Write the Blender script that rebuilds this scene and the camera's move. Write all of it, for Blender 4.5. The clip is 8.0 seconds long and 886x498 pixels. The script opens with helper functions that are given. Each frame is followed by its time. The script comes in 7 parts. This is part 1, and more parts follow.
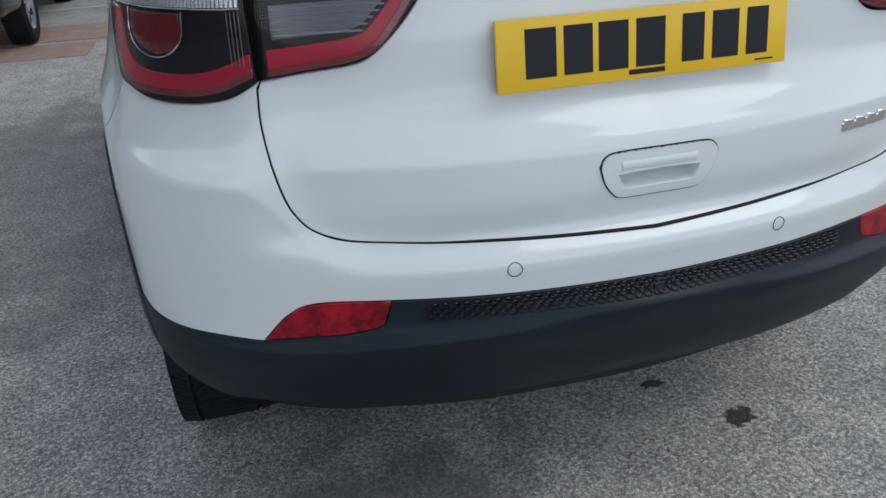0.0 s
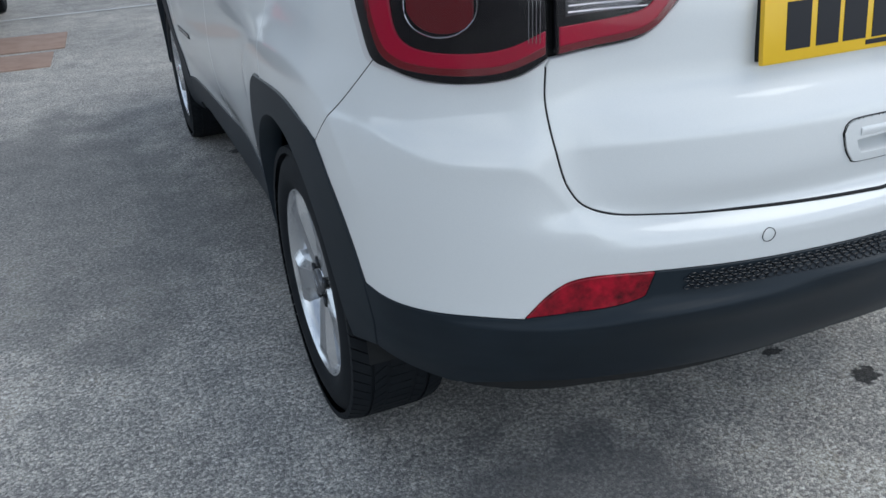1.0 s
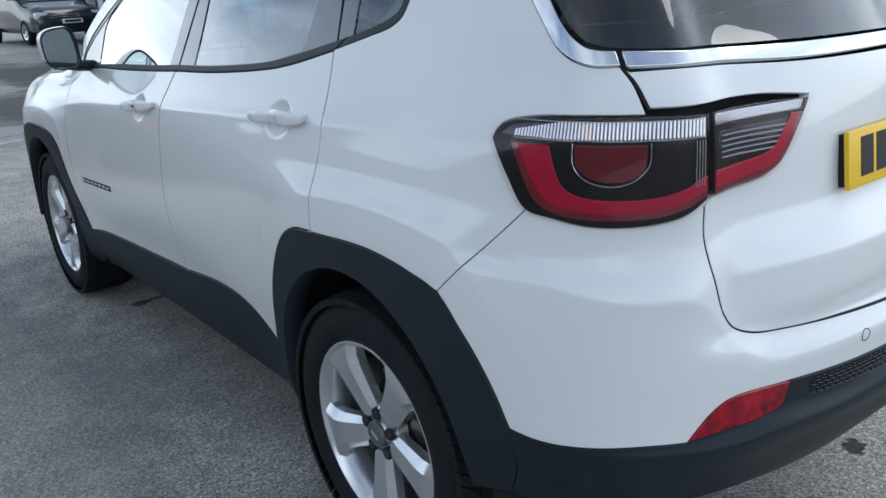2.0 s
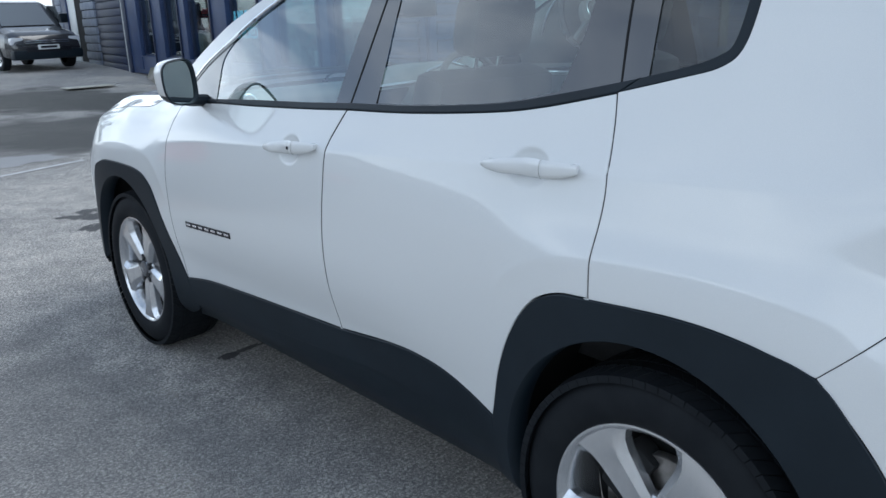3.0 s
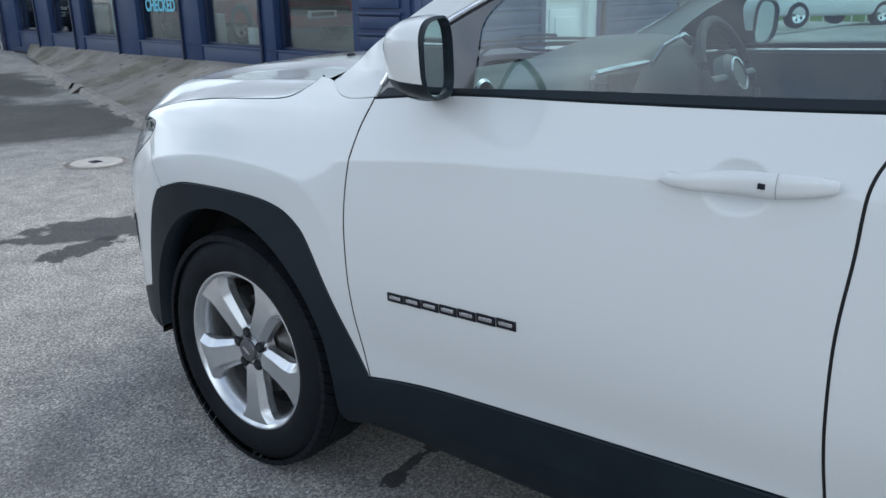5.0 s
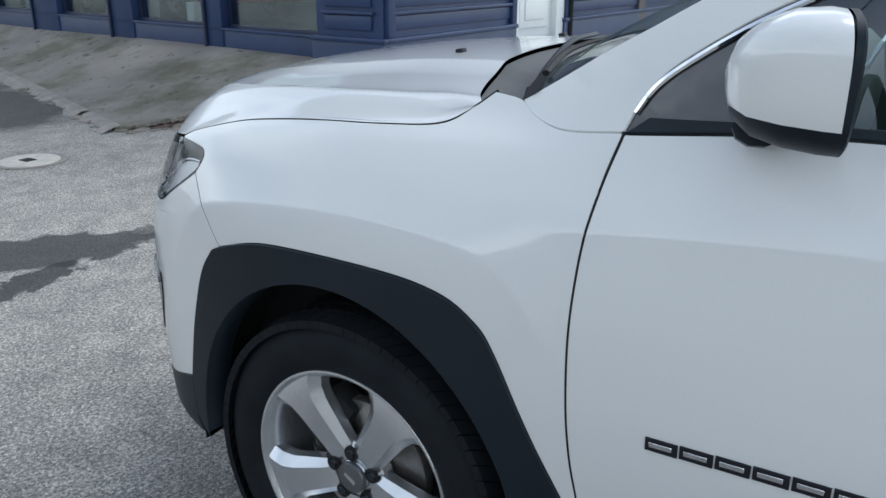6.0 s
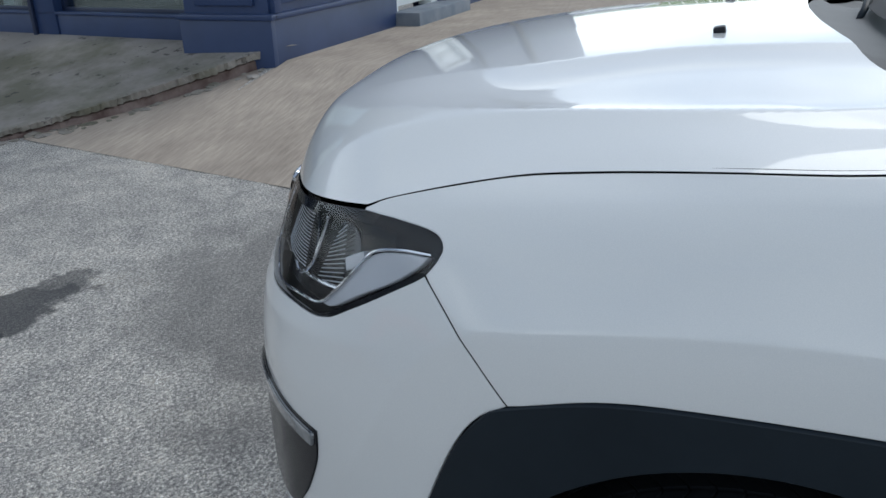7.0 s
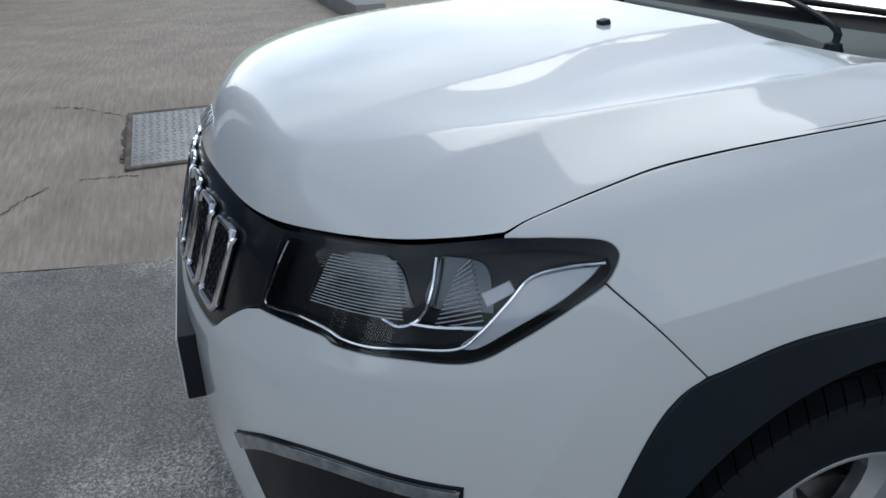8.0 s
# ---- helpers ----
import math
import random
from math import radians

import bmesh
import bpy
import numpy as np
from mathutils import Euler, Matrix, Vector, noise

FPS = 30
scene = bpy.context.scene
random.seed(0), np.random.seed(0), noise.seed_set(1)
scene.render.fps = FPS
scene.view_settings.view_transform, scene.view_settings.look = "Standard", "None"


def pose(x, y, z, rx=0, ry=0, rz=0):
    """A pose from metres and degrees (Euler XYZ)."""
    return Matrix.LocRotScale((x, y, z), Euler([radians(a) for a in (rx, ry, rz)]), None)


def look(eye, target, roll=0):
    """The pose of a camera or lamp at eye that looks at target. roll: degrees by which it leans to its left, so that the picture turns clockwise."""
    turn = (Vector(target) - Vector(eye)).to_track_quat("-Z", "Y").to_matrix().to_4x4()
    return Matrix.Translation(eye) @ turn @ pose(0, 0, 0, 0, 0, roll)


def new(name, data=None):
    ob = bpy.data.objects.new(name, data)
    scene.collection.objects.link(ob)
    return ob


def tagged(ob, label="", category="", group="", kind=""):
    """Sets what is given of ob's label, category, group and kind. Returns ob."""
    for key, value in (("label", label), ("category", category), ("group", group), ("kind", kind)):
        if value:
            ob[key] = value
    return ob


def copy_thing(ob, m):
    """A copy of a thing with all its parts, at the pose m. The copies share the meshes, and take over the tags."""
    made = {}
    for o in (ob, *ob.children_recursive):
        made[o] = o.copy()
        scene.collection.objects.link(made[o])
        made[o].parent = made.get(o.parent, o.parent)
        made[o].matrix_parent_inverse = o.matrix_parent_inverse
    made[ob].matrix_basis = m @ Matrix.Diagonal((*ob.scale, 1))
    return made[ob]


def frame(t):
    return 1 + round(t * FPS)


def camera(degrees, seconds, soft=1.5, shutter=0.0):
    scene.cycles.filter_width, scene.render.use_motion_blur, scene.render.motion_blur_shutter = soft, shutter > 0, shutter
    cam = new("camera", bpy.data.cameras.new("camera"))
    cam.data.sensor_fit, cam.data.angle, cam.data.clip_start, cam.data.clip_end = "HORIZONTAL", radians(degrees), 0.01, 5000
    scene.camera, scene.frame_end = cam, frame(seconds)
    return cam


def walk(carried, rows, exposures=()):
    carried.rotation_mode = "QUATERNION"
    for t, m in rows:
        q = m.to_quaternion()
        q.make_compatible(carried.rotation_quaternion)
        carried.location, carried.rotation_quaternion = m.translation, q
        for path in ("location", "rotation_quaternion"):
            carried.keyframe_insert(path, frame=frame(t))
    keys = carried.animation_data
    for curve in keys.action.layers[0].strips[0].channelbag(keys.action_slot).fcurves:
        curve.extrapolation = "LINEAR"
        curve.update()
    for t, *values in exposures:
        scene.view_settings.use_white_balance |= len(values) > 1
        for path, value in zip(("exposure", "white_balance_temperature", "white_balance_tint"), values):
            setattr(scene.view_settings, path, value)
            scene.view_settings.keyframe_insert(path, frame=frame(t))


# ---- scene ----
cam = camera(58.0, 8.0)
PATH = [
    (0, (-0.687, -1.925, 1.3), (-0.203, -0.195, 0.42), -2.5),
    (0.5, (-0.969, -1.936, 1.298), (-0.389, -0.247, 0.398), -2.6),
    (1, (-1.243, -1.761, 1.287), (-0.559, -0.098, 0.411), -2.7),
    (1.2, (-1.349, -1.712, 1.324), (-0.577, -0.067, 0.487), -2.6),
    (2.3, (-1.9, -1.275, 1.394), (-0.657, 0.178, 0.807), -3.4),
    (2.5, (-1.978, -1.151, 1.416), (-0.731, 0.301, 0.838), -3.6),
    (3, (-2.117, -0.801, 1.403), (-0.847, 0.635, 0.834), -2.0),
    (3.5, (-2.106, -0.383, 1.378), (-0.797, 1.022, 0.819), -0.9),
    (4, (-2.152, 0.026, 1.373), (-0.777, 1.369, 0.821), -0.6),
    (4.5, (-2.178, 0.429, 1.376), (-0.743, 1.692, 0.792), -1.1),
    (4.7, (-2.157, 0.611, 1.348), (-0.706, 1.852, 0.751), -1.0),
    (5.8, (-1.986, 1.544, 1.313), (-0.435, 2.617, 0.646), -0.2),
    (6, (-1.901, 1.735, 1.324), (-0.326, 2.768, 0.653), 0.2),
    (6.2, (-1.858, 1.913, 1.32), (-0.257, 2.913, 0.658), 1.1),
    (6.5, (-1.788, 2.213, 1.33), (-0.155, 3.141, 0.644), 0.3),
    (7, (-1.633, 2.713, 1.298), (0.101, 3.369, 0.547), -1.8),
    (7.5, (-1.605, 3.108, 1.324), (0.23, 3.239, 0.539), -2.6),
    (7.8, (-1.636, 3.311, 1.361), (0.18, 3.047, 0.566), -2.4),
    (8, (-1.607, 3.45, 1.339), (0.159, 2.945, 0.548), -2.5),
]
exposure_rows = [(0, -.29, 5950, 5), (1, .0, 5850, 5), (2.5, .09, 5720, 5), (3.5, .43, 5720, 5), (4.5, .36, 5800, 5), (6, .26, 5980, 5), (7, -.08, 5970, 5), (8, -.35, 5900, 5)]
walk(cam, [(t, look(e, g, r)) for t, e, g, r in PATH], exposure_rows)

# ---- world, sun ----
SUN_DIR = Vector((.62, -.30, 1.0)).normalized()
world = bpy.data.worlds.new("world")
scene.world = world
world.use_nodes = True
wn, wl = world.node_tree.nodes, world.node_tree.links
sky = wn.new("ShaderNodeTexSky")
sky.sky_type, sky.sun_disc = "NISHITA", False
sky.sun_elevation = math.asin(SUN_DIR.z)
sky.sun_rotation = math.atan2(SUN_DIR.x, SUN_DIR.y)
sky.air_density, sky.dust_density, sky.ozone_density = 1.0, 2.0, 1.5
# broken cloud over the blue
wtc = wn.new("ShaderNodeTexCoord")
wmap = wn.new("ShaderNodeMapping")
wmap.inputs["Scale"].default_value = (1.0, 1.0, 2.6)
wnoise = wn.new("ShaderNodeTexNoise")
wnoise.inputs["Scale"].default_value, wnoise.inputs["Detail"].default_value, wnoise.inputs["Roughness"].default_value = 2.1, 7, .58
wramp = wn.new("ShaderNodeValToRGB")
wramp.color_ramp.elements[0].position, wramp.color_ramp.elements[1].position = .36, .66
wramp.color_ramp.elements[0].color = (.12, .12, .12, 1)
wmix = wn.new("ShaderNodeMix")
wmix.data_type = "RGBA"
# the cloud is brighter towards the horizon than overhead
wsep, wgrad = wn.new("ShaderNodeSeparateXYZ"), wn.new("ShaderNodeValToRGB")
wgrad.color_ramp.elements.new(.3)
for wel, (wpos, wcol) in zip(wgrad.color_ramp.elements, ((0, (.84, .84, .84, 1)), (.24, (.82, .82, .82, 1)), (.75, (.17, .18, .195, 1)))):
    wel.position, wel.color = wpos, wcol
wgain = wn.new("ShaderNodeVectorMath")
wgain.operation = "SCALE"
wgain.inputs["Scale"].default_value = 18.0
wl.new(wtc.outputs["Generated"], wsep.inputs["Vector"])
wl.new(wsep.outputs["Z"], wgrad.inputs["Fac"])
wl.new(wgrad.outputs["Color"], wgain.inputs["Vector"])
wl.new(wgain.outputs["Vector"], wmix.inputs["B"])
wl.new(wtc.outputs["Generated"], wmap.inputs["Vector"])
wl.new(wmap.outputs["Vector"], wnoise.inputs["Vector"])
wl.new(wnoise.outputs["Fac"], wramp.inputs["Fac"])
wl.new(wramp.outputs["Color"], wmix.inputs["Factor"])
wl.new(sky.outputs["Color"], wmix.inputs["A"])
wl.new(wmix.outputs["Result"], wn["Background"].inputs["Color"])
wn["Background"].inputs["Strength"].default_value = .15
sun = new("sun", bpy.data.lights.new("sun", "SUN"))
sun.data.energy, sun.data.angle, sun.data.color = 1.05, radians(38), (1, .95, .88)
sun.matrix_world = look(SUN_DIR * 30, (0, 0, 0))


# ---- materials ----
def material(name, color, rough=.5, metal=0.0, **kw):
    """A plain principled material; extra inputs by name with underscores."""
    m = bpy.data.materials.new(name)
    m.use_nodes = True
    b = m.node_tree.nodes["Principled BSDF"]
    b.inputs["Base Color"].default_value = (*color, 1)
    b.inputs["Roughness"].default_value, b.inputs["Metallic"].default_value = rough, metal
    for k, v in kw.items():
        b.inputs[k.replace("_", " ")].default_value = v
    return m


def nodes(m):
    return m.node_tree.nodes, m.node_tree.links, m.node_tree.nodes["Principled BSDF"]


def noise_node(m, scale, detail=4, rough=.55, stretch=(1, 1, 1)):
    n, l, _ = nodes(m)
    tc, mp, t = n.new("ShaderNodeTexCoord"), n.new("ShaderNodeMapping"), n.new("ShaderNodeTexNoise")
    mp.inputs["Scale"].default_value = stretch
    t.inputs["Scale"].default_value, t.inputs["Detail"].default_value, t.inputs["Roughness"].default_value = scale, detail, rough
    l.new(tc.outputs["Object"], mp.inputs["Vector"])
    l.new(mp.outputs["Vector"], t.inputs["Vector"])
    return t


def ramp_node(m, src, stops):
    n, l, _ = nodes(m)
    r = n.new("ShaderNodeValToRGB")
    while len(r.color_ramp.elements) < len(stops):
        r.color_ramp.elements.new(.5)
    for e, (p, c) in zip(r.color_ramp.elements, stops):
        e.position, e.color = p, (*c, 1) if len(c) == 3 else c
    l.new(src, r.inputs["Fac"])
    return r


def mix_node(m, fac, a, b, mode="MIX"):
    n, l, _ = nodes(m)
    x = n.new("ShaderNodeMix")
    x.data_type, x.blend_type = "RGBA", mode
    for key, v in (("Factor", fac), ("A", a), ("B", b)):
        if isinstance(v, (int, float)):
            x.inputs[key].default_value = v
        elif isinstance(v, tuple):
            x.inputs[key].default_value = (*v, 1)
        else:
            l.new(v, x.inputs[key])
    return x.outputs["Result"]


def bump_node(m, src, strength, distance):
    n, l, b = nodes(m)
    u = n.new("ShaderNodeBump")
    u.inputs["Strength"].default_value, u.inputs["Distance"].default_value = strength, distance
    l.new(src, u.inputs["Height"])
    l.new(u.outputs["Normal"], b.inputs["Normal"])
    return u


def mottled(name, c1, c2, scale, rough=.6, bump=.0, dist=.002, fine=None, metal=0.0, **kw):
    """Two tones by noise, and a fine relief."""
    m = material(name, c1, rough, metal, **kw)
    n, l, b = nodes(m)
    t = noise_node(m, scale)
    r = ramp_node(m, t.outputs["Fac"], [(.3, c1), (.7, c2)])
    l.new(r.outputs["Color"], b.inputs["Base Color"])
    if bump:
        f = noise_node(m, fine or scale * 12, 3)
        bump_node(m, f.outputs["Fac"], bump, dist)
    return m


PAINT = material("white_paint", (.70, .715, .715), .30, Coat_Weight=1.0, Coat_Roughness=.05, Coat_IOR=1.5, Specular_IOR_Level=.2)
_n, _l, _b = nodes(PAINT)
_t = noise_node(PAINT, 900, 2)
_r = ramp_node(PAINT, _t.outputs["Fac"], [(.35, (.685, .70, .70)), (.7, (.73, .74, .735))])
_l.new(_r.outputs["Color"], _b.inputs["Base Color"])
PLASTIC = mottled("black_plastic", (.006, .0115, .0175), (.010, .0172, .025), 6, .46, .25, .0006, 700, Specular_IOR_Level=.27)
TRIM = material("gloss_black_trim", (.008, .009, .012), .16, Specular_IOR_Level=.25)
PILLAR = material("gloss_black_pillar", (.012, .013, .017), .22, Coat_Weight=1.0, Coat_Roughness=.06, Coat_IOR=1.75)
BLACK = material("black_lining", (.008, .009, .01), .9)
# black for rubber parts and for the shade tubes in the panel gaps
RUBBER_SHADE = material("rubber_and_seam_shade", (.010, .010, .011), .6, Specular_IOR_Level=.25)
CHROME = material("chrome", (.78, .79, .82), .06, 1.0)
CHROME_DARK = material("dark_chrome", (.10, .105, .115), .16, 1.0)
ALLOY = mottled("alloy_silver", (.66, .68, .70), (.72, .73, .75), 30, .24, metal=.85, Coat_Weight=.6, Coat_Roughness=.08)
TYRE = mottled("tyre_rubber", (.006, .008, .011), (.011, .0135, .0165), 14, .7, .3, .0008, 260, Specular_IOR_Level=.2)
STEEL = mottled("brake_steel", (.20, .19, .18), (.33, .32, .31), 25, .42, metal=.9)


def pane_material(name, tint, gain=1.0):
    """A thin pane: clear but tinted, with a mirror gloss that grows at a slant."""
    m = bpy.data.materials.new(name)
    m.use_nodes = True
    n, l = m.node_tree.nodes, m.node_tree.links
    n.remove(n["Principled BSDF"])
    tr, gl, fr, mx, mu = (n.new(k) for k in ("ShaderNodeBsdfTransparent", "ShaderNodeBsdfGlossy", "ShaderNodeFresnel", "ShaderNodeMixShader", "ShaderNodeMath"))
    tr.inputs["Color"].default_value = (*tint, 1)
    gl.inputs["Roughness"].default_value = .01
    fr.inputs["IOR"].default_value = 1.5
    mu.operation, mu.use_clamp = "MULTIPLY", True
    mu.inputs[1].default_value = gain
    l.new(fr.outputs["Fac"], mu.inputs[0])
    l.new(mu.outputs["Value"], mx.inputs["Fac"])
    l.new(tr.outputs["BSDF"], mx.inputs[1])
    l.new(gl.outputs["BSDF"], mx.inputs[2])
    l.new(mx.outputs["Shader"], n["Material Output"].inputs["Surface"])
    return m


GLASS = pane_material("car_glass", (.68, .85, .84), 3.8)
SCREEN = pane_material("windscreen_glass", (.62, .74, .72), .5)
PRIVACY = pane_material("tinted_glass", (.40, .45, .47), 2.2)
RED_LENS = material("red_lens", (.42, .004, .040), .18, Specular_IOR_Level=.3, Coat_Weight=.3, Coat_Roughness=.02)
FOG_RED = mottled("fog_lens", (.035, .0005, .003), (.44, .003, .022), 32, .22, .5, .003, 60, Specular_IOR_Level=.25, Coat_Weight=.25)
RED_DEEP = material("deep_red_lens", (.12, .005, .010), .05, Coat_Weight=1.0, Coat_Roughness=.02)
CLEAR = pane_material("clear_lens", (.95, .96, .97), .5)
REFLECTOR = material("lamp_reflector", (.55, .57, .62), .18, 1.0)
LAMP_DARK = material("lamp_housing", (.008, .008, .010), .25, Specular_IOR_Level=.25)
RIBBED = material("ribbed_clear_lens", (.62, .64, .68), .16, .75, Coat_Weight=1.0)
RED_RIM = material("dark_red_lens", (.17, .006, .014), .08, Coat_Weight=1.0, Coat_Roughness=.02)
AMBER = material("amber_lens", (.75, .28, .03), .1)
WHITE_LENS = material("white_lens", (.62, .64, .68), .15, Coat_Weight=1.0)
YELLOW = mottled("plate_yellow", (.80, .49, .012), (.84, .53, .02), 9, .32)
INK = material("black_ink", (.010, .011, .016), .45, Specular_IOR_Level=.3)
LEATHER = mottled("seat_cloth", (.045, .047, .05), (.065, .067, .07), 8, .75, .3, .001, 300)
DASH = mottled("dashboard_plastic", (.11, .12, .12), (.15, .16, .16), 5, .55, .2, .0006, 500)
MIRROR = material("mirror_silver", (.66, .75, .77), .01, 1.0)


# ---- mesh helpers ----
def link_mesh(name, verts, faces, mat, parent=None, label="", normals=None, smooth=True):
    me = bpy.data.meshes.new(name)
    me.from_pydata([tuple(map(float, v)) for v in verts], [], [tuple(map(int, f)) for f in faces])
    me.materials.append(mat)
    if smooth:
        me.polygons.foreach_set("use_smooth", [True] * len(me.polygons))
    if normals is not None:
        me.normals_split_custom_set_from_vertices([tuple(map(float, v)) for v in normals])
    me.update()
    ob = new(name, me)
    ob.parent = parent
    if label:
        ob["label"] = label
    return ob


def part(name, bm, mat, parent=None, label="", smooth=35):
    """Links a bmesh as one mesh object."""
    me = bpy.data.meshes.new(name)
    bmesh.ops.recalc_face_normals(bm, faces=bm.faces)
    if smooth:
        for f in bm.faces:
            f.smooth = True
        for e in bm.edges:
            e.smooth = len(e.link_faces) == 2 and e.calc_face_angle(0) < radians(smooth)
    bm.to_mesh(me)
    bm.free()
    me.materials.append(mat)
    ob = new(name, me)
    ob.parent = parent
    if label:
        ob["label"] = label
    return ob


def box(bm, lo, hi, bevel=0.0, m=None):
    c = [(a + b) / 2 for a, b in zip(lo, hi)]
    r = bmesh.ops.create_cube(bm, size=1, matrix=Matrix.Translation(c) @ Matrix.Diagonal((*[b - a for a, b in zip(lo, hi)], 1)))
    vs = r["verts"]
    if bevel:
        es = list({e for v in vs for e in v.link_edges})
        g = bmesh.ops.bevel(bm, geom=es, offset=bevel, segments=2, affect="EDGES", profile=.6)
        vs = list({v for f in g["faces"] for v in f.verts} | {v for v in vs if v.is_valid})
    if m is not None:
        bmesh.ops.transform(bm, matrix=m, verts=[v for v in vs if v.is_valid])
    return vs


def bm_box(lo, hi, bevel=0.0, m=None):
    bm = bmesh.new()
    box(bm, lo, hi, bevel, m)
    return bm


def bm_lathe(profile, n=48, m=None, closed=False):
    """Turns (radius, x) round the x axis."""
    bm = bmesh.new()
    rings = [[bm.verts.new((x, r * math.cos(2 * math.pi * k / n), r * math.sin(2 * math.pi * k / n))) for k in range(n)] for r, x in profile]
    pairs = list(zip(rings, rings[1:])) + ([(rings[-1], rings[0])] if closed else [])
    for a, b in pairs:
        for k in range(n):
            bm.faces.new((a[k], a[(k + 1) % n], b[(k + 1) % n], b[k]))
    if m is not None:
        bmesh.ops.transform(bm, matrix=m, verts=bm.verts)
    return bm


def bm_tube(pts, radius, n=8, flat=1.0):
    """A tube along points."""
    bm = bmesh.new()
    pts = [Vector(p) for p in pts]
    rings = []
    for i, p in enumerate(pts):
        d = (pts[min(i + 1, len(pts) - 1)] - pts[max(i - 1, 0)]).normalized()
        u = d.cross(Vector((0, 0, 1)) if abs(d.z) < .9 else Vector((0, 1, 0))).normalized()
        v = u.cross(d)
        rings.append([bm.verts.new(p + u * radius * flat * math.cos(2 * math.pi * k / n) + v * radius * math.sin(2 * math.pi * k / n)) for k in range(n)])
    for a, b in zip(rings, rings[1:]):
        for k in range(n):
            bm.faces.new((a[k], a[(k + 1) % n], b[(k + 1) % n], b[k]))
    bm.faces.new(rings[0])
    bm.faces.new(rings[-1][::-1])
    return bm


# ---- body surface of the car: a plan outline and an inset that varies along it and with height ----
def pchip(xs, ys, q):
    """Monotone cubic through (xs, ys), evaluated at q."""
    xs, ys, q = np.asarray(xs, float), np.asarray(ys, float), np.asarray(q, float)
    h, dl = np.diff(xs), np.diff(ys) / np.diff(xs)
    m = np.zeros_like(ys)
    for i in range(1, len(xs) - 1):
        if dl[i - 1] * dl[i] > 0:
            w1, w2 = 2 * h[i] + h[i - 1], h[i] + 2 * h[i - 1]
            m[i] = (w1 + w2) / (w1 / dl[i - 1] + w2 / dl[i])
    m[0], m[-1] = dl[0], dl[-1]
    i = np.clip(np.searchsorted(xs, q) - 1, 0, len(xs) - 2)
    t = np.clip((q - xs[i]) / h[i], 0, 1)
    return ((2 * t**3 - 3 * t**2 + 1) * ys[i] + (t**3 - 2 * t**2 + t) * h[i] * m[i]
            + (3 * t**2 - 2 * t**3) * ys[i + 1] + (t**3 - t**2) * h[i] * m[i + 1])


def catmull(pts, n=12):
    """A dense curve through the points."""
    p = np.asarray(pts, float)
    if len(p) < 3:
        return np.array([p[0] + (p[-1] - p[0]) * k / n for k in range(n + 1)])
    e = np.vstack([2 * p[0] - p[1], p, 2 * p[-1] - p[-2]])
    out = []
    for i in range(1, len(e) - 2):
        a, b, c, d = e[i - 1:i + 3]
        for t in np.linspace(0, 1, n, endpoint=False):
            out.append(.5 * (2 * b + (c - a) * t + (2 * a - 5 * b + 4 * c - d) * t**2 + (3 * b - a - 3 * c + d) * t**3))
    return np.array(out + [p[-1]])


def smooth1(a, n, axis):
    k = np.hanning(n + 2)[1:-1]
    k /= k.sum()
    pad = [(n // 2, n // 2) if ax == axis else (0, 0) for ax in range(a.ndim)]
    return np.apply_along_axis(lambda v: np.convolve(v, k, "valid"), axis, np.pad(a, pad, mode="edge"))


PLAN = [(0, -.865), (-.26, -.847), (-.47, -.802), (-.66, -.735), (-.78, -.655), (-.85, -.56), (-.886, -.45), (-.906, -.3),
        (-.911, -.1), (-.911, .15), (-.902, .5), (-.896, 1.0), (-.897, 1.5), (-.902, 2.0), (-.909, 2.3), (-.911, 2.55),
        (-.91, 2.75), (-.902, 2.92), (-.882, 3.05), (-.842, 3.18), (-.76, 3.31), (-.62, 3.425), (-.45, 3.50), (-.2, 3.545), (0, 3.555)]
_p = [(-x, y) for x, y in PLAN[3:0:-1]] + PLAN + [(-x, y) for x, y in PLAN[-2:-5:-1]]
_c = catmull(_p, 40)[120:-120]
_l = np.concatenate([[0], np.cumsum(np.hypot(*np.diff(_c, axis=0).T))])
_l += 1.0 - np.interp(1.0, _c[:, 1], _l)
S0, S1 = _l[0], _l[-1]
SS = np.linspace(S0, S1, 1100)
RX, RY = np.interp(SS, _l, _c[:, 0]), np.interp(SS, _l, _c[:, 1])
RX, RY = smooth1(RX, 17, 0), smooth1(RY, 17, 0)
RX[0] = RX[-1] = 0
_tx, _ty = np.gradient(RX), np.gradient(RY)
_tl = np.hypot(_tx, _ty)
NX, NY = smooth1(_ty / _tl, 37, 0), smooth1(-_tx / _tl, 37, 0)   # points inwards
NX[0] = NX[-1] = 0
ZZ = np.linspace(.2, 1.66, 731)
_up = [(1.42, .19), (1.56, .25), (1.66, .42)]
_flare = [(.2, .1), (.3, .0), (.8, .0), (.86, .001), (.91, .006), (.94, .015), (.98, .030), (1.05, .05), (1.08, .06), (1.15, .09), (1.23, .122)] + _up
_fend = [(.2, .1), (.3, .0), (.8, .0), (.85, .001), (.89, .005), (.92, .013), (.95, .026), (1.0, .051), (1.03, .073), (1.06, .105), (1.09, .155), (1.3, .3), (1.66, .5)]
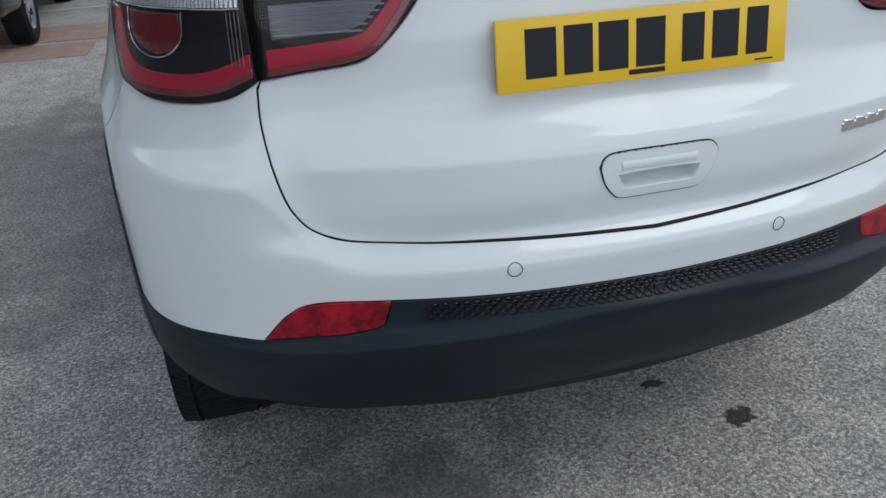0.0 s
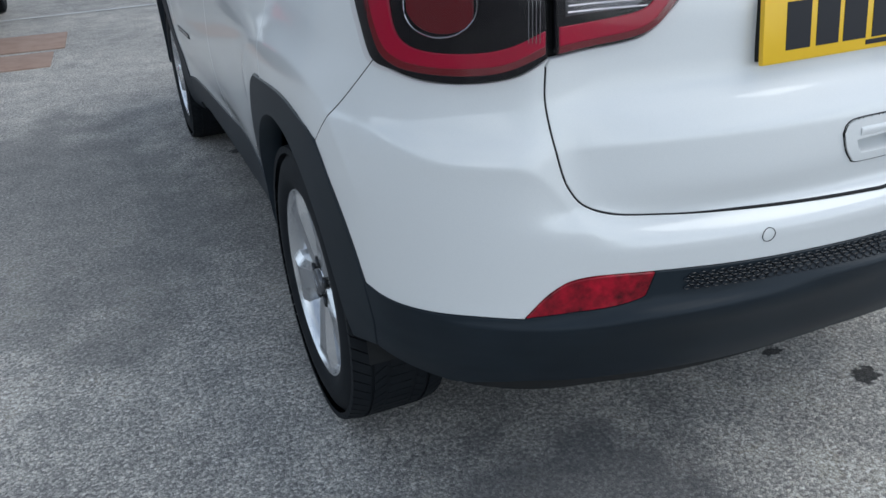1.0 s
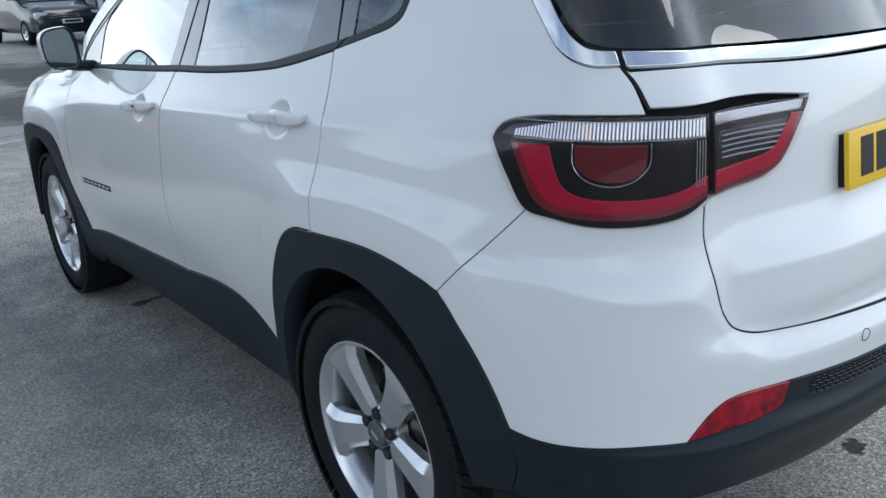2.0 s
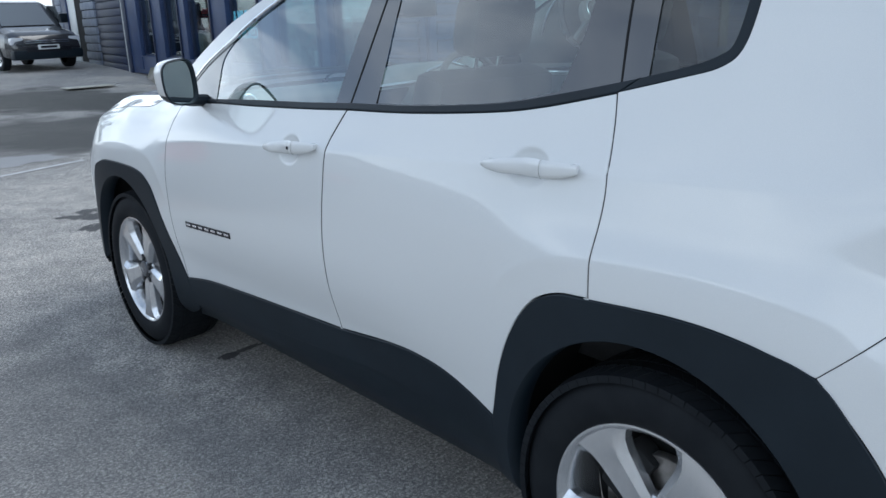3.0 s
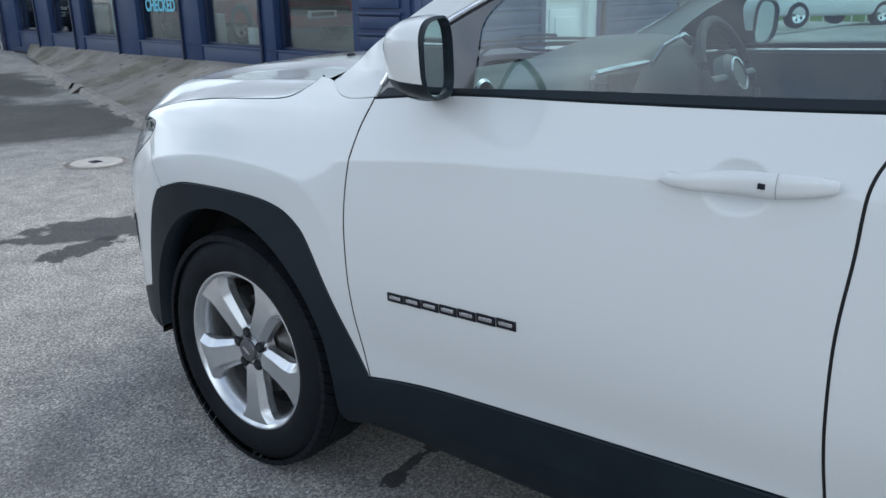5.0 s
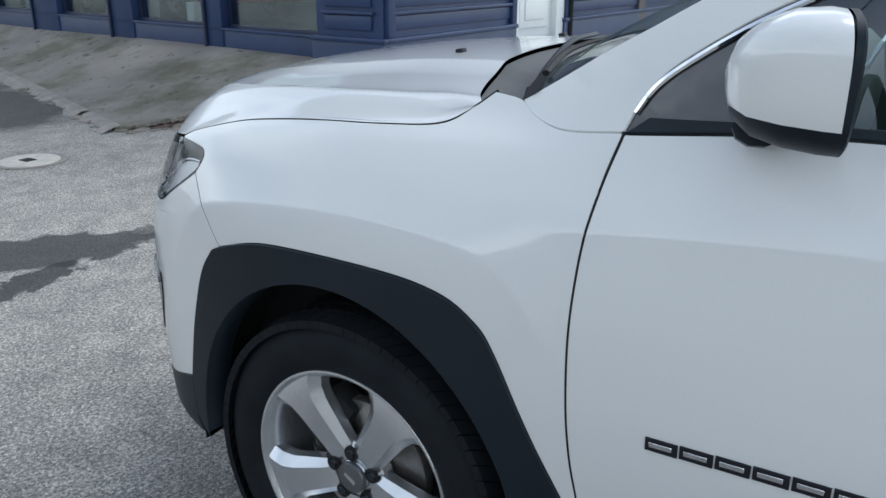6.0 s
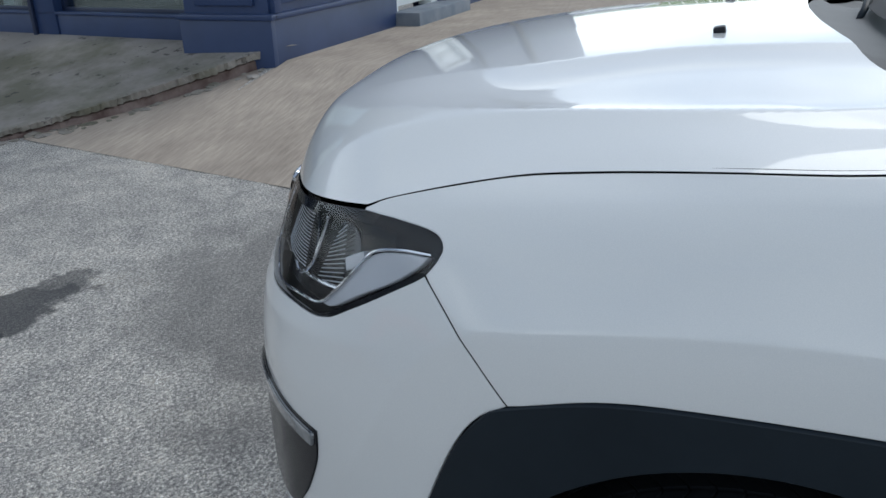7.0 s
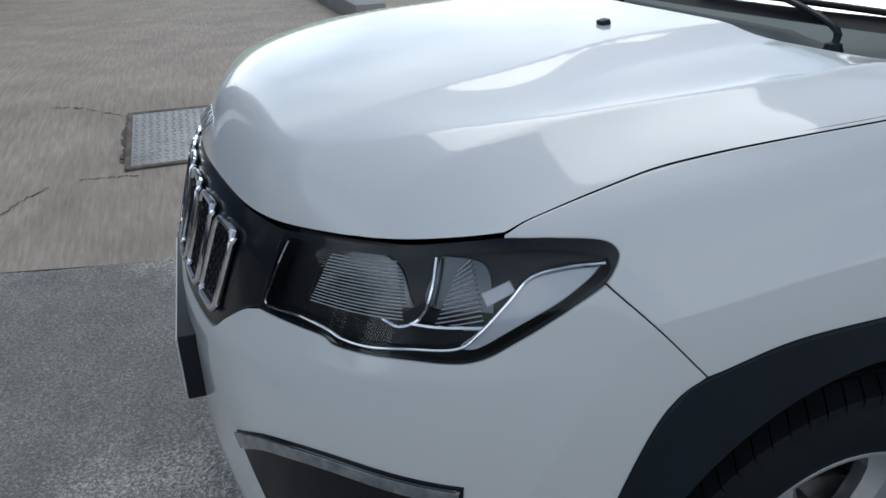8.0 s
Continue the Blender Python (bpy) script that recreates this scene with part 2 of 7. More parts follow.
STATIONS = [
    (("r", 0), [(.2, .25), (.36, .11), (.40, .085), (.46, .04), (.53, .014), (.594, -.010), (.602, -.009), (.613, .006), (.625, .011), (.645, .013), (.69, .012), (.706, .018), (.722, .038), (.74, .052), (.77, .047), (.80, .042),
                (.86, .05), (.90, .073), (.95, .108), (1.07, .122), (1.16, .135), (1.22, .15), (1.26, .175), (1.4, .27), (1.56, .40), (1.66, .6)]),
    (("r", -.47), [(.2, .24), (.36, .10), (.42, .055), (.50, .016), (.568, -.012), (.577, -.011), (.588, .002), (.60, .005), (.65, .006), (.69, .006), (.715, .02), (.735, .036), (.80, .028), (.86, .033), (.90, .047), (.95, .072),
                   (1.07, .085), (1.16, .10), (1.22, .12), (1.26, .15), (1.4, .24), (1.56, .37), (1.66, .56)]),
    (("r", -.59), [(.2, .22), (.40, .065), (.46, .03), (.555, -.009), (.563, -.008), (.575, .002), (.65, .003), (.70, .003), (.730, .005), (.745, .014), (.765, .029), (.80, .031), (.86, .035), (.90, .041), (.95, .058), (1.07, .07), (1.16, .083),
                   (1.22, .108), (1.26, .14), (1.4, .225), (1.56, .355), (1.66, .54)]),
    (("r", -.66), [(.2, .2), (.40, .07), (.46, .03), (.548, -.005), (.557, -.004), (.568, .001), (.6, .001), (.7, 0), (.78, .004), (.85, .008), (.875, .014), (.90, .024), (.96, .034), (1.02, .036), (1.1, .04), (1.16, .05), (1.22, .08),
                   (1.3, .13), (1.4, .20), (1.56, .33), (1.66, .5)]),
    (("r", -.79), [(.2, .2), (.40, .06), (.48, .015), (.55, 0), (.75, 0), (.84, .003), (.87, .009), (.895, .021), (.95, .034), (1.0, .041), (1.1, .05), (1.16, .062), (1.22, .09), (1.3, .13), (1.42, .19), (1.56, .27), (1.66, .45)]),
    (("y", -.45), [(.2, .18), (.4, .03), (.5, .005), (.6, 0), (.75, 0), (.84, .006), (.87, .012), (.90, .024), (.95, .037), (1.0, .05), (1.08, .062), (1.12, .072), (1.2, .105), (1.3, .14), (1.42, .188), (1.56, .25), (1.66, .42)]),
    (("y", -.25), _flare), (("y", 0), _flare), (("y", .2), _flare),
    (("y", .5), [(.2, .14), (.26, .09), (.32, .06), (.4, .04), (.5, .03), (.6, .016), (.7, .007), (.8, .004), (.9, .008), (.95, .0155), (1.0, .0275), (1.05, .0435), (1.075, .0535), (1.12, .072), (1.18, .098), (1.24, .122)] + _up),
    (("y", 1.0), [(.2, .14), (.26, .085), (.32, .055), (.4, .04), (.5, .035), (.58, .018), (.66, .004), (.74, 0), (.85, .004), (.95, .012), (1.02, .025), (1.05, .036), (1.09, .052), (1.15, .077), (1.18, .09)] + _up),
    (("y", 1.7), [(.2, .14), (.26, .085), (.32, .055), (.4, .04), (.5, .03), (.58, .015), (.66, .004), (.74, 0), (.85, .004), (.95, .014), (1.01, .027), (1.04, .04), (1.08, .06), (1.13, .083), (1.18, .103)] + _up),
    (("y", 2.15), [(.2, .14), (.26, .085), (.34, .045), (.42, .03), (.5, .025), (.6, .012), (.7, .005), (.8, .005), (.9, .013), (.98, .03), (1.03, .05), (1.07, .075), (1.1, .094), (1.14, .115), (1.3, .17), (1.45, .225), (1.66, .42)]),
    (("y", 2.4), _fend), (("y", 2.65), _fend),
    (("y", 2.85), [(.2, .1), (.3, 0), (.8, 0), (.84, .002), (.88, .009), (.91, .021), (.94, .036), (.98, .058), (1.0, .073), (1.02, .095), (1.05, .145), (1.3, .35), (1.66, .6)]),
    (("y", 3.05), [(.2, .12), (.34, .0), (.5, 0), (.7, 0), (.78, .004), (.85, .016), (.92, .038), (.96, .055), (.99, .08), (1.02, .12), (1.05, .18), (1.3, .4), (1.66, .6)]),
    (("f", -.76), [(.2, .12), (.3, .02), (.5, 0), (.7, 0), (.78, .008), (.85, .03), (.92, .057), (.96, .078), (.99, .105), (1.02, .145), (1.3, .4), (1.66, .6)]),
    (("f", -.6), [(.2, .15), (.3, .04), (.4, .005), (.5, 0), (.65, 0), (.74, .01), (.80, .03), (.84, .045), (.9, .068), (.94, .09), (.97, .12), (1.0, .17), (1.3, .5), (1.66, .7)]),
    (("f", -.35), [(.2, .18), (.3, .06), (.4, .01), (.5, 0), (.62, 0), (.72, .012), (.78, .03), (.84, .048), (.9, .07), (.94, .095), (.97, .13), (1.0, .2), (1.3, .5), (1.66, .7)]),
    (("f", 0), [(.2, .18), (.3, .06), (.4, .01), (.5, 0), (.62, 0), (.72, .012), (.78, .03), (.84, .045), (.9, .065), (.94, .085), (.97, .115), (1.0, .18), (1.3, .5), (1.66, .7)]),
]


def _place(key):
    kind, v = key
    if kind == "y":
        return np.interp(v, RY[140:-140], SS[140:-140])
    n = len(SS) // 4
    return np.interp(-v, -RX[:n], SS[:n]) if kind == "r" else np.interp(v, RX[-n:], SS[-n:])


_ds = [_place(k) for k, _ in STATIONS]
_dz = np.array([pchip(*zip(*prof), ZZ) for _, prof in STATIONS])
DD = np.array([pchip(_ds, _dz[:, j], SS) for j in range(len(ZZ))]).T      # inset over (s, z)
DD = smooth1(smooth1(DD, 9, 1), 27, 0)
_calm = smooth1(smooth1(DD, 21, 1), 81, 0)
_w = (np.clip((SS + .40) / .25, 0, 1) * np.clip((3.0 - SS) / .2, 0, 1))[:, None] * np.clip((1.2 - ZZ) / .05, 0, 1)[None]
DD = DD + (_calm - DD) * _w


def hollow(sc, zc, rs, rz, depth, power=2.0):
    """A shallow dish pressed into the surface."""
    q = (np.abs((SS[:, None] - sc) / rs)**power + np.abs((ZZ[None] - zc) / rz)**power)
    DD[:] += depth * np.clip(1 - q, 0, 1)**1.15 * np.minimum(1, 2.5 * np.clip(1 - q, 0, 1))


def sstep(t, lo, hi):
    t = np.clip((t - lo) / (hi - lo), 0, 1)
    return t * t * (3 - 2 * t)


CREASES = []


def crease(pts, turn, round_, reach, fade0=0.0, fade1=0.0):
    """A pressed line in the sheet metal: the surface turns along it and settles again at some distance. turn: the slope on either side."""
    c = catmull(pts, 10)
    run = np.concatenate([[0], np.cumsum(np.hypot(*np.diff(c, axis=0).T))])
    amp = np.ones(len(c))
    if fade0:
        amp = amp * np.clip(run / fade0, 0, 1)
    if fade1:
        amp = amp * np.clip((run[-1] - run) / fade1, 0, 1)
    amp = amp * amp * (3 - 2 * amp)
    i0, i1 = np.searchsorted(SS, (c[:, 0].min() - 5 * reach, c[:, 0].max() + 5 * reach))
    ii = np.arange(max(i0, 0), min(i1, len(SS)))
    d, w = np.full((len(ii), len(ZZ)), 9.0), np.zeros((len(ii), len(ZZ)))
    for (p, q), a0, a1 in zip(zip(c, c[1:]), amp, amp[1:]):
        e = q - p
        u = np.clip(((SS[ii][:, None] - p[0]) * e[0] + (ZZ[None] - p[1]) * e[1]) / max(e @ e, 1e-12), 0, 1)
        dd = np.hypot(SS[ii][:, None] - p[0] - u * e[0], ZZ[None] - p[1] - u * e[1])
        near = dd < d
        d[near], w[near] = dd[near], (a0 + (a1 - a0) * u)[near]
    far = np.clip(1 - d / (4.5 * reach), 0, 1)**2
    DD[ii] += turn * w * far * (np.sqrt(d * d + round_**2) - np.sqrt(d * d + reach**2))
    CREASES.append(c)


crease([(2.27, .945), (2.21, .955), (2.15, .964), (1.9, .990), (1.7, 1.003), (1.53, 1.014), (1.1, 1.037), (.75, 1.055), (.13, 1.083), (-.13, 1.095), (-.37, 1.106)], .155, .004, .034, .12, .22)
crease([(.43, .70), (.405, .79), (.375, .838), (.292, .888), (.146, .922), (-.054, .936), (-.2, .932), (-.30, .916), (-.38, .88), (-.46, .80), (-.53, .70)], .12, .007, .034, .12, .18)
crease([(2.17, .68), (2.225, .81), (2.30, .884), (2.40, .911), (2.54, .921), (2.69, .918), (2.83, .902), (2.93, .882), (3.0, .858), (3.06, .80), (3.125, .68), (3.195, .55)], .13, .007, .034, .15, .12)
crease([(-.40, .935), (-.50, .903), (-.57, .876), (-.64, .858), (-.70, .849), (-.76, .847), (-.815, .843), (-.85, .822), (-.878, .788), (-.90, .758), (-.925, .733), (-.969, .714), (-1.1, .711), (-1.33, .712), (S0, .712)], .19, .008, .034, .3)
crease([(-.885, .862), (-1.035, .872), (-1.227, .876), (S0, .878)], .15, .008, .035, .05)
crease([(3.05, .832), (3.13, .820), (3.2, .808), (3.314, .797), (3.443, .786), (3.58, .776), (3.65, .752), (3.74, .712), (3.86, .694), (S1, .688)], .15, .010, .032, .1)
crease([(2.20, 1.066), (2.40, 1.056), (2.5, 1.049), (2.6, 1.043), (2.71, 1.035), (2.86, 1.020), (2.99, 1.003), (3.08, .982)], .17, .004, .018, .12, .08)
crease([(-.60, .562), (-.72, .560), (-.822, .560), (-.923, .563), (-1.077, .574), (-1.219, .584), (-1.432, .597), (S0, .601)], .42, .0025, .016, .12)
hollow(1.29, 1.022, .062, .046, .016)      # behind the door handles
hollow(.345, 1.075, .064, .046, .016)


def shell(a, z, lift=0.0):
    """Points of the left half for arc lengths a and heights z; past either middle it runs on over the right half."""
    a, z = np.broadcast_arrays(np.asarray(a, float), np.asarray(z, float))
    s = np.where(a < S0, 2 * S0 - a, np.where(a > S1, 2 * S1 - a, a))
    flip = np.where((a < S0) | (a > S1), -1.0, 1.0)
    i = np.clip((s - S0) / (SS[1] - SS[0]), 0, len(SS) - 1.001)
    j = np.clip((z - ZZ[0]) / (ZZ[1] - ZZ[0]), 0, len(ZZ) - 1.001)
    i0, j0 = i.astype(int), j.astype(int)
    u, v = i - i0, j - j0
    d = DD[i0, j0] * (1 - u) * (1 - v) + DD[i0 + 1, j0] * u * (1 - v) + DD[i0, j0 + 1] * (1 - u) * v + DD[i0 + 1, j0 + 1] * u * v
    d = d - lift
    mix = lambda t: t[i0] * (1 - u) + t[i0 + 1] * u
    return np.stack([(mix(RX) + mix(NX) * d) * flip, mix(RY) + mix(NY) * d, z], -1)


def shell_normal(a, z):
    e = .005
    n = np.cross(shell(a + e, z) - shell(a - e, z), shell(a, z + e) - shell(a, z - e))
    n /= np.linalg.norm(n, axis=-1, keepdims=True)
    return n


def hood_z(x, y):
    """The bonnet's height: a crowned sheet with a raised middle, a channel beside it and a crease that runs round the nose."""
    x, y = np.abs(np.asarray(x, float)), np.asarray(y, float)
    ye = y + .34 * sstep(y, 2.65, 3.3) * x * x
    base = pchip([2.0, 2.3, 2.61, 2.75, 2.95, 3.1, 3.2, 3.3, 3.37, 3.42, 3.45, 3.475, 3.50], [1.155, 1.150, 1.141, 1.135, 1.122, 1.107, 1.093, 1.075, 1.053, 1.023, .986, .935, .85], ye)
    c = .095 - .05 * sstep(y, 2.75, 3.25)
    w = .385 + .075 * sstep(y, 2.75, 3.05)
    t = np.clip((x - w) / .11, 0, 1)
    step = .014 * (1 - sstep(y, 2.95, 3.30)) * ((1 - t)**2 - 1)                  # falls into the channel, sharp at its top
    r = ((x / .69)**3.8 + (np.maximum(y - 2.55, 0) / .87)**3.8)**(1 / 3.8)
    drop = .032 * np.clip((r - .965) / .28, 0, 1.5)**1.1
    d = (r - .968) * .69
    edge = (.13 - .10 * sstep(y, 3.0, 3.3)) * (np.sqrt(d * d + .045**2) - np.sqrt(d * d + (.005 + .012 * sstep(y, 3.05, 3.35))**2)) * np.clip(1 - np.abs(d) / .2, 0, 1)**2
    return base - c * x**2.4 + step - drop + edge - .2 * np.maximum(x - .66, 0) * sstep(y, 2.75, 2.98)


def on_side(pts):
    """(y, z) on the flank, to (s, z)."""
    out = []
    for y, z in pts:
        p = shell(SS[125:-125], z)
        out.append((float(np.interp(y, p[:, 1], SS[125:-125])), z))
    return out


def on_rear(pts):
    out = []
    for x, z in pts:
        p = shell(SS[:266], z)
        out.append((float(np.interp(-x, -p[:, 0], SS[:266])), z))
    return out


def on_front(pts):
    out = []
    for x, z in pts:
        p = shell(SS[-266:], z)
        out.append((float(np.interp(x, p[:, 0], SS[-266:])), z))
    return out


from mathutils.geometry import delaunay_2d_cdt


# ---- panels cut out of the body surface ----
def resample(poly, step):
    """A closed outline with points at about the given step, its corners kept."""
    out = []
    p = np.asarray(poly, float)
    for a, b in zip(p, np.roll(p, -1, axis=0)):
        n = max(1, int(math.ceil(np.hypot(*(b - a)) / step)))
        out += [a + (b - a) * k / n for k in range(n)]
    return np.array(out)


def area2(p):
    return float(np.sum(p[:, 0] * np.roll(p[:, 1], -1) - np.roll(p[:, 0], -1) * p[:, 1]))


def shrink(p, d):
    """A counter-clockwise outline moved inwards by d."""
    e = np.roll(p, -1, axis=0) - p
    e /= np.maximum(np.linalg.norm(e, axis=1, keepdims=True), 1e-9)
    nrm = np.stack([-e[:, 1], e[:, 0]], 1)
    q = nrm + np.roll(nrm, 1, axis=0)
    q /= np.maximum(np.sum(q * q, axis=1, keepdims=True) / 2, .5)
    return p + q * d


def inside(poly, q):
    x, y = q[:, 0], q[:, 1]
    res = np.zeros(len(q), bool)
    x1, y1 = poly[-1]
    for x2, y2 in poly:
        hitx = ((y1 > y) != (y2 > y)) & (x < (x2 - x1) * (y - y1) / ((y2 - y1) or 1e-12) + x1)
        res ^= hitx
        x1, y1 = x2, y2
    return res


def crease_points():
    """Rows of points on and beside the pressed lines and round the handle dishes, where the mesh must be finer."""
    out = []
    for c in CREASES:
        run = np.concatenate([[0], np.cumsum(np.hypot(*np.diff(c, axis=0).T))])
        q = np.arange(0, run[-1], .010)
        p = np.stack([np.interp(q, run, c[:, k]) for k in (0, 1)], 1)
        g = np.gradient(p, axis=0)
        g = np.stack([-g[:, 1], g[:, 0]], 1) / np.linalg.norm(g, axis=1, keepdims=True)
        out += [p + g * k for k in (0, -.005, .005, -.011, .011, -.019, .019)]
    for sc, zc, rs, rz in ((1.29, 1.022, .062, .046), (.345, 1.075, .064, .046)):
        gx, gz = np.meshgrid(np.arange(-1.2, 1.21, .1), np.arange(-1.2, 1.21, .12))
        k = gx**2 + gz**2 < 1.4
        out.append(np.stack([sc + gx[k] * rs, zc + gz[k] * rz], 1))
    p = np.vstack(out)
    return np.vstack([p, np.stack([2 * S0 - p[:, 0], p[:, 1]], 1), np.stack([2 * S1 - p[:, 0], p[:, 1]], 1)])


def fill(poly, step, extra=None):
    """Triangles of the inside of an outline: points (the outline first) and faces."""
    lo, hi = poly.min(0), poly.max(0)
    gx, gy = np.meshgrid(np.arange(lo[0], hi[0], step), np.arange(lo[1], hi[1], step * .87), indexing="ij")
    gx = gx + (np.arange(gx.shape[1]) % 2) * step / 2
    q = np.stack([gx.ravel(), gy.ravel()], 1)
    q = q[inside(poly, q)]
    if len(q):
        far = np.min(np.linalg.norm(q[:, None] - poly[None], axis=2), axis=1) > step * .55
        q = q[far]
    if extra is not None:
        k = extra[np.all((extra > lo) & (extra < hi), axis=1)]
        k = k[inside(poly, k)] if len(k) else k
        if len(k):
            k = k[np.min(np.linalg.norm(k[:, None] - poly[None], axis=2), axis=1) > .004]
        if len(k) and len(q):
            q = q[np.min(np.linalg.norm(q[:, None] - k[None], axis=2), axis=1) > .008]
        q = np.vstack([q, k]) if len(k) else q
    pts = [Vector(v) for v in poly] + [Vector(v) for v in q]
    n = len(poly)
    co, _, faces, *_ = delaunay_2d_cdt(pts, [(k, (k + 1) % n) for k in range(n)], [], 1, 1e-5)
    return np.array([(v.x, v.y) for v in co]), [tuple(f) for f in faces]


def outline(*runs):
    """Joins runs of (s, z) into one outline, each run a smooth curve through its points."""
    pts = []
    for r in runs:
        c = catmull(r, 8) if len(r) > 2 else np.asarray(r, float)
        for v in c:
            if not pts or np.hypot(*(np.array(v) - pts[-1])) > .002:
                pts.append(np.array(v))
    if np.hypot(*(pts[0] - pts[-1])) < .002:
        pts.pop()
    return pts


FINE = crease_points()


def panel(name, poly, mat, parent, side=-1, gap=.0014, thick=.014, step=.026, lift=0.0, roll=.0016, label="", surf=shell, hole=None):
    """A body panel: the part of the surface inside the outline, with rolled edges and a flange. side 1: its mirror image."""
    p = resample(poly, min(step, .02))
    if area2(p) < 0:
        p = p[::-1]
    co, faces = fill(shrink(p, gap + roll), step, FINE)
    if hole is not None:
        faces = [f for f, q in zip(faces, inside(hole, np.array([co[list(f)].mean(0) for f in faces]))) if not q]
    rim = resample(poly, min(step, .02))
    rim = rim if area2(rim) > 0 else rim[::-1]
    ring0 = shrink(rim, gap + roll)
    ring1 = shrink(rim, gap)
    V = [surf(co[:, 0], co[:, 1], lift)]
    e = .005

    def nrm(c):
        n = np.cross(surf(c[:, 0] + e, c[:, 1], 0) - surf(c[:, 0] - e, c[:, 1], 0), surf(c[:, 0], c[:, 1] + e, 0) - surf(c[:, 0], c[:, 1] - e, 0))
        return -n / np.linalg.norm(n, axis=1, keepdims=True)
    N = [nrm(co)]
    faces = [tuple(reversed(f)) for f in faces]
    n0 = nrm(rim)
    out = surf(ring1[:, 0], ring1[:, 1], lift) - surf(ring0[:, 0], ring0[:, 1], lift)
    out /= np.maximum(np.linalg.norm(out, axis=1, keepdims=True), 1e-9)
    a = surf(ring0[:, 0], ring0[:, 1], lift)
    b = surf(ring1[:, 0], ring1[:, 1], lift) - n0 * roll * .7
    c = surf(ring1[:, 0], ring1[:, 1], lift) - n0 * thick
    k = len(co)
    m = len(rim)
    V += [a, b, b, c]
    mid = n0 + out * 1.2
    mid /= np.linalg.norm(mid, axis=1, keepdims=True)
    N += [n0, mid, mid, out]
    for i in range(m):
        j = (i + 1) % m
        for o in (0, 2 * m):
            faces.append((k + o + i, k + o + m + i, k + o + m + j, k + o + j))
    V, N = np.vstack(V), np.vstack(N)
    if side > 0:
        V, N = V * (-1, 1, 1), N * (-1, 1, 1)
        faces = [tuple(reversed(f)) for f in faces]
    # let the winding agree with the normals
    FA = [f[:3] for f in faces]
    ia = np.array(FA)
    fn = np.cross(V[ia[:, 1]] - V[ia[:, 0]], V[ia[:, 2]] - V[ia[:, 0]])
    bad = np.sum(fn * N[ia].mean(1), axis=1) < 0
    faces = [tuple(reversed(f)) if w else f for f, w in zip(faces, bad)]
    return link_mesh(name, V, faces, mat, parent, label, N)


def sheet(name, poly, mat, parent, side=-1, step=.03, lift=0.0, label=""):
    """A bare piece of the surface, such as a pane."""
    p = resample(poly, step)
    p = p if area2(p) > 0 else p[::-1]
    co, faces = fill(p, step)
    V, N = shell(co[:, 0], co[:, 1], lift), -shell_normal(co[:, 0], co[:, 1])
    faces = [tuple(reversed(f)) for f in faces]
    if side > 0:
        V, N = V * (-1, 1, 1), N * (-1, 1, 1)
        faces = [tuple(reversed(f)) for f in faces]
    f = faces[0]
    if np.dot(np.cross(V[f[1]] - V[f[0]], V[f[2]] - V[f[0]]), N[f[0]]) < 0:
        faces = [tuple(reversed(q)) for q in faces]
    return link_mesh(name, V, faces, mat, parent, label, N)


def mirror_rear(run):
    return [(2 * S0 - s, z) for s, z in reversed(list(run))]


def mirror_front(run):
    return [(2 * S1 - s, z) for s, z in reversed(list(run))]


# ---- seams of the car ----
DOOR_F = on_side([(2.142, 1.097), (2.152, 1.03), (2.165, .92), (2.17, .77), (2.16, .6), (2.13, .425)])
SEAM_B = on_side([(1.050, 1.151), (1.078, 1.10), (1.100, 1.045), (1.104, .94), (1.112, .82), (1.110, .7), (1.104, .59), (1.095, .495)])
SEAM_R = on_side([(.165, 1.238), (.150, 1.17), (.132, 1.055), (.135, .945), (.132, .842)])
SILL_A = on_side([(2.13, .425), (1.95, .45), (1.7, .465), (1.39, .48), (1.09, .495)])
SILL_B = on_side([(1.09, .495), (.85, .522), (.72, .525), (.6, .508), (.44, .455)])
BELT_A = on_side([(2.142, 1.097), (1.9, 1.12), (1.57, 1.13), (1.28, 1.14), (1.050, 1.151)])
BELT_B = on_side([(1.050, 1.151), (.78, 1.16), (.5, 1.18), (.35, 1.2), (.165, 1.238)])
BELT_C = on_side([(.165, 1.238), (.04, 1.268), (-.045, 1.292), (-.08, 1.33), (-.09, 1.42), (-.08, 1.5)])
ARCH_RA = on_side([(.44, .455), (.40, .60), (.35, .715), (.29, .795), (.22, .832), (.145, .842)])
ARCH_RB = on_side([(.145, .842), (-.06, .855), (-.2, .846), (-.32, .818)])
ARCH_RC = on_side([(-.32, .818), (-.40, .73), (-.45, .655), (-.485, .582)])
ARCH_F = on_side([(2.13, .425), (2.22, .60), (2.29, .74), (2.33, .79), (2.40, .825), (2.53, .838), (2.78, .832), (2.92, .798)])
ARCH_FB = on_side([(2.92, .798), (2.957, .772), (2.99, .722), (3.03, .62), (3.055, .535), (3.075, .455)])
BUMP_R = on_side([(-.32, .818), (-.40, .90), (-.485, .993)])
BUMP_F = on_side([(2.92, .798), (2.98, .865), (3.035, .921)])
LAMP_T = [(-.415, 1.11), (-.425, 1.128), (-.45, 1.142), (-.52, 1.152), (-.62, 1.155), (-.735, 1.155), (-.848, 1.152)]
LAMP_B = [(-.856, 1.008), (-.80, .983), (-.727, .973), (-.64, .973), (-.57, .982), (-.50, .995), (-.455, 1.05), (-.415, 1.11)]
LAMP2_B = [(-.856, 1.008), (-.916, 1.015), (-.99, 1.022), (-1.03, 1.035), (-1.076, 1.075), (-1.11, 1.115), (-1.135, 1.15)]
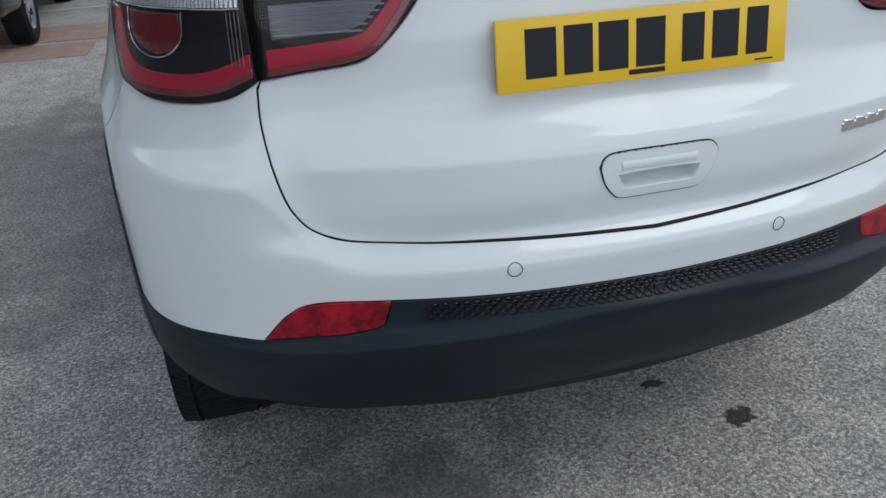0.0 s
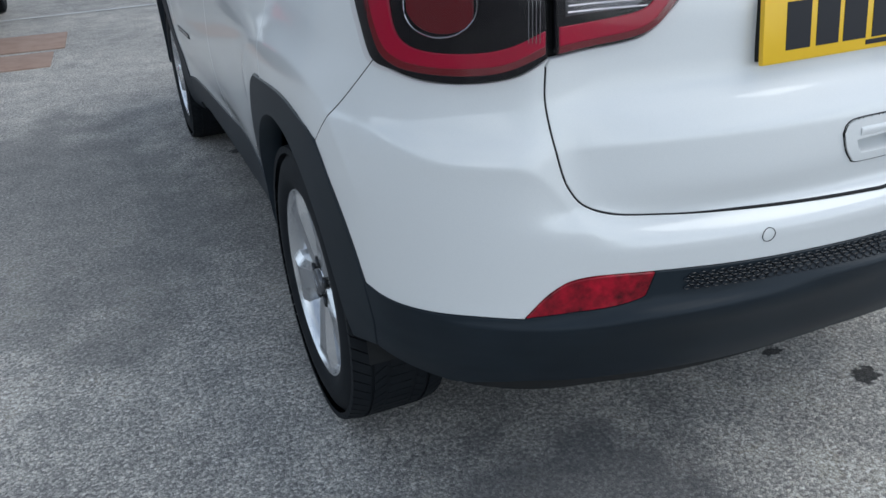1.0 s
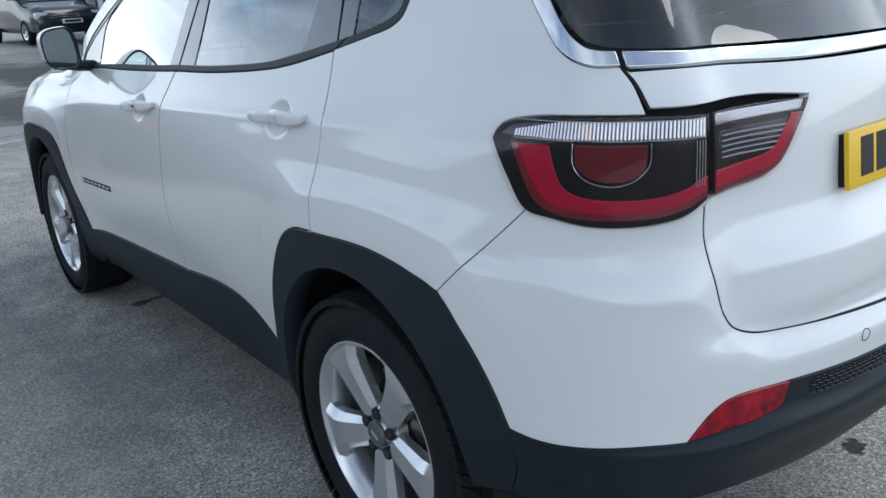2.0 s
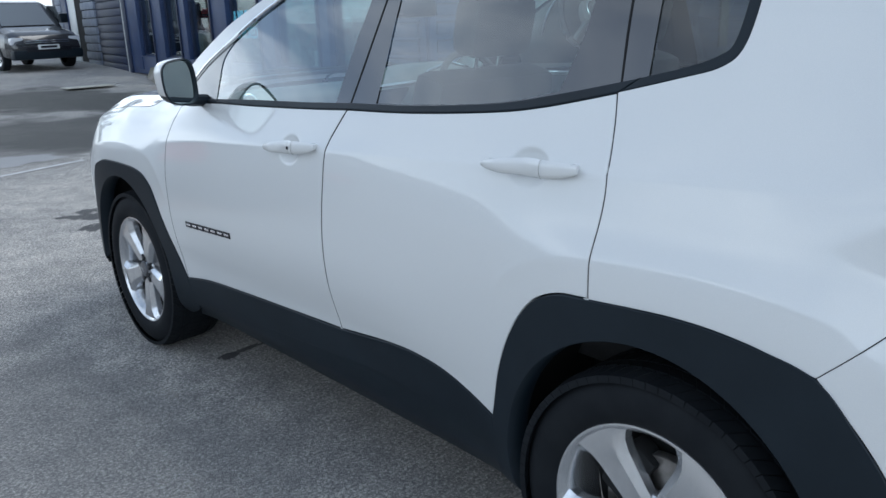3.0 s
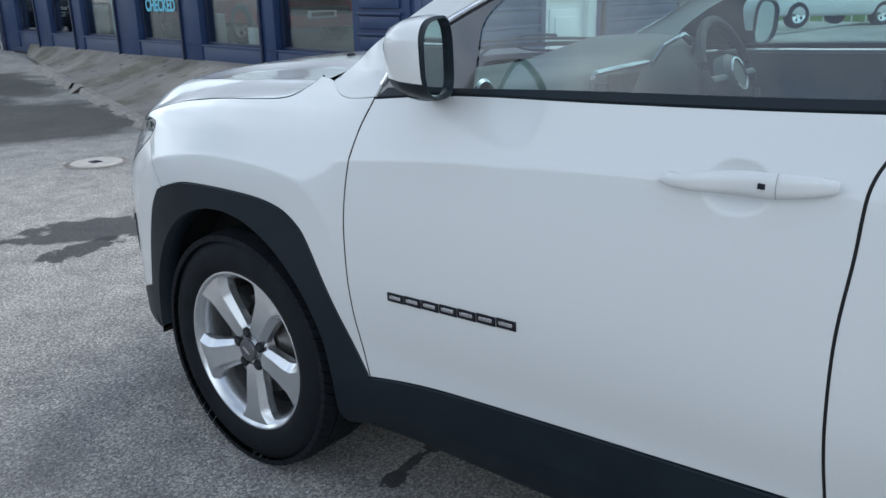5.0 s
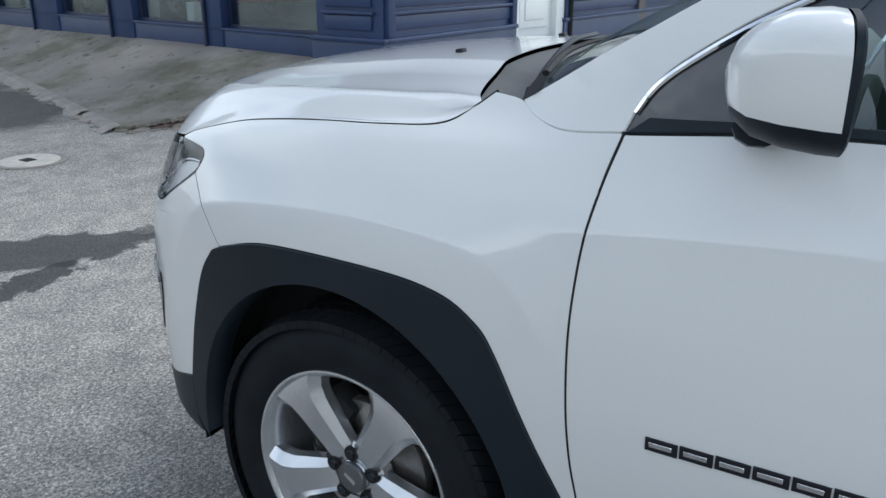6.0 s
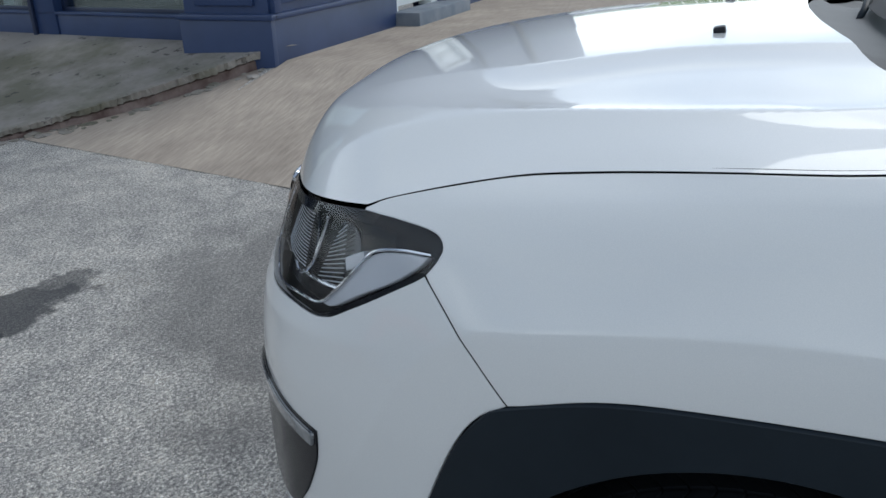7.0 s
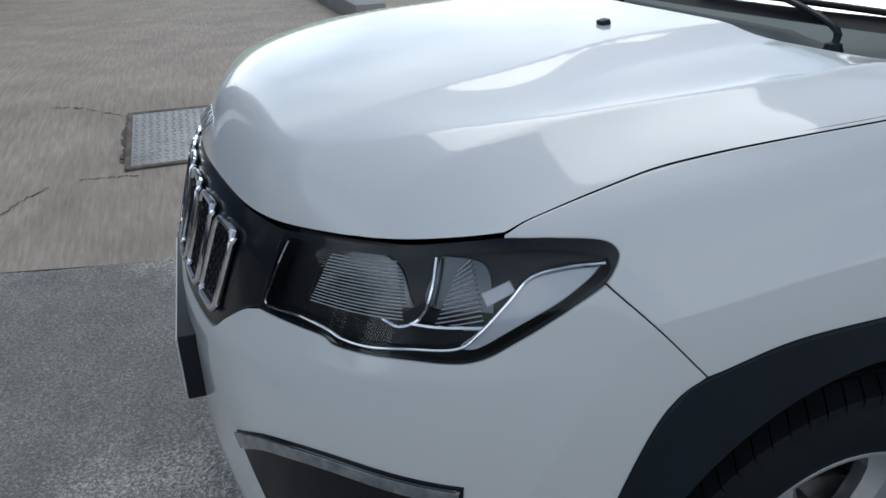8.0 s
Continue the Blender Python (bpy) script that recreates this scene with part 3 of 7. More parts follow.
GATE_SIDE = on_rear([(-.626, .995), (-.628, .94), (-.620, .87), (-.598, .80), (-.553, .759), (-.44, .738), (-.25, .728), (0, .72)])
BUMP_TOP = on_rear([(0, .72), (-.25, .728), (-.44, .738), (-.553, .759), (-.598, .80), (-.620, .87), (-.628, .94), (-.626, .998)])
VAL_TOP = on_rear([(0, .640), (-.25, .643), (-.462, .648)])
FOG_TOP = on_rear([(-.462, .648), (-.578, .648), (-.628, .627), (-.672, .578)])
VAL_CORNER = [(-.817, .575), (-.722, .577), (-.6, .572), (-.54, .574), (-.486, .582)]
HOOD_S = [(2.397, 1.125), (2.43, 1.098), (2.473, 1.073), (2.586, 1.063), (2.713, 1.055), (2.86, 1.04), (2.987, 1.024), (3.124, .993), (3.172, .975)]
HOOD_FRONT = [(3.172, .975), (3.332, .958), (3.45, .945), (3.572, .934), (3.723, .929), (3.95, .93), (S1, .932)]
HL_TOP = [(3.030, .940), (3.026, .955), (3.042, .967), (3.09, .971), (3.172, .971), (3.332, .953), (3.572, .928)]
HL_BOT = [(3.596, .815), (3.50, .82), (3.44, .823), (3.407, .818), (3.30, .825), (3.214, .83), (3.15, .86), (3.058, .912), (3.040, .926), (3.030, .940)]
GR_BOT = [(3.596, .815), (3.64, .80), (3.70, .765), (3.745, .735), (3.80, .722), (3.95, .712), (S1, .708)]
FR_BLACK = on_side([(3.075, .455), (3.12, .44), (3.2, .41)]) + on_front([(-.76, .375), (-.6, .36), (-.3, .355), (0, .355)])
INTAKE = on_front([(-.50, .59), (-.6, .635), (-.714, .66), (-.826, .655)]), on_front([(-.826, .655), (-.822, .60), (-.80, .52), (-.765, .47), (-.68, .455)]), on_front([(-.68, .455), (-.59, .475), (-.55, .52), (-.50, .59)])

car = tagged(new("car"), "white five-door family SUV with black plastic cladding parked on tarmac", "car")
for sd in (-1, 1):
    fender = panel("front_fender", outline(DOOR_F[::-1], [DOOR_F[0], (2.237, 1.088), (2.30, 1.100), (2.338, 1.119), (2.397, 1.125)], HOOD_S, HL_TOP[4::-1],
                                           [HL_TOP[0], (3.038, .929), BUMP_F[-1]], BUMP_F[::-1], ARCH_F[::-1]), PAINT, car, sd, gap=.0006)
    fdoor = panel("front_door", outline(DOOR_F, SILL_A, SEAM_B[::-1], BELT_A[::-1]), PAINT, car, sd, step=.017, gap=.0028, thick=.02)
    rdoor = panel("rear_door", outline(SEAM_B, SILL_B, ARCH_RA, SEAM_R[::-1], BELT_B[::-1]), PAINT, car, sd, step=.017, gap=.0028, thick=.02)
    quarter = panel("quarter_panel", outline(SEAM_R, ARCH_RB, BUMP_R, LAMP_B[:-4:-1][::-1], LAMP_T[:6], [(-.735, 1.155), (-.715, 1.2), (-.69, 1.228)],
                                             [(-.69, 1.228), (-.63, 1.228), (-.576, 1.24), (-.535, 1.26), (-.505, 1.285), (-.45, 1.335), (-.397, 1.39), (-.34, 1.46), (-.27, 1.56)],
                                             on_side([(-.27, 1.56), (-.08, 1.565)]), BELT_C[::-1]), PAINT, car, sd, gap=.0004)



def both_halves(half, mirror):
    return outline(*half, *[mirror(r) for r in reversed(half)])


panel("rear_bumper", both_halves([BUMP_TOP, LAMP_B[:6], BUMP_R[::-1], ARCH_RC, VAL_CORNER[::-1], FOG_TOP[::-1], VAL_TOP[::-1]], mirror_rear), PAINT, car, gap=.0008, step=.012)
HANDLE = [(-1.405, .836), (-1.412, .848), (-1.435, .853), (-1.52, .853), (-1.595, .853), (-1.611, .848), (-1.616, .836), (-1.606, .811), (-1.593, .793), (-1.577, .785), (-1.51, .784), (-1.443, .785), (-1.427, .793), (-1.413, .811)]
panel("tailgate", both_halves([GATE_SIDE[::-1], LAMP2_B, [LAMP2_B[-1], (-1.0, 1.163), (-.86, 1.163), (-.742, 1.163)], [(-.742, 1.163), (-.722, 1.2), (-.70, 1.222)],
                               [(-.70, 1.222), (-.80, 1.224), (-.9, 1.222), (-1.142, 1.212), (S0, 1.208)]], mirror_rear), PAINT, car, step=.016, gap=.0024, thick=.02, hole=np.array(HANDLE))
panel("front_bumper", both_halves([FR_BLACK[::-1], ARCH_FB[::-1], BUMP_F, [BUMP_F[-1], (3.058, .912)], HL_BOT[:-2][::-1], GR_BOT], mirror_front), PAINT, car, gap=.0008)


# black tubes laid in the panel gaps, standing in for the shade of the seams
def seam_shade(run, r, depth, parent, sides=(-1, 1)):
    c = catmull(run, 8)
    for sd in sides:
        v = shell(c[:, 0], c[:, 1], -depth)
        part("seam_shade_tube", bm_tube(list(v * (-1, 1, 1) if sd > 0 else v), r, 6), RUBBER_SHADE, parent)


for run in (DOOR_F, SEAM_B, SEAM_R):
    seam_shade(run, .0040, .0046, car)
seam_shade(GATE_SIDE, .0036, .0044, car)
seam_shade([(-.742, 1.163), (-.722, 1.2), (-.70, 1.222)], .004, .004, car)
for run in (BUMP_R, BUMP_F):
    seam_shade(run, .0014, .0018, car)
seam_shade(HOOD_S, .003, .009, car)


# bonnet: its height sheet, drawn to the seam round it
def make_bonnet():
    edge = [shell(*q) for q in catmull(HOOD_S, 8)] + [shell(*q) for q in catmull(HOOD_FRONT, 8)][1:]
    cowl = catmull([(0, 2.61, 0), (-.2, 2.60, 0), (-.42, 2.563, 0), (-.60, 2.50, 0), (-.685, 2.45, 0), tuple(edge[0] * (1, 1, 0))], 8)[:-1]
    half = [np.array((x, y, float(hood_z(x, y)))) for x, y, _ in cowl] + edge
    loop = np.array(half + [p * (-1, 1, 1) for p in half[-2:0:-1]])
    # even spacing
    poly = []
    for a, b in zip(loop, np.roll(loop, -1, axis=0)):
        n = max(1, int(np.linalg.norm(b - a) / .02))
        poly += [a + (b - a) * k / n for k in range(n)]
    poly = np.array(poly)
    if area2(poly[:, :2]) < 0:
        poly = poly[::-1]
    res = poly[:, 2] - hood_z(poly[:, 0], poly[:, 1])
    flat = shrink(poly[:, :2], .0012)
    co, faces = fill(flat, .011)

    def surf(x, y):
        d = np.hypot(x[:, None] - poly[None, :, 0], y[:, None] - poly[None, :, 1])
        w = 1 / (d + .016)**3
        r = (w * res).sum(1) / w.sum(1) * np.exp(-(d.min(1) / .10)**2)
        return hood_z(x, y) + r
    e = .004
    z = surf(co[:, 0], co[:, 1])
    gx = (surf(co[:, 0] + e, co[:, 1]) - surf(co[:, 0] - e, co[:, 1])) / (2 * e)
    gy = (surf(co[:, 0], co[:, 1] + e) - surf(co[:, 0], co[:, 1] - e)) / (2 * e)
    N = np.stack([-gx, -gy, np.ones_like(gx)], 1)
    N /= np.linalg.norm(N, axis=1, keepdims=True)
    V = np.column_stack([co, z])
    k, m = len(co), len(poly)
    n0 = N[:m]
    rim = shrink(poly[:, :2], .0003)
    b = np.column_stack([rim, surf(rim[:, 0], rim[:, 1])]) - n0 * .0014
    c = b - n0 * .018
    out = np.column_stack([rim - flat, np.zeros(m)])
    out /= np.linalg.norm(out, axis=1, keepdims=True)
    mid = n0 + out
    mid /= np.linalg.norm(mid, axis=1, keepdims=True)
    V = np.vstack([V, V[:m], b, b, c])
    N = np.vstack([N, n0, mid, mid, out])
    F = list(faces)
    for i in range(m):
        j = (i + 1) % m
        for o in (0, 2 * m):
            F.append((k + o + i, k + o + j, k + o + m + j, k + o + m + i))
    f = F[0]
    if np.cross(V[f[1]] - V[f[0]], V[f[2]] - V[f[0]])[2] < 0:
        F = [tuple(reversed(q)) for q in F]
    return link_mesh("bonnet", V, F, PAINT, car, "", N), surf


bonnet, bonnet_z = make_bonnet()

# glass, pillars and roof
WIN_A = on_side([(1.866, 1.134), (1.28, 1.155), (1.12, 1.164)]), on_side([(1.12, 1.164), (1.105, 1.28), (1.088, 1.375), (1.060, 1.505)]), on_side([(1.060, 1.505), (1.2, 1.507), (1.38, 1.495)]), on_side([(1.38, 1.497), (1.55, 1.453), (1.70, 1.389), (1.79, 1.342), (1.852, 1.293), (1.876, 1.255), (1.874, 1.20), (1.866, 1.134)])
WIN_B = on_side([(.935, 1.172), (.78, 1.178), (.5, 1.198), (.32, 1.232)]), on_side([(.32, 1.232), (.285, 1.36), (.275, 1.495)]), on_side([(.275, 1.495), (.945, 1.505)]), on_side([(.945, 1.505), (.943, 1.375), (.937, 1.28), (.935, 1.172)])
WIN_C = on_side([(.105, 1.268), (.03, 1.288), (-.03, 1.308), (-.058, 1.335), (-.066, 1.42), (-.06, 1.485)]), on_side([(-.06, 1.485), (.12, 1.49)]), on_side([(.12, 1.49), (.105, 1.268)])
DLO_FRONT = on_side([(1.42, 1.507), (1.60, 1.447), (1.72, 1.395), (1.835, 1.335), (1.965, 1.272), (2.03, 1.232), (2.092, 1.185), (2.126, 1.14), (2.142, 1.097)])
DLO = [BELT_A, BELT_B, BELT_C, on_side([(-.08, 1.5), (.4, 1.522), (1.0, 1.525), (1.42, 1.507)]), DLO_FRONT]
PILLAR_OUT = [(2.338, 1.119), (2.266, 1.163), (2.191, 1.207), (2.124, 1.245), (2.053, 1.288), (1.95, 1.344), (1.83, 1.402), (1.6, 1.487), (1.38, 1.55)]
ROOF_Z = 1.562


def ring_between(outer, holes, name, mat, parent, sd, lift=0.0, step=.03):
    """A sheet inside one outline and outside others."""
    loops = [resample(o, step) for o in [outer] + holes]
    loops = [q if area2(q) > 0 else q[::-1] for q in loops]
    pts, edges = [], []
    for q in loops:
        k = len(pts)
        pts += [Vector(v) for v in q]
        edges += [(k + i, k + (i + 1) % len(q)) for i in range(len(q))]
    co, _, faces, *_ = delaunay_2d_cdt(pts, edges, [], 1, 1e-5)
    co = np.array([(v.x, v.y) for v in co])
    keep = []
    for f in faces:
        c = co[list(f)].mean(0)[None]
        if inside(loops[0], c)[0] and not any(inside(h, c)[0] for h in loops[1:]):
            keep.append(tuple(f))
    V, N = shell(co[:, 0], co[:, 1], lift), -shell_normal(co[:, 0], co[:, 1])
    if sd > 0:
        V, N = V * (-1, 1, 1), N * (-1, 1, 1)
    f = keep[0]
    if np.dot(np.cross(V[f[1]] - V[f[0]], V[f[2]] - V[f[0]]), N[f[0]]) < 0:
        keep = [tuple(reversed(q)) for q in keep]
    return link_mesh(name, V, keep, mat, parent, "", N)


for sd in (-1, 1):
    ring_between(outline(*DLO), [outline(*w) for w in (WIN_A, WIN_B, WIN_C)], "window_surround", PILLAR, car, sd, lift=-.006)
    panel("belt_moulding", outline(BELT_A + BELT_B[1:], [BELT_B[-1], on_side([(.12, 1.268)])[0]], on_side([(.12, 1.268), (.33, 1.226), (.5, 1.199), (.78, 1.178), (1.03, 1.17), (1.28, 1.159), (1.6, 1.148), (1.9, 1.134), (2.11, 1.122)])), PLASTIC, car, sd, gap=.001, lift=-.001, roll=.002)
    panel("belt_moulding", outline(BELT_C, on_side([(-.062, 1.49), (-.066, 1.42), (-.058, 1.337), (-.03, 1.310), (.03, 1.290), (.12, 1.268)])), PLASTIC, car, sd, gap=.001, lift=-.001, roll=.002)
    for w, mt in ((WIN_A, GLASS), (WIN_B, GLASS), (WIN_C, PRIVACY)):
        g = sheet("window_pane", outline(*w), mt, car, sd, lift=-.009)
        g.visible_shadow = False
    panel("a_pillar", outline(DLO_FRONT[::-1], on_side([(1.42, 1.507), (1.30, 1.52), (1.20, 1.565)]),
                              [on_side([(1.20, 1.565)])[0]] + PILLAR_OUT[::-1], [PILLAR_OUT[0], (2.30, 1.098), (2.237, 1.088), DOOR_F[0]]), PAINT, car, sd)
    panel("roof_side", outline(on_side([(1.30, 1.524), (1.0, 1.527), (.4, 1.524), (-.08, 1.502)]), on_side([(-.08, 1.502), (-.08, 1.565), (1.2, 1.565), (1.30, 1.524)])), PAINT, car, sd, gap=.0005)
    panel("b_seam", outline(on_side([(1.046, 1.158), (1.012, 1.37), (.988, 1.52)]), on_side([(.988, 1.52), (.993, 1.52)]), on_side([(.993, 1.52), (1.017, 1.37), (1.051, 1.158)])), BLACK, car, sd, gap=0, roll=.0005, lift=-.004, thick=.003)

    panel("c_seam", outline(on_side([(.163, 1.256), (.176, 1.358), (.190, 1.51)]), on_side([(.190, 1.51), (.194, 1.51)]), on_side([(.194, 1.51), (.180, 1.358), (.167, 1.256)])), BLACK, car, sd, gap=0, roll=.0005, lift=-.004, thick=.003)

# windscreen: between the two pillars, bowed forward
PILL = np.array([shell(*q) for q in catmull(PILLAR_OUT, 6)])


def loft(name, left, bow, rise, mat, parent, n=26, lift=0.0, label=""):
    V, F = [], []
    k = len(left)
    for i, p in enumerate(left):
        t = i / (k - 1)
        for j in range(n + 1):
            u = j / n
            w = 1 - (2 * u - 1)**2
            V.append((p[0] * (1 - 2 * u), p[1] + bow(t) * w, p[2] + rise(t) * w + lift))
    for i in range(k - 1):
        for j in range(n):
            a = i * (n + 1) + j
            F.append((a, a + 1, a + n + 2, a + n + 1))
    return link_mesh(name, V, F, mat, parent, label)


wind = loft("windscreen", PILL, lambda t: .165 - .105 * t, lambda t: .018 + .018 * t, SCREEN, car, lift=-.004)
wind.visible_shadow = False
wv = np.array([tuple(v.co) for v in wind.data.vertices]).reshape(len(PILL), 27, 3)
fr, nf = [], []
for j in range(27):
    e0, e1 = wv[0, j], wv[min(9, len(PILL) - 1), j]
    d = (e1 - e0) / np.linalg.norm(e1 - e0)
    for k in range(4):
        fr.append(e0 + d * .035 * k / 3 + np.array((0, .001, .0015)))
nf = [(j * 4 + k, j * 4 + k + 1, j * 4 + k + 5, j * 4 + k + 4) for j in range(26) for k in range(3)]
link_mesh("windscreen_border", fr, nf, RUBBER_SHADE, car)
ys = np.linspace(1.36, -.30, 40)
edge = np.array([shell(*on_side([(y, ROOF_Z)])[0]) for y in ys])
loft("roof", edge, lambda t: 0, lambda t: .055 - .02 * abs(2 * t - 1)**3, PAINT, car)
loft("roof_spoiler", np.array([shell(*q) for q in catmull([(-.27, 1.555), (-.34, 1.555), (-.45, 1.556), (-.6, 1.557)], 8)]), lambda t: -.09 * t, lambda t: .045 - .02 * t, PAINT, car)
# scuttle under the windscreen
CW = catmull([(0, 2.61, 0), (-.2, 2.60, 0), (-.42, 2.563, 0), (-.60, 2.50, 0), (-.70, 2.42, 0)], 6)
V, F = [], []
for x, y, _ in list(CW) + [(-q[0], q[1], 0) for q in CW[-2::-1]]:
    z = float(hood_z(x, y))
    for dy, dz in ((.012, -.007), (-.006, -.011), (-.030, -.022), (-.075, -.030), (-.135, -.024)):
        V.append((x, y + dy, z + dz))
n = len(V) // 5
for i in range(n - 1):
    for j in range(4):
        a = i * 5 + j
        F.append((a, a + 1, a + 6, a + 5))
link_mesh("scuttle_panel", V, F, mottled("grey_cowl_plastic", (.055, .058, .062), (.075, .078, .083), 9, .55, .25, .0006, 600), car)

# rear window and its bright strip
RG_LOW = [(S0, 1.243), (-1.142, 1.246), (-.9, 1.25), (-.70, 1.256), (-.64, 1.262), (-.60, 1.272), (-.545, 1.305), (-.455, 1.385), (-.36, 1.49), (-.32, 1.535)]
rg = sheet("rear_window", both_halves([RG_LOW, [(-.32, 1.535), (-.7, 1.545), (S0, 1.55)]], mirror_rear), PRIVACY, car, lift=-.008)
rg.visible_shadow = False
panel("bright_strip", both_halves([[(S0, 1.214), (-1.142, 1.216), (-.9, 1.226), (-.705, 1.228)], [(-.705, 1.228), (-.695, 1.254)], [(-.695, 1.254), (-.9, 1.248), (-1.142, 1.243), (S0, 1.241)]], mirror_rear), CHROME, car, lift=.004, gap=.001)
for sd in (-1, 1):
    panel("bright_strip", outline([(-.692, 1.231), (-.63, 1.231), (-.576, 1.243), (-.535, 1.263), (-.505, 1.288), (-.45, 1.338), (-.397, 1.392), (-.34, 1.462), (-.275, 1.555)],
                                  [(-.275, 1.555), (-.30, 1.555)], [(-.30, 1.555), (-.36, 1.48), (-.453, 1.384), (-.543, 1.299), (-.60, 1.265), (-.64, 1.256), (-.682, 1.254)]), CHROME, car, sd, lift=.005, gap=.0008)

# tail lamps, fog lamps, head lamps
SMOKED = mottled("smoked_lens", (.10, .11, .12), (.24, .25, .26), 40, .12, .3, .002, 90, Coat_Weight=1.0)
SATIN = material("satin_reflector", (.78, .80, .84), .35, .4)
LENS = pane_material("lamp_cover", (.93, .90, .91), .5)


def flip_x(v, sd):
    return np.asarray(v, float) * ((-1, 1, 1) if sd > 0 else (1, 1, 1))


def head_lamp(sd):
    """A black housing under a clear lens, with bright guides, ribbed bowls and a white indicator."""
    body = panel("head_lamp", outline(HL_TOP, [HL_TOP[-1], HL_BOT[0]], HL_BOT), LAMP_DARK, car, sd, lift=-.030, gap=.001, thick=.02)
    ring_between(outline(HL_TOP, [HL_TOP[-1], HL_BOT[0]], HL_BOT), [outline([(3.04, .95), (3.09, .958), (3.172, .958), (3.33, .941), (3.564, .921)], [(3.564, .921), (3.592, .819)],
                 [(3.592, .819), (3.50, .825), (3.44, .825), (3.407, .821), (3.30, .829), (3.218, .8335), (3.153, .8645), (3.061, .9165), (3.038, .936), (3.040, .95)])], "lamp_bezel", TRIM, body, sd, lift=-.001)
    lens = sheet("lens", outline(HL_TOP, [HL_TOP[-1], HL_BOT[0]], HL_BOT), CLEAR, body, sd, lift=.001)
    lens.visible_shadow = False
    guide = catmull([(3.560, .915), (3.576, .87), (3.588, .826), (3.566, .823), (3.502, .830), (3.44, .830), (3.407, .826), (3.36, .827), (3.299, .835), (3.233, .842), (3.204, .862), (3.166, .900), (3.137, .928), (3.091, .939), (3.042, .942)], 6)
    pts = shell(guide[:, 0], guide[:, 1], -.006) * ((-1, 1, 1) if sd > 0 else (1, 1, 1))
    part("light_guide", bm_tube(pts, .0021, 6), CHROME, body)
    panel("indicator", outline([(3.230, .845), (3.204, .865), (3.166, .902), (3.137, .925), (3.091, .935), (3.046, .938)], [(3.046, .938), (3.064, .921), (3.10, .897), (3.155, .869), (3.205, .842), (3.230, .839)]), WHITE_LENS, body, sd, lift=-.010, gap=.001)
    for lo, hi, z0, z1, n in ((3.315, 3.495, .862, .928, 17), (3.20, 3.268, .872, .940, 13)):
        bm = bmesh.new()
        for k in range(n):
            t = k / (n - 1)
            s_a, s_b = lo + .02 * t, hi - .03 * t
            za, zb = z0 + (z1 - z0) * t, z0 + (z1 - z0) * t - .014
            q = shell(np.linspace(s_a, s_b, 7), np.linspace(za, zb, 7), -.018) * ((-1, 1, 1) if sd > 0 else (1, 1, 1))
            t_ = bm_tube(q, .0008, 5)
            me = bpy.data.meshes.new("tmp")
            t_.to_mesh(me)
            t_.free()
            bm.from_mesh(me)
            bpy.data.meshes.remove(me)
        part("ribbed_bowl", bm, SATIN, body)
    panel("bowl", outline([(3.30, .873), (3.34, .925), (3.43, .925), (3.49, .868)], [(3.49, .868), (3.40, .857), (3.30, .873)]), CHROME_DARK, body, sd, lift=-.026, gap=.001)
    panel("bowl", outline([(3.185, .89), (3.20, .935), (3.265, .942)], [(3.265, .942), (3.285, .88), (3.185, .875)]), CHROME_DARK, body, sd, lift=-.026, gap=.001)
    fin = catmull([(3.345, .861), (3.315, .856), (3.285, .872), (3.272, .905), (3.268, .942)], 6)
    part("chrome_fin", bm_tube(shell(fin[:, 0], fin[:, 1], -.012) * ((-1, 1, 1) if sd > 0 else (1, 1, 1)), .0026, 6), CHROME, body)
    fin = catmull([(3.30, .862), (3.26, .862), (3.20, .866)], 6)
    part("chrome_fin", bm_tube(shell(fin[:, 0], fin[:, 1], -.012) * ((-1, 1, 1) if sd > 0 else (1, 1, 1)), .003, 6), CHROME, body)
    panel("indicator", outline([(3.205, .905), (3.165, .922)], [(3.155, .908), (3.195, .888)]), WHITE_LENS, body, sd, lift=-.014, gap=.001)



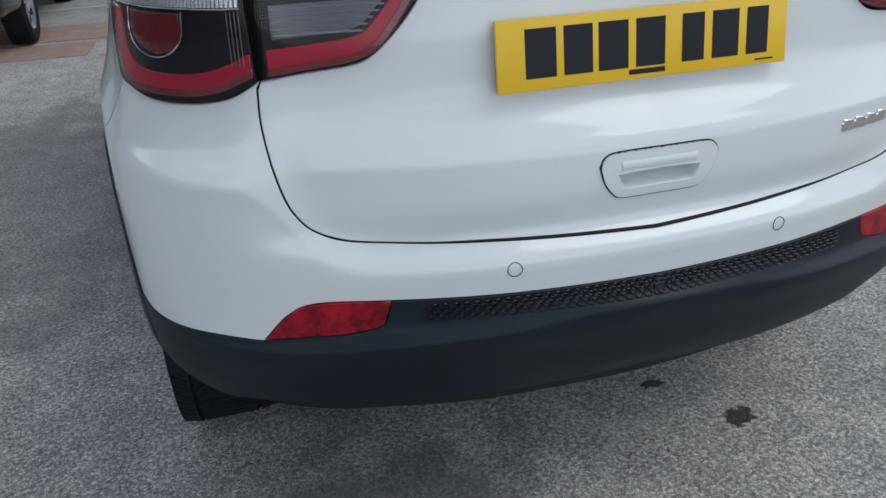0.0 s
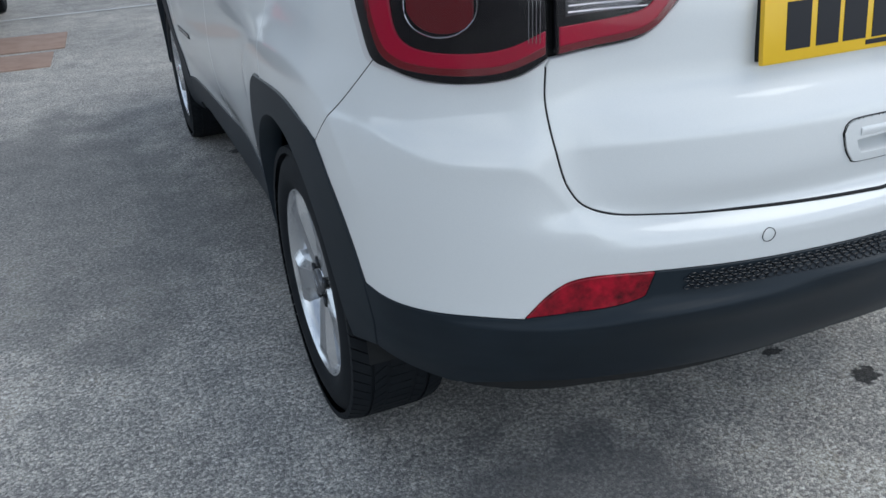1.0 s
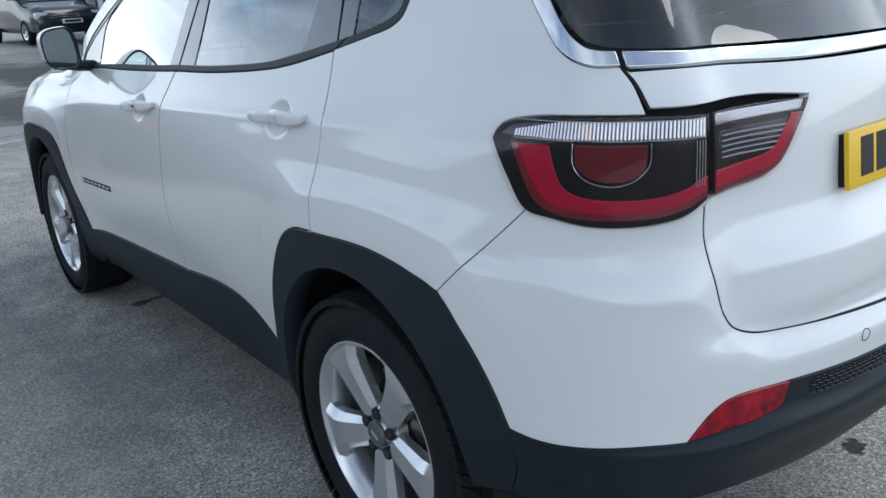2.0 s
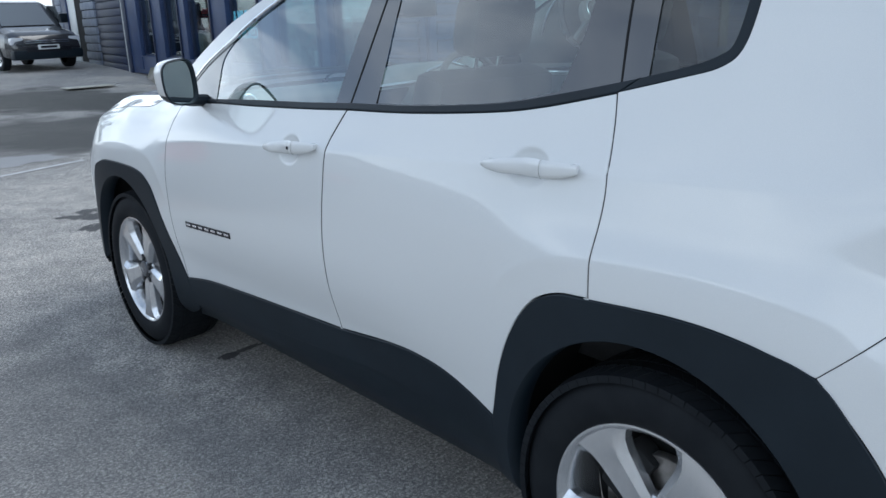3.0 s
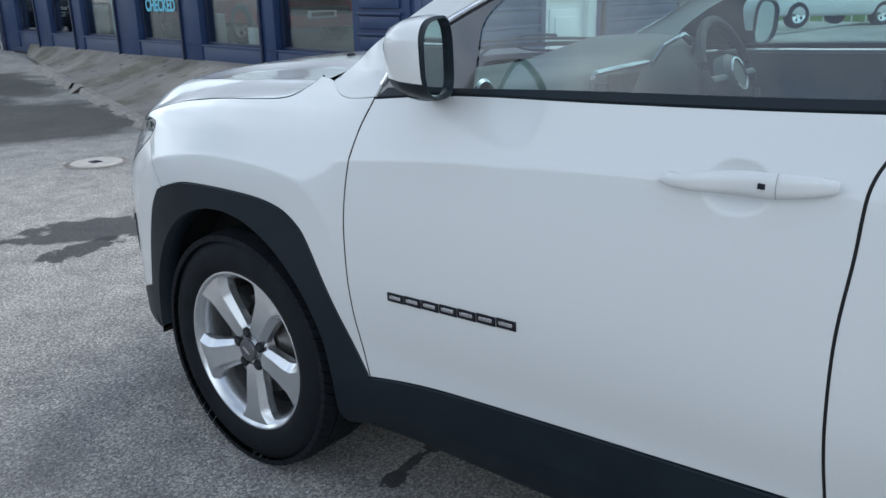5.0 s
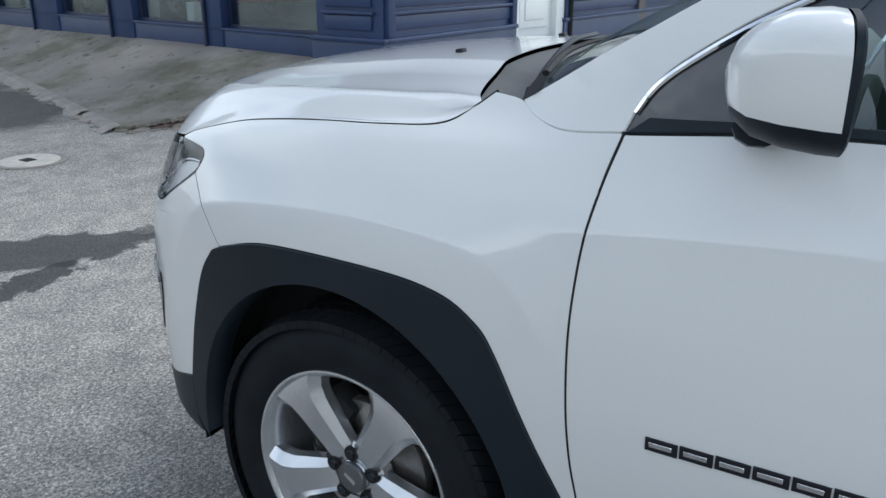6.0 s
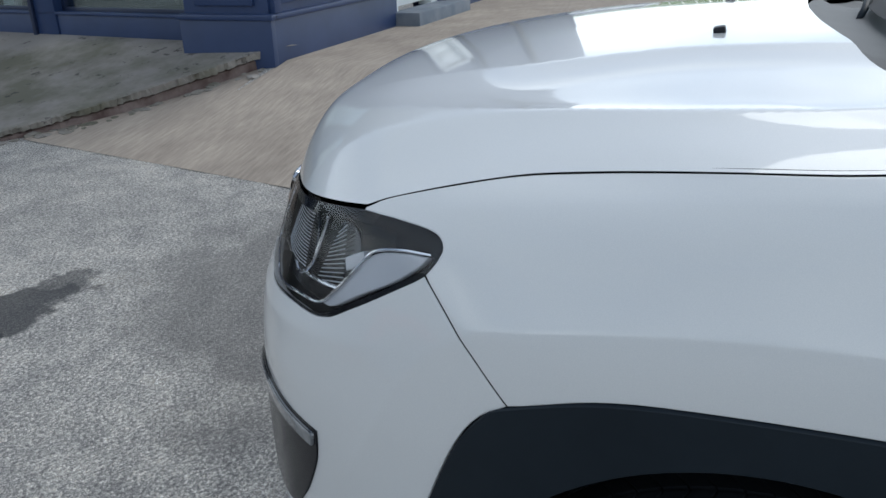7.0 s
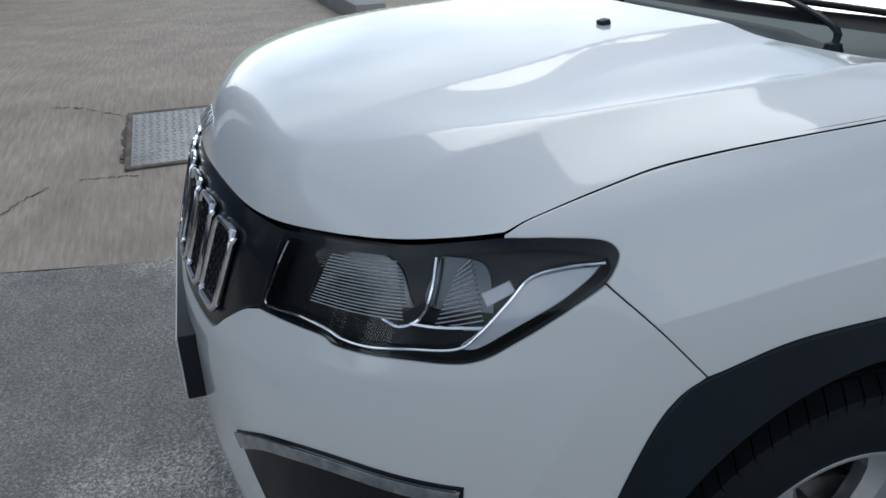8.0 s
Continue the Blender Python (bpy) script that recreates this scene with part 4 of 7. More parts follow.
for sd in (-1, 1):
    lamp = panel("tail_lamp", outline(LAMP_T, [LAMP_T[-1], LAMP_B[0]], LAMP_B), LAMP_DARK, car, sd, lift=.006, gap=.003)
    lamp2 = panel("inner_tail_lamp", outline([(-.862, 1.152), (-.866, 1.012)], [(-.866, 1.012)] + LAMP2_B[1:], [LAMP2_B[-1], (-1.0, 1.154), (-.862, 1.152)]), LAMP_DARK, car, sd, lift=.006, gap=.003)
    panel("clear_band", outline([(-.44, 1.122), (-.47, 1.137), (-.55, 1.144), (-.735, 1.147), (-.842, 1.145)], [(-.842, 1.145), (-.842, 1.118)], [(-.842, 1.118), (-.735, 1.118), (-.56, 1.114), (-.44, 1.118)]), CHROME_DARK, lamp, sd, lift=.009, gap=.001)
    panel("amber_bulb", outline([(-.615, 1.142), (-.635, 1.142)], [(-.635, 1.118), (-.615, 1.118)]), AMBER, lamp, sd, lift=.0105, gap=0, roll=.001)
    panel("red_light_guide", outline([(-.478, 1.108), (-.53, 1.03), (-.575, 1.005), (-.64, .997), (-.73, .997), (-.79, 1.005), (-.85, 1.028)], [(-.85, 1.028), (-.85, 1.052)],
                                     [(-.85, 1.052), (-.79, 1.03), (-.73, 1.021), (-.65, 1.021), (-.60, 1.03), (-.572, 1.052), (-.55, 1.108)], [(-.55, 1.108), (-.478, 1.108)]), RED_LENS, lamp, sd, lift=.0095, gap=.001)
    panel("deep_red_bowl", outline([(-.60, 1.11), (-.605, 1.075), (-.64, 1.052), (-.69, 1.048), (-.73, 1.065), (-.735, 1.11)], [(-.735, 1.11), (-.60, 1.11)]), RED_DEEP, lamp, sd, lift=.0095, gap=.001)
    panel("red_light_guide", outline([(-.872, 1.025), (-.93, 1.03), (-1.0, 1.038), (-1.035, 1.052), (-1.07, 1.09), (-1.095, 1.125)], [(-1.095, 1.125), (-1.075, 1.128)],
                                     [(-1.075, 1.128), (-1.04, 1.09), (-1.01, 1.068), (-.93, 1.058), (-.872, 1.055)], [(-.872, 1.055), (-.872, 1.025)]), RED_LENS, lamp2, sd, lift=.0095, gap=.001)
    panel("clear_band", outline([(-.870, 1.148), (-1.11, 1.148)], [(-1.098, 1.130), (-.870, 1.128)]), REFLECTOR, lamp2, sd, lift=.009, gap=.001)
    panel("ribbed_reflector", outline([(-.88, 1.118), (-1.06, 1.12)], [(-1.02, 1.08), (-.98, 1.07), (-.88, 1.066)]), CHROME_DARK, lamp2, sd, lift=.009, gap=.001)
    for body, edge_ in ((lamp, outline(LAMP_T, [LAMP_T[-1], LAMP_B[0]], LAMP_B)), (lamp2, outline([(-.862, 1.152), (-.866, 1.012)], [(-.866, 1.012)] + LAMP2_B[1:], [LAMP2_B[-1], (-1.0, 1.154), (-.862, 1.152)]))):
        lens = sheet("lens", [tuple(q) for q in edge_], LENS, body, sd, lift=.0125)
        lens.visible_shadow = False
    for k in range(5):
        z = 1.074 + .009 * k
        q = np.linspace(-.885, -1.02 - .009 * k, 8)
        part("rib", bm_tube(list(flip_x(shell(q, np.full(8, z), .0105), sd)), .0014, 5), REFLECTOR, lamp2)
    bm = bmesh.new()
    for k in range(52):
        q = -.475 - .0071 * k
        lo_, hi_ = 1.118 if k > 8 else 1.119, 1.1445 if k > 12 else 1.130 + .0011 * k
        t_ = bm_tube(list(flip_x(shell(np.array([q, q - .002]), np.array([lo_, hi_]), .0098), sd)), .0027, 5)
        me = bpy.data.meshes.new("tmp")
        t_.to_mesh(me)
        t_.free()
        bm.from_mesh(me)
        bpy.data.meshes.remove(me)
    part("ribbed_lens", bm, RIBBED, lamp)
    for zz in (1.116, 1.1455):
        q = np.linspace(-.47, -.842, 16)
        part("bright_edge", bm_tube(list(flip_x(shell(q, np.full(16, zz), .0105), sd)), .0012, 5), CHROME, lamp)
    # darker rims under the red guides, a bright ring round the bowl
    panel("red_rim", outline([(-.462, 1.108), (-.515, 1.022), (-.565, .994), (-.64, .986), (-.73, .986), (-.79, .994), (-.85, 1.016)], [(-.85, 1.016), (-.85, 1.030)],
                             [(-.85, 1.030), (-.79, 1.008), (-.73, 1.000), (-.65, 1.000), (-.60, 1.004), (-.55, 1.024), (-.485, 1.108)], [(-.485, 1.108), (-.462, 1.108)]), RED_RIM, lamp, sd, lift=.0082, gap=.0005)
    panel("red_rim", outline([(-.872, 1.014), (-.93, 1.020), (-1.0, 1.028), (-1.042, 1.044), (-1.08, 1.085), (-1.108, 1.125)], [(-1.108, 1.125), (-1.09, 1.126)],
                             [(-1.09, 1.126), (-1.06, 1.085), (-1.03, 1.056), (-.99, 1.044), (-.93, 1.036), (-.872, 1.030)], [(-.872, 1.030), (-.872, 1.014)]), RED_RIM, lamp2, sd, lift=.0082, gap=.0005)
    ring = [(-.598, 1.112), (-.600, 1.078), (-.622, 1.054), (-.665, 1.043), (-.708, 1.050), (-.737, 1.075), (-.741, 1.112)]
    q = catmull(ring, 6)
    part("bright_ring", bm_tube(list(flip_x(shell(q[:, 0], q[:, 1], .0105), sd)), .0012, 5), REFLECTOR, lamp)
    for k in range(4):
        zz = np.linspace(1.112, 1.035, 8)
        part("rib", bm_tube(list(flip_x(shell(np.full(8, -.822 - .006 * k), zz, .0108), sd)), .0009, 4), REFLECTOR, lamp)
    fog = panel("rear_fog_lamp", outline(FOG_TOP, on_rear([(-.672, .578), (-.60, .585), (-.53, .591), (-.484, .601), (-.474, .612), (-.462, .648)])), FOG_RED, car, sd, lift=.003, gap=.001)
    head_lamp(sd)
    intake = panel("air_intake", outline(*INTAKE), TRIM, car, sd, lift=.003, gap=.0)
    strip = on_front([(-.498, .588), (-.6, .631), (-.714, .655), (-.824, .650)]), on_front([(-.824, .650), (-.822, .628)]), on_front([(-.822, .628), (-.714, .634), (-.6, .608), (-.515, .565)])
    panel("fog_lamp_strip", outline(*strip), SMOKED, intake, sd, lift=.008, gap=.001)
panel("grille_panel", both_halves([GR_BOT[::-1], [HL_BOT[0], HL_TOP[-1]], [HL_TOP[-1]] + HOOD_FRONT[4:]], mirror_front), TRIM, car, lift=-.002)

# black cladding
def arch_inner(yc, a0, a1):
    return on_side([(yc + .385 * math.cos(a), .36 + .415 * math.sin(a)) for a in np.linspace(a0, a1, 26)])


for sd in (-1, 1):
    inner = arch_inner(0, -.30, math.pi - .12)
    panel("rear_arch_cladding", outline(ARCH_RA + ARCH_RB[1:] + ARCH_RC[1:], [ARCH_RC[-1], on_side([(-.495, .50)])[0], on_side([(-.47, .43)])[0]], inner[::-1], [inner[0], on_side([(.44, .24)])[0], ARCH_RA[0]]), PLASTIC, car, sd, lift=.004, thick=.06)
    inner = arch_inner(2.636, -.10, math.pi + .30)
    panel("front_arch_cladding", outline(ARCH_F + ARCH_FB[1:], [ARCH_FB[-1], on_side([(3.065, .36)])[0]], inner, [inner[-1], on_side([(2.24, .235)])[0], on_side([(2.12, .30)])[0], ARCH_F[0]]), PLASTIC, car, sd, lift=.004, thick=.06)
    panel("sill_cladding", outline(SILL_A + SILL_B[1:], [SILL_B[-1], on_side([(.43, .36)])[0]], on_side([(.43, .36), (.56, .365), (.78, .405), (1.12, .395), (1.6, .36), (1.95, .335), (2.12, .30)]), [on_side([(2.12, .30)])[0], SILL_A[0]]), PLASTIC, car, sd, lift=.004)
    panel("sill_skirt", outline(on_side([(.43, .36), (.56, .365), (.78, .405), (1.12, .395), (1.6, .36), (1.95, .335), (2.12, .30)]), on_side([(2.2, .235), (.44, .235)])), PLASTIC, car, sd, lift=-.004, gap=.0005)
half_val = [VAL_TOP, on_rear([(-.462, .648), (-.474, .612), (-.484, .601), (-.53, .591), (-.60, .585), (-.672, .578)]), VAL_CORNER, [VAL_CORNER[-1], on_side([(-.495, .50)])[0], on_side([(-.47, .43)])[0]], on_rear([(-.75, .385), (-.6, .40), (-.3, .40), (0, .40)])]
panel("rear_valance", both_halves(half_val, mirror_rear), PLASTIC, car, lift=.0025, gap=.0005, thick=.05, step=.011)
panel("front_valance", both_halves([FR_BLACK[::-1], on_side([(3.075, .455), (3.065, .36), (3.05, .32)]), on_front([(-.76, .25), (-.4, .24), (0, .24)])], mirror_front), PLASTIC, car, lift=.003, gap=.0005)

# dark lining behind the seams
for sd in (-1, 1):
    sheet("inner_lining", outline(on_side([(.44, .26), (2.16, .26)]), on_side([(2.2, 1.06), (1.0, 1.14), (.44, 1.17)])), BLACK, car, sd, .06, -.03)
    sheet("inner_lining", outline(on_side([(-.46, .84), (.44, .82)]), on_side([(.44, 1.18), (.1, 1.24), (-.1, 1.27), (-.36, 1.3)]), [(-.6, 1.22), (-.6, .9)]), BLACK, car, sd, .06, -.03)
    sheet("inner_lining", outline(on_side([(2.2, .82), (3.03, .80)]), on_side([(3.0, .95), (2.4, 1.03), (2.2, 1.04)])), BLACK, car, sd, .06, -.03)
    sheet("inner_lining", outline([(S0, .3), (-1.0, .3), (-.48, .4), (-.48, .84), (-.55, 1.2), (-.7, 1.22), (-1.0, 1.2), (S0, 1.2)]), BLACK, car, sd, .06, -.035)
    sheet("inner_lining", outline([(3.05, .3), (3.6, .28), (S1, .28), (S1, .93), (3.6, .92), (3.2, .95), (3.05, .93)]), BLACK, car, sd, .06, -.035)
    for yc in (0, 2.636):
        bm = bm_lathe([(.20, -.52), (.43, -.52), (.43, -.87)], 40, Matrix.Translation((0, yc, .36)))
        if sd > 0:
            bmesh.ops.scale(bm, vec=(-1, 1, 1), verts=bm.verts)
        bmesh.ops.delete(bm, geom=[v for v in bm.verts if v.co.z < (.36 if v.co.y < 2.7 else .26)], context="VERTS")
        part("wheel_arch_liner", bm, BLACK, car)
bm = bm_box((-.62, -.50, .27), (.62, 3.25, .33), .01)
part("underbody", bm, BLACK, car)
bm = bm_box((-.60, -.58, .50), (.60, -.3, 1.05), .02)
part("boot_lining", bm, BLACK, car)
bm = bm_box((-.70, 2.3, .45), (.70, 3.2, .93), .02)
part("engine_bay", bm, BLACK, car)


# wheels
CAP = material("grey_cap", (.16, .165, .175), .35, .6)
def make_wheel(name):
    w = new(name)
    R, hw = .351, .1125
    prof = [(.237, -hw + .012), (.246, -hw + .004), (.266, -hw - .003), (.29, -hw - .002), (.318, -hw + .008), (.335, -hw + .022), (.346, -hw + .038), (R, -hw + .06), (R, hw - .06), (.346, hw - .038),
            (.335, hw - .022), (.31, hw - .004), (.26, hw), (.237, hw - .012)]
    bm = bm_lathe(prof, 84)
    part("tyre", bm, TYRE, w)
    # tread blocks and grooves
    bm = bmesh.new()
    for k in range(72):
        a = 2 * math.pi * k / 72
        for x0, x1, sk in ((-.112, -.072, .012), (-.064, -.036, -.01), (-.028, .028, .0), (.036, .064, .01), (.072, .112, -.012)):
            r0 = R - .012 if abs(x0 + x1) > .15 else R - .004
            m = Matrix.Rotation(a, 4, "X")
            tilt = .008 if abs(x0 + x1) > .15 else 0
            vs = []
            for x, rr in ((x0, R + .0015 - (tilt if x0 < -.1 else 0)), (x1, R + .0015 - (tilt if x1 > .1 else 0))):
                for da in (-.0136, .0136):
                    vs.append(((x, da * 1.0 + (sk * (1 if x == x0 else -1)), rr), (x, da + (sk * (1 if x == x0 else -1)), rr - .016)))
            top = [bm.verts.new(m @ Vector(v[0])) for v in (vs[0], vs[1], vs[3], vs[2])]
            bot = [bm.verts.new(m @ Vector(v[1])) for v in (vs[0], vs[1], vs[3], vs[2])]
            bm.faces.new(top)
            for i in range(4):
                bm.faces.new((top[i], bot[i], bot[(i + 1) % 4], top[(i + 1) % 4]))
    part("tread", bm, TYRE, w, smooth=0)
    # rim barrel and lip
    lip = -hw + .010
    rim = part("rim", bm_lathe([(.200, .09), (.196, .0), (.198, lip + .03), (.207, lip + .012), (.214, lip + .004), (.219, lip - .001), (.2235, lip - .001), (.2275, lip + .004), (.2275, lip + .014), (.223, lip + .02)], 84, Matrix.Diagonal((1, 1.066, 1.066, 1))), ALLOY, w)
    # five broad spokes that split the face into rounded windows
    for k in range(5):
        bm = bmesh.new()
        rows = []
        for r, half, x, edge in ((.044, .036, lip + .020, .008), (.070, .0365, lip + .015, .013), (.150, .046, lip + .006, .018), (.176, .056, lip + .004, .018), (.196, .078, lip + .004, .014), (.212, .102, lip + .006, .008)):
            rows.append([bm.verts.new((x + edge + .022, -half, r)), bm.verts.new((x + edge, -half * .97, r)), bm.verts.new((x, -half * .58, r)), bm.verts.new((x + .001, 0, r * 1.004)),
                         bm.verts.new((x, half * .58, r)), bm.verts.new((x + edge, half * .97, r)), bm.verts.new((x + edge + .022, half, r))])
        for a, b in zip(rows, rows[1:]):
            for j in range(6):
                bm.faces.new((a[j], a[j + 1], b[j + 1], b[j]))
        bmesh.ops.bevel(bm, geom=[e for e in bm.edges if len(e.link_faces) == 2 and e.calc_face_angle(0) > .3], offset=.0022, segments=2, affect="EDGES")
        bmesh.ops.scale(bm, vec=(1, 1.066, 1.066), verts=bm.verts)
        bmesh.ops.rotate(bm, cent=(0, 0, 0), matrix=Matrix.Rotation(2 * math.pi * k / 5, 3, "X"), verts=bm.verts)
        part("spoke", bm, ALLOY, rim, smooth=24)
    hub = part("hub", bm_lathe([(.0, lip + .018), (.030, lip + .018), (.034, lip + .021), (.036, lip + .026), (.062, lip + .024), (.072, lip + .034), (.072, lip + .06)], 40), ALLOY, rim)
    part("centre_cap", bm_lathe([(.0, lip + .008), (.022, lip + .0085), (.0315, lip + .010), (.0335, lip + .013), (.0335, lip + .022)], 32), CAP, w, "grey hub cap")
    part("cap_mark", bm_box((lip + .0065, -.015, -.004), (lip + .009, .015, .004), .001), ALLOY, w)
    for k in range(5):
        a = 2 * math.pi * (k + .5) / 5
        bm = bm_lathe([(.0, lip + .014), (.0095, lip + .014), (.0115, lip + .017), (.0115, lip + .04)], 6, Matrix.Translation((0, .052 * math.sin(a), .052 * math.cos(a))))
        part("wheel_nut", bm, CHROME_DARK, w)
        bm = bm_lathe([(.0, lip + .0165), (.0155, lip + .0165), (.0165, lip + .022)], 16, Matrix.Translation((0, .052 * math.sin(a), .052 * math.cos(a))))
        part("nut_pocket", bm, BLACK, w)
    part("brake_disc", bm_lathe([(.06, -.035), (.145, -.035), (.147, -.032), (.147, -.012), (.06, -.012)], 48), STEEL, w)
    part("brake_caliper", bm_box((-.055, .08, -.05), (.0, .155, .10), .012), BLACK, w)
    part("barrel_back", bm_lathe([(.0, .02), (.209, .02)], 40), BLACK, w)
    return w


wheel = make_wheel("wheel")
def under(parent, ob, m):
    ob.parent = parent
    ob.matrix_basis = m
first = True
for yc, rot in ((0, 33), (2.636, 32)):
    for sd in (-1, 1):
        m = Matrix.Translation((sd * .772, yc, .348)) @ (Matrix.Rotation(math.pi, 4, "Z") if sd > 0 else Matrix.Identity(4)) @ Matrix.Rotation(radians(rot), 4, "X")
        w = wheel if first else copy_thing(wheel, m)
        first = False
        under(car, w, m)


# ---- ground ----
TARMAC = material("tarmac", (.09, .09, .092), .85)
n, l, b = nodes(TARMAC)


def stain_or_shade(m, c, x, y, rx, ry, turn, color, strength, edge=.35, rag=6.0):
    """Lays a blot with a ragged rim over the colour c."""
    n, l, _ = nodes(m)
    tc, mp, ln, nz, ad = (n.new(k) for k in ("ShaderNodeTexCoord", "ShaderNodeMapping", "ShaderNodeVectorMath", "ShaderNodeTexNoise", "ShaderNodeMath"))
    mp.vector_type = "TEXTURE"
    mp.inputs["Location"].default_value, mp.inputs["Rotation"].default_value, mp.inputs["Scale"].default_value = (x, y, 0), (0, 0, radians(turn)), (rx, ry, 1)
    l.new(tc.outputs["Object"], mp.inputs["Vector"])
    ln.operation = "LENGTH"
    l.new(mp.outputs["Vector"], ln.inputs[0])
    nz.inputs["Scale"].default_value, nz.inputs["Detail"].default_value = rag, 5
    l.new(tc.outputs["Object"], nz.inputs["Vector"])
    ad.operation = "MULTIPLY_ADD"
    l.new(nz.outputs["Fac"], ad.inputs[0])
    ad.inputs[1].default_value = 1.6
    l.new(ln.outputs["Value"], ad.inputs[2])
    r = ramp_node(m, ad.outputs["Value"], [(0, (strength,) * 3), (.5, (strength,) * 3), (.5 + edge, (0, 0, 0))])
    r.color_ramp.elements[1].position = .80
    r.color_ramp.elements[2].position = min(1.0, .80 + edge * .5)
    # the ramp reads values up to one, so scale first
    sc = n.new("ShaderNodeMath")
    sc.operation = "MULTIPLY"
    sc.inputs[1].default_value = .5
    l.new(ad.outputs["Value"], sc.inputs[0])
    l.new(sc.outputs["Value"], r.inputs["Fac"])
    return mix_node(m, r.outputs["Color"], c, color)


big, mid, grit, fine = noise_node(TARMAC, .55, 5), noise_node(TARMAC, 5, 6, .65), noise_node(TARMAC, 90, 4, .68), noise_node(TARMAC, 300, 2, .5)
c = ramp_node(TARMAC, big.outputs["Fac"], [(.30, (.36, .352, .340)), (.5, (.455, .442, .420)), (.72, (.55, .530, .495))]).outputs["Color"]
c = mix_node(TARMAC, .7, c, ramp_node(TARMAC, mid.outputs["Fac"], [(.3, (.32, .32, .33)), (.7, (.67, .66, .64))]).outputs["Color"], "OVERLAY")
# stone chips: one random tone to each cell, darkened in the pits between them
chip, ctc, pit, warp = n.new("ShaderNodeTexVoronoi"), n.new("ShaderNodeTexCoord"), n.new("ShaderNodeTexVoronoi"), n.new("ShaderNodeVectorMath")
chip.inputs["Scale"].default_value, pit.inputs["Scale"].default_value = 150, 150
pit.feature = "DISTANCE_TO_EDGE"
wob, wsc = noise_node(TARMAC, 60, 2), n.new("ShaderNodeVectorMath")
wsc.operation, warp.operation = "SCALE", "ADD"
wsc.inputs["Scale"].default_value = .006
l.new(wob.outputs["Color"], wsc.inputs[0])
l.new(ctc.outputs["Object"], warp.inputs[0])
l.new(wsc.outputs["Vector"], warp.inputs[1])
for v_ in (chip, pit):
    l.new(warp.outputs["Vector"], v_.inputs["Vector"])
csep = n.new("ShaderNodeSeparateColor")
l.new(chip.outputs["Color"], csep.inputs["Color"])
c = mix_node(TARMAC, .6, c, ramp_node(TARMAC, csep.outputs["Red"], [(0, (.12, .12, .13)), (.5, (.45, .45, .45)), (.82, (.60, .59, .58)), (1, (1.0, .98, .95))]).outputs["Color"], "OVERLAY")
c = mix_node(TARMAC, .6, c, ramp_node(TARMAC, grit.outputs["Fac"], [(.36, (.16, .16, .17)), (.5, (.5, .5, .5)), (.64, (.86, .85, .83))]).outputs["Color"], "OVERLAY")
c = mix_node(TARMAC, .6, c, ramp_node(TARMAC, fine.outputs["Fac"], [(.35, (.2, .2, .2)), (.68, (.85, .85, .83))]).outputs["Color"], "OVERLAY")
deep = ramp_node(TARMAC, grit.outputs["Fac"], [(.40, (1, 1, 1)), (.58, (.25, .25, .25))])
c = mix_node(TARMAC, mix_node(TARMAC, 1.0, ramp_node(TARMAC, pit.outputs["Distance"], [(.02, (.7, .7, .7)), (.11, (0, 0, 0))]).outputs["Color"], deep.outputs["Color"], "MULTIPLY"), c, (.045, .046, .05))
# spills and damp; long blots under and left of the car also paint its shade
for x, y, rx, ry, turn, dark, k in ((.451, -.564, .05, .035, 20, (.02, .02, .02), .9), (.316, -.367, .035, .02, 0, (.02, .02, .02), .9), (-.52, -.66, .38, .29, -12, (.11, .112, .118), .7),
                                    (-.70, 2.232, .05, .04, 25, (.015, .016, .018), .95), (-.61, 2.245, .10, .020, 5, (.015, .016, .018), .9), (-.48, 2.25, .07, .03, 0, (.015, .016, .018), .9), (.12, 5.35, .55, .28, -30, (.035, .037, .042), .85),
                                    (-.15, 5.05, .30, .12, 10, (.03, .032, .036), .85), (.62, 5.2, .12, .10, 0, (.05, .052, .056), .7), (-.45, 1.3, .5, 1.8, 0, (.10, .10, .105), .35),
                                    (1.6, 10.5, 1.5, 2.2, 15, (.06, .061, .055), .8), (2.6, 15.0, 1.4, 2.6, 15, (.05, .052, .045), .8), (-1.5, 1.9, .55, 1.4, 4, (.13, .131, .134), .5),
                                    (1.0, 4.15, .9, .75, 0, (.14, .135, .13), .6), (.2, 9.6, 1.8, 1.2, 20, (.085, .085, .08), .55), (-1.2, 12.5, 2.2, 1.6, -10, (.09, .09, .085), .5)):
    c = stain_or_shade(TARMAC, c, x, y, rx, ry, turn, dark, k, .16 if k > .8 else .35, min(60, 1.6 / min(rx, ry)))
c = stain_or_shade(TARMAC, c, .15, 8.75, .5, .35, 10, (.42, .42, .43), .75, .3, 3)
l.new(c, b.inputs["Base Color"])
bump_node(TARMAC, mix_node(TARMAC, .5, ramp_node(TARMAC, pit.outputs["Distance"], [(0, (0, 0, 0)), (.3, (1, 1, 1))]).outputs["Color"], grit.outputs["Fac"]), .7, .006)
CONCRETE = mottled("ramp_concrete", (.31, .262, .217), (.41, .352, .292), 2.2, .85)
_n, _l, _b = nodes(CONCRETE)
_brush = noise_node(CONCRETE, 30, 4, .6, (.12, 1.6, 1))
_c = mix_node(CONCRETE, .5, _b.inputs["Base Color"].links[0].from_socket, ramp_node(CONCRETE, _brush.outputs["Fac"], [(.3, (.3, .3, .3)), (.7, (.68, .67, .66))]).outputs["Color"], "OVERLAY")
_l.new(_c, _b.inputs["Base Color"])
bump_node(CONCRETE, _brush.outputs["Fac"], .6, .006)
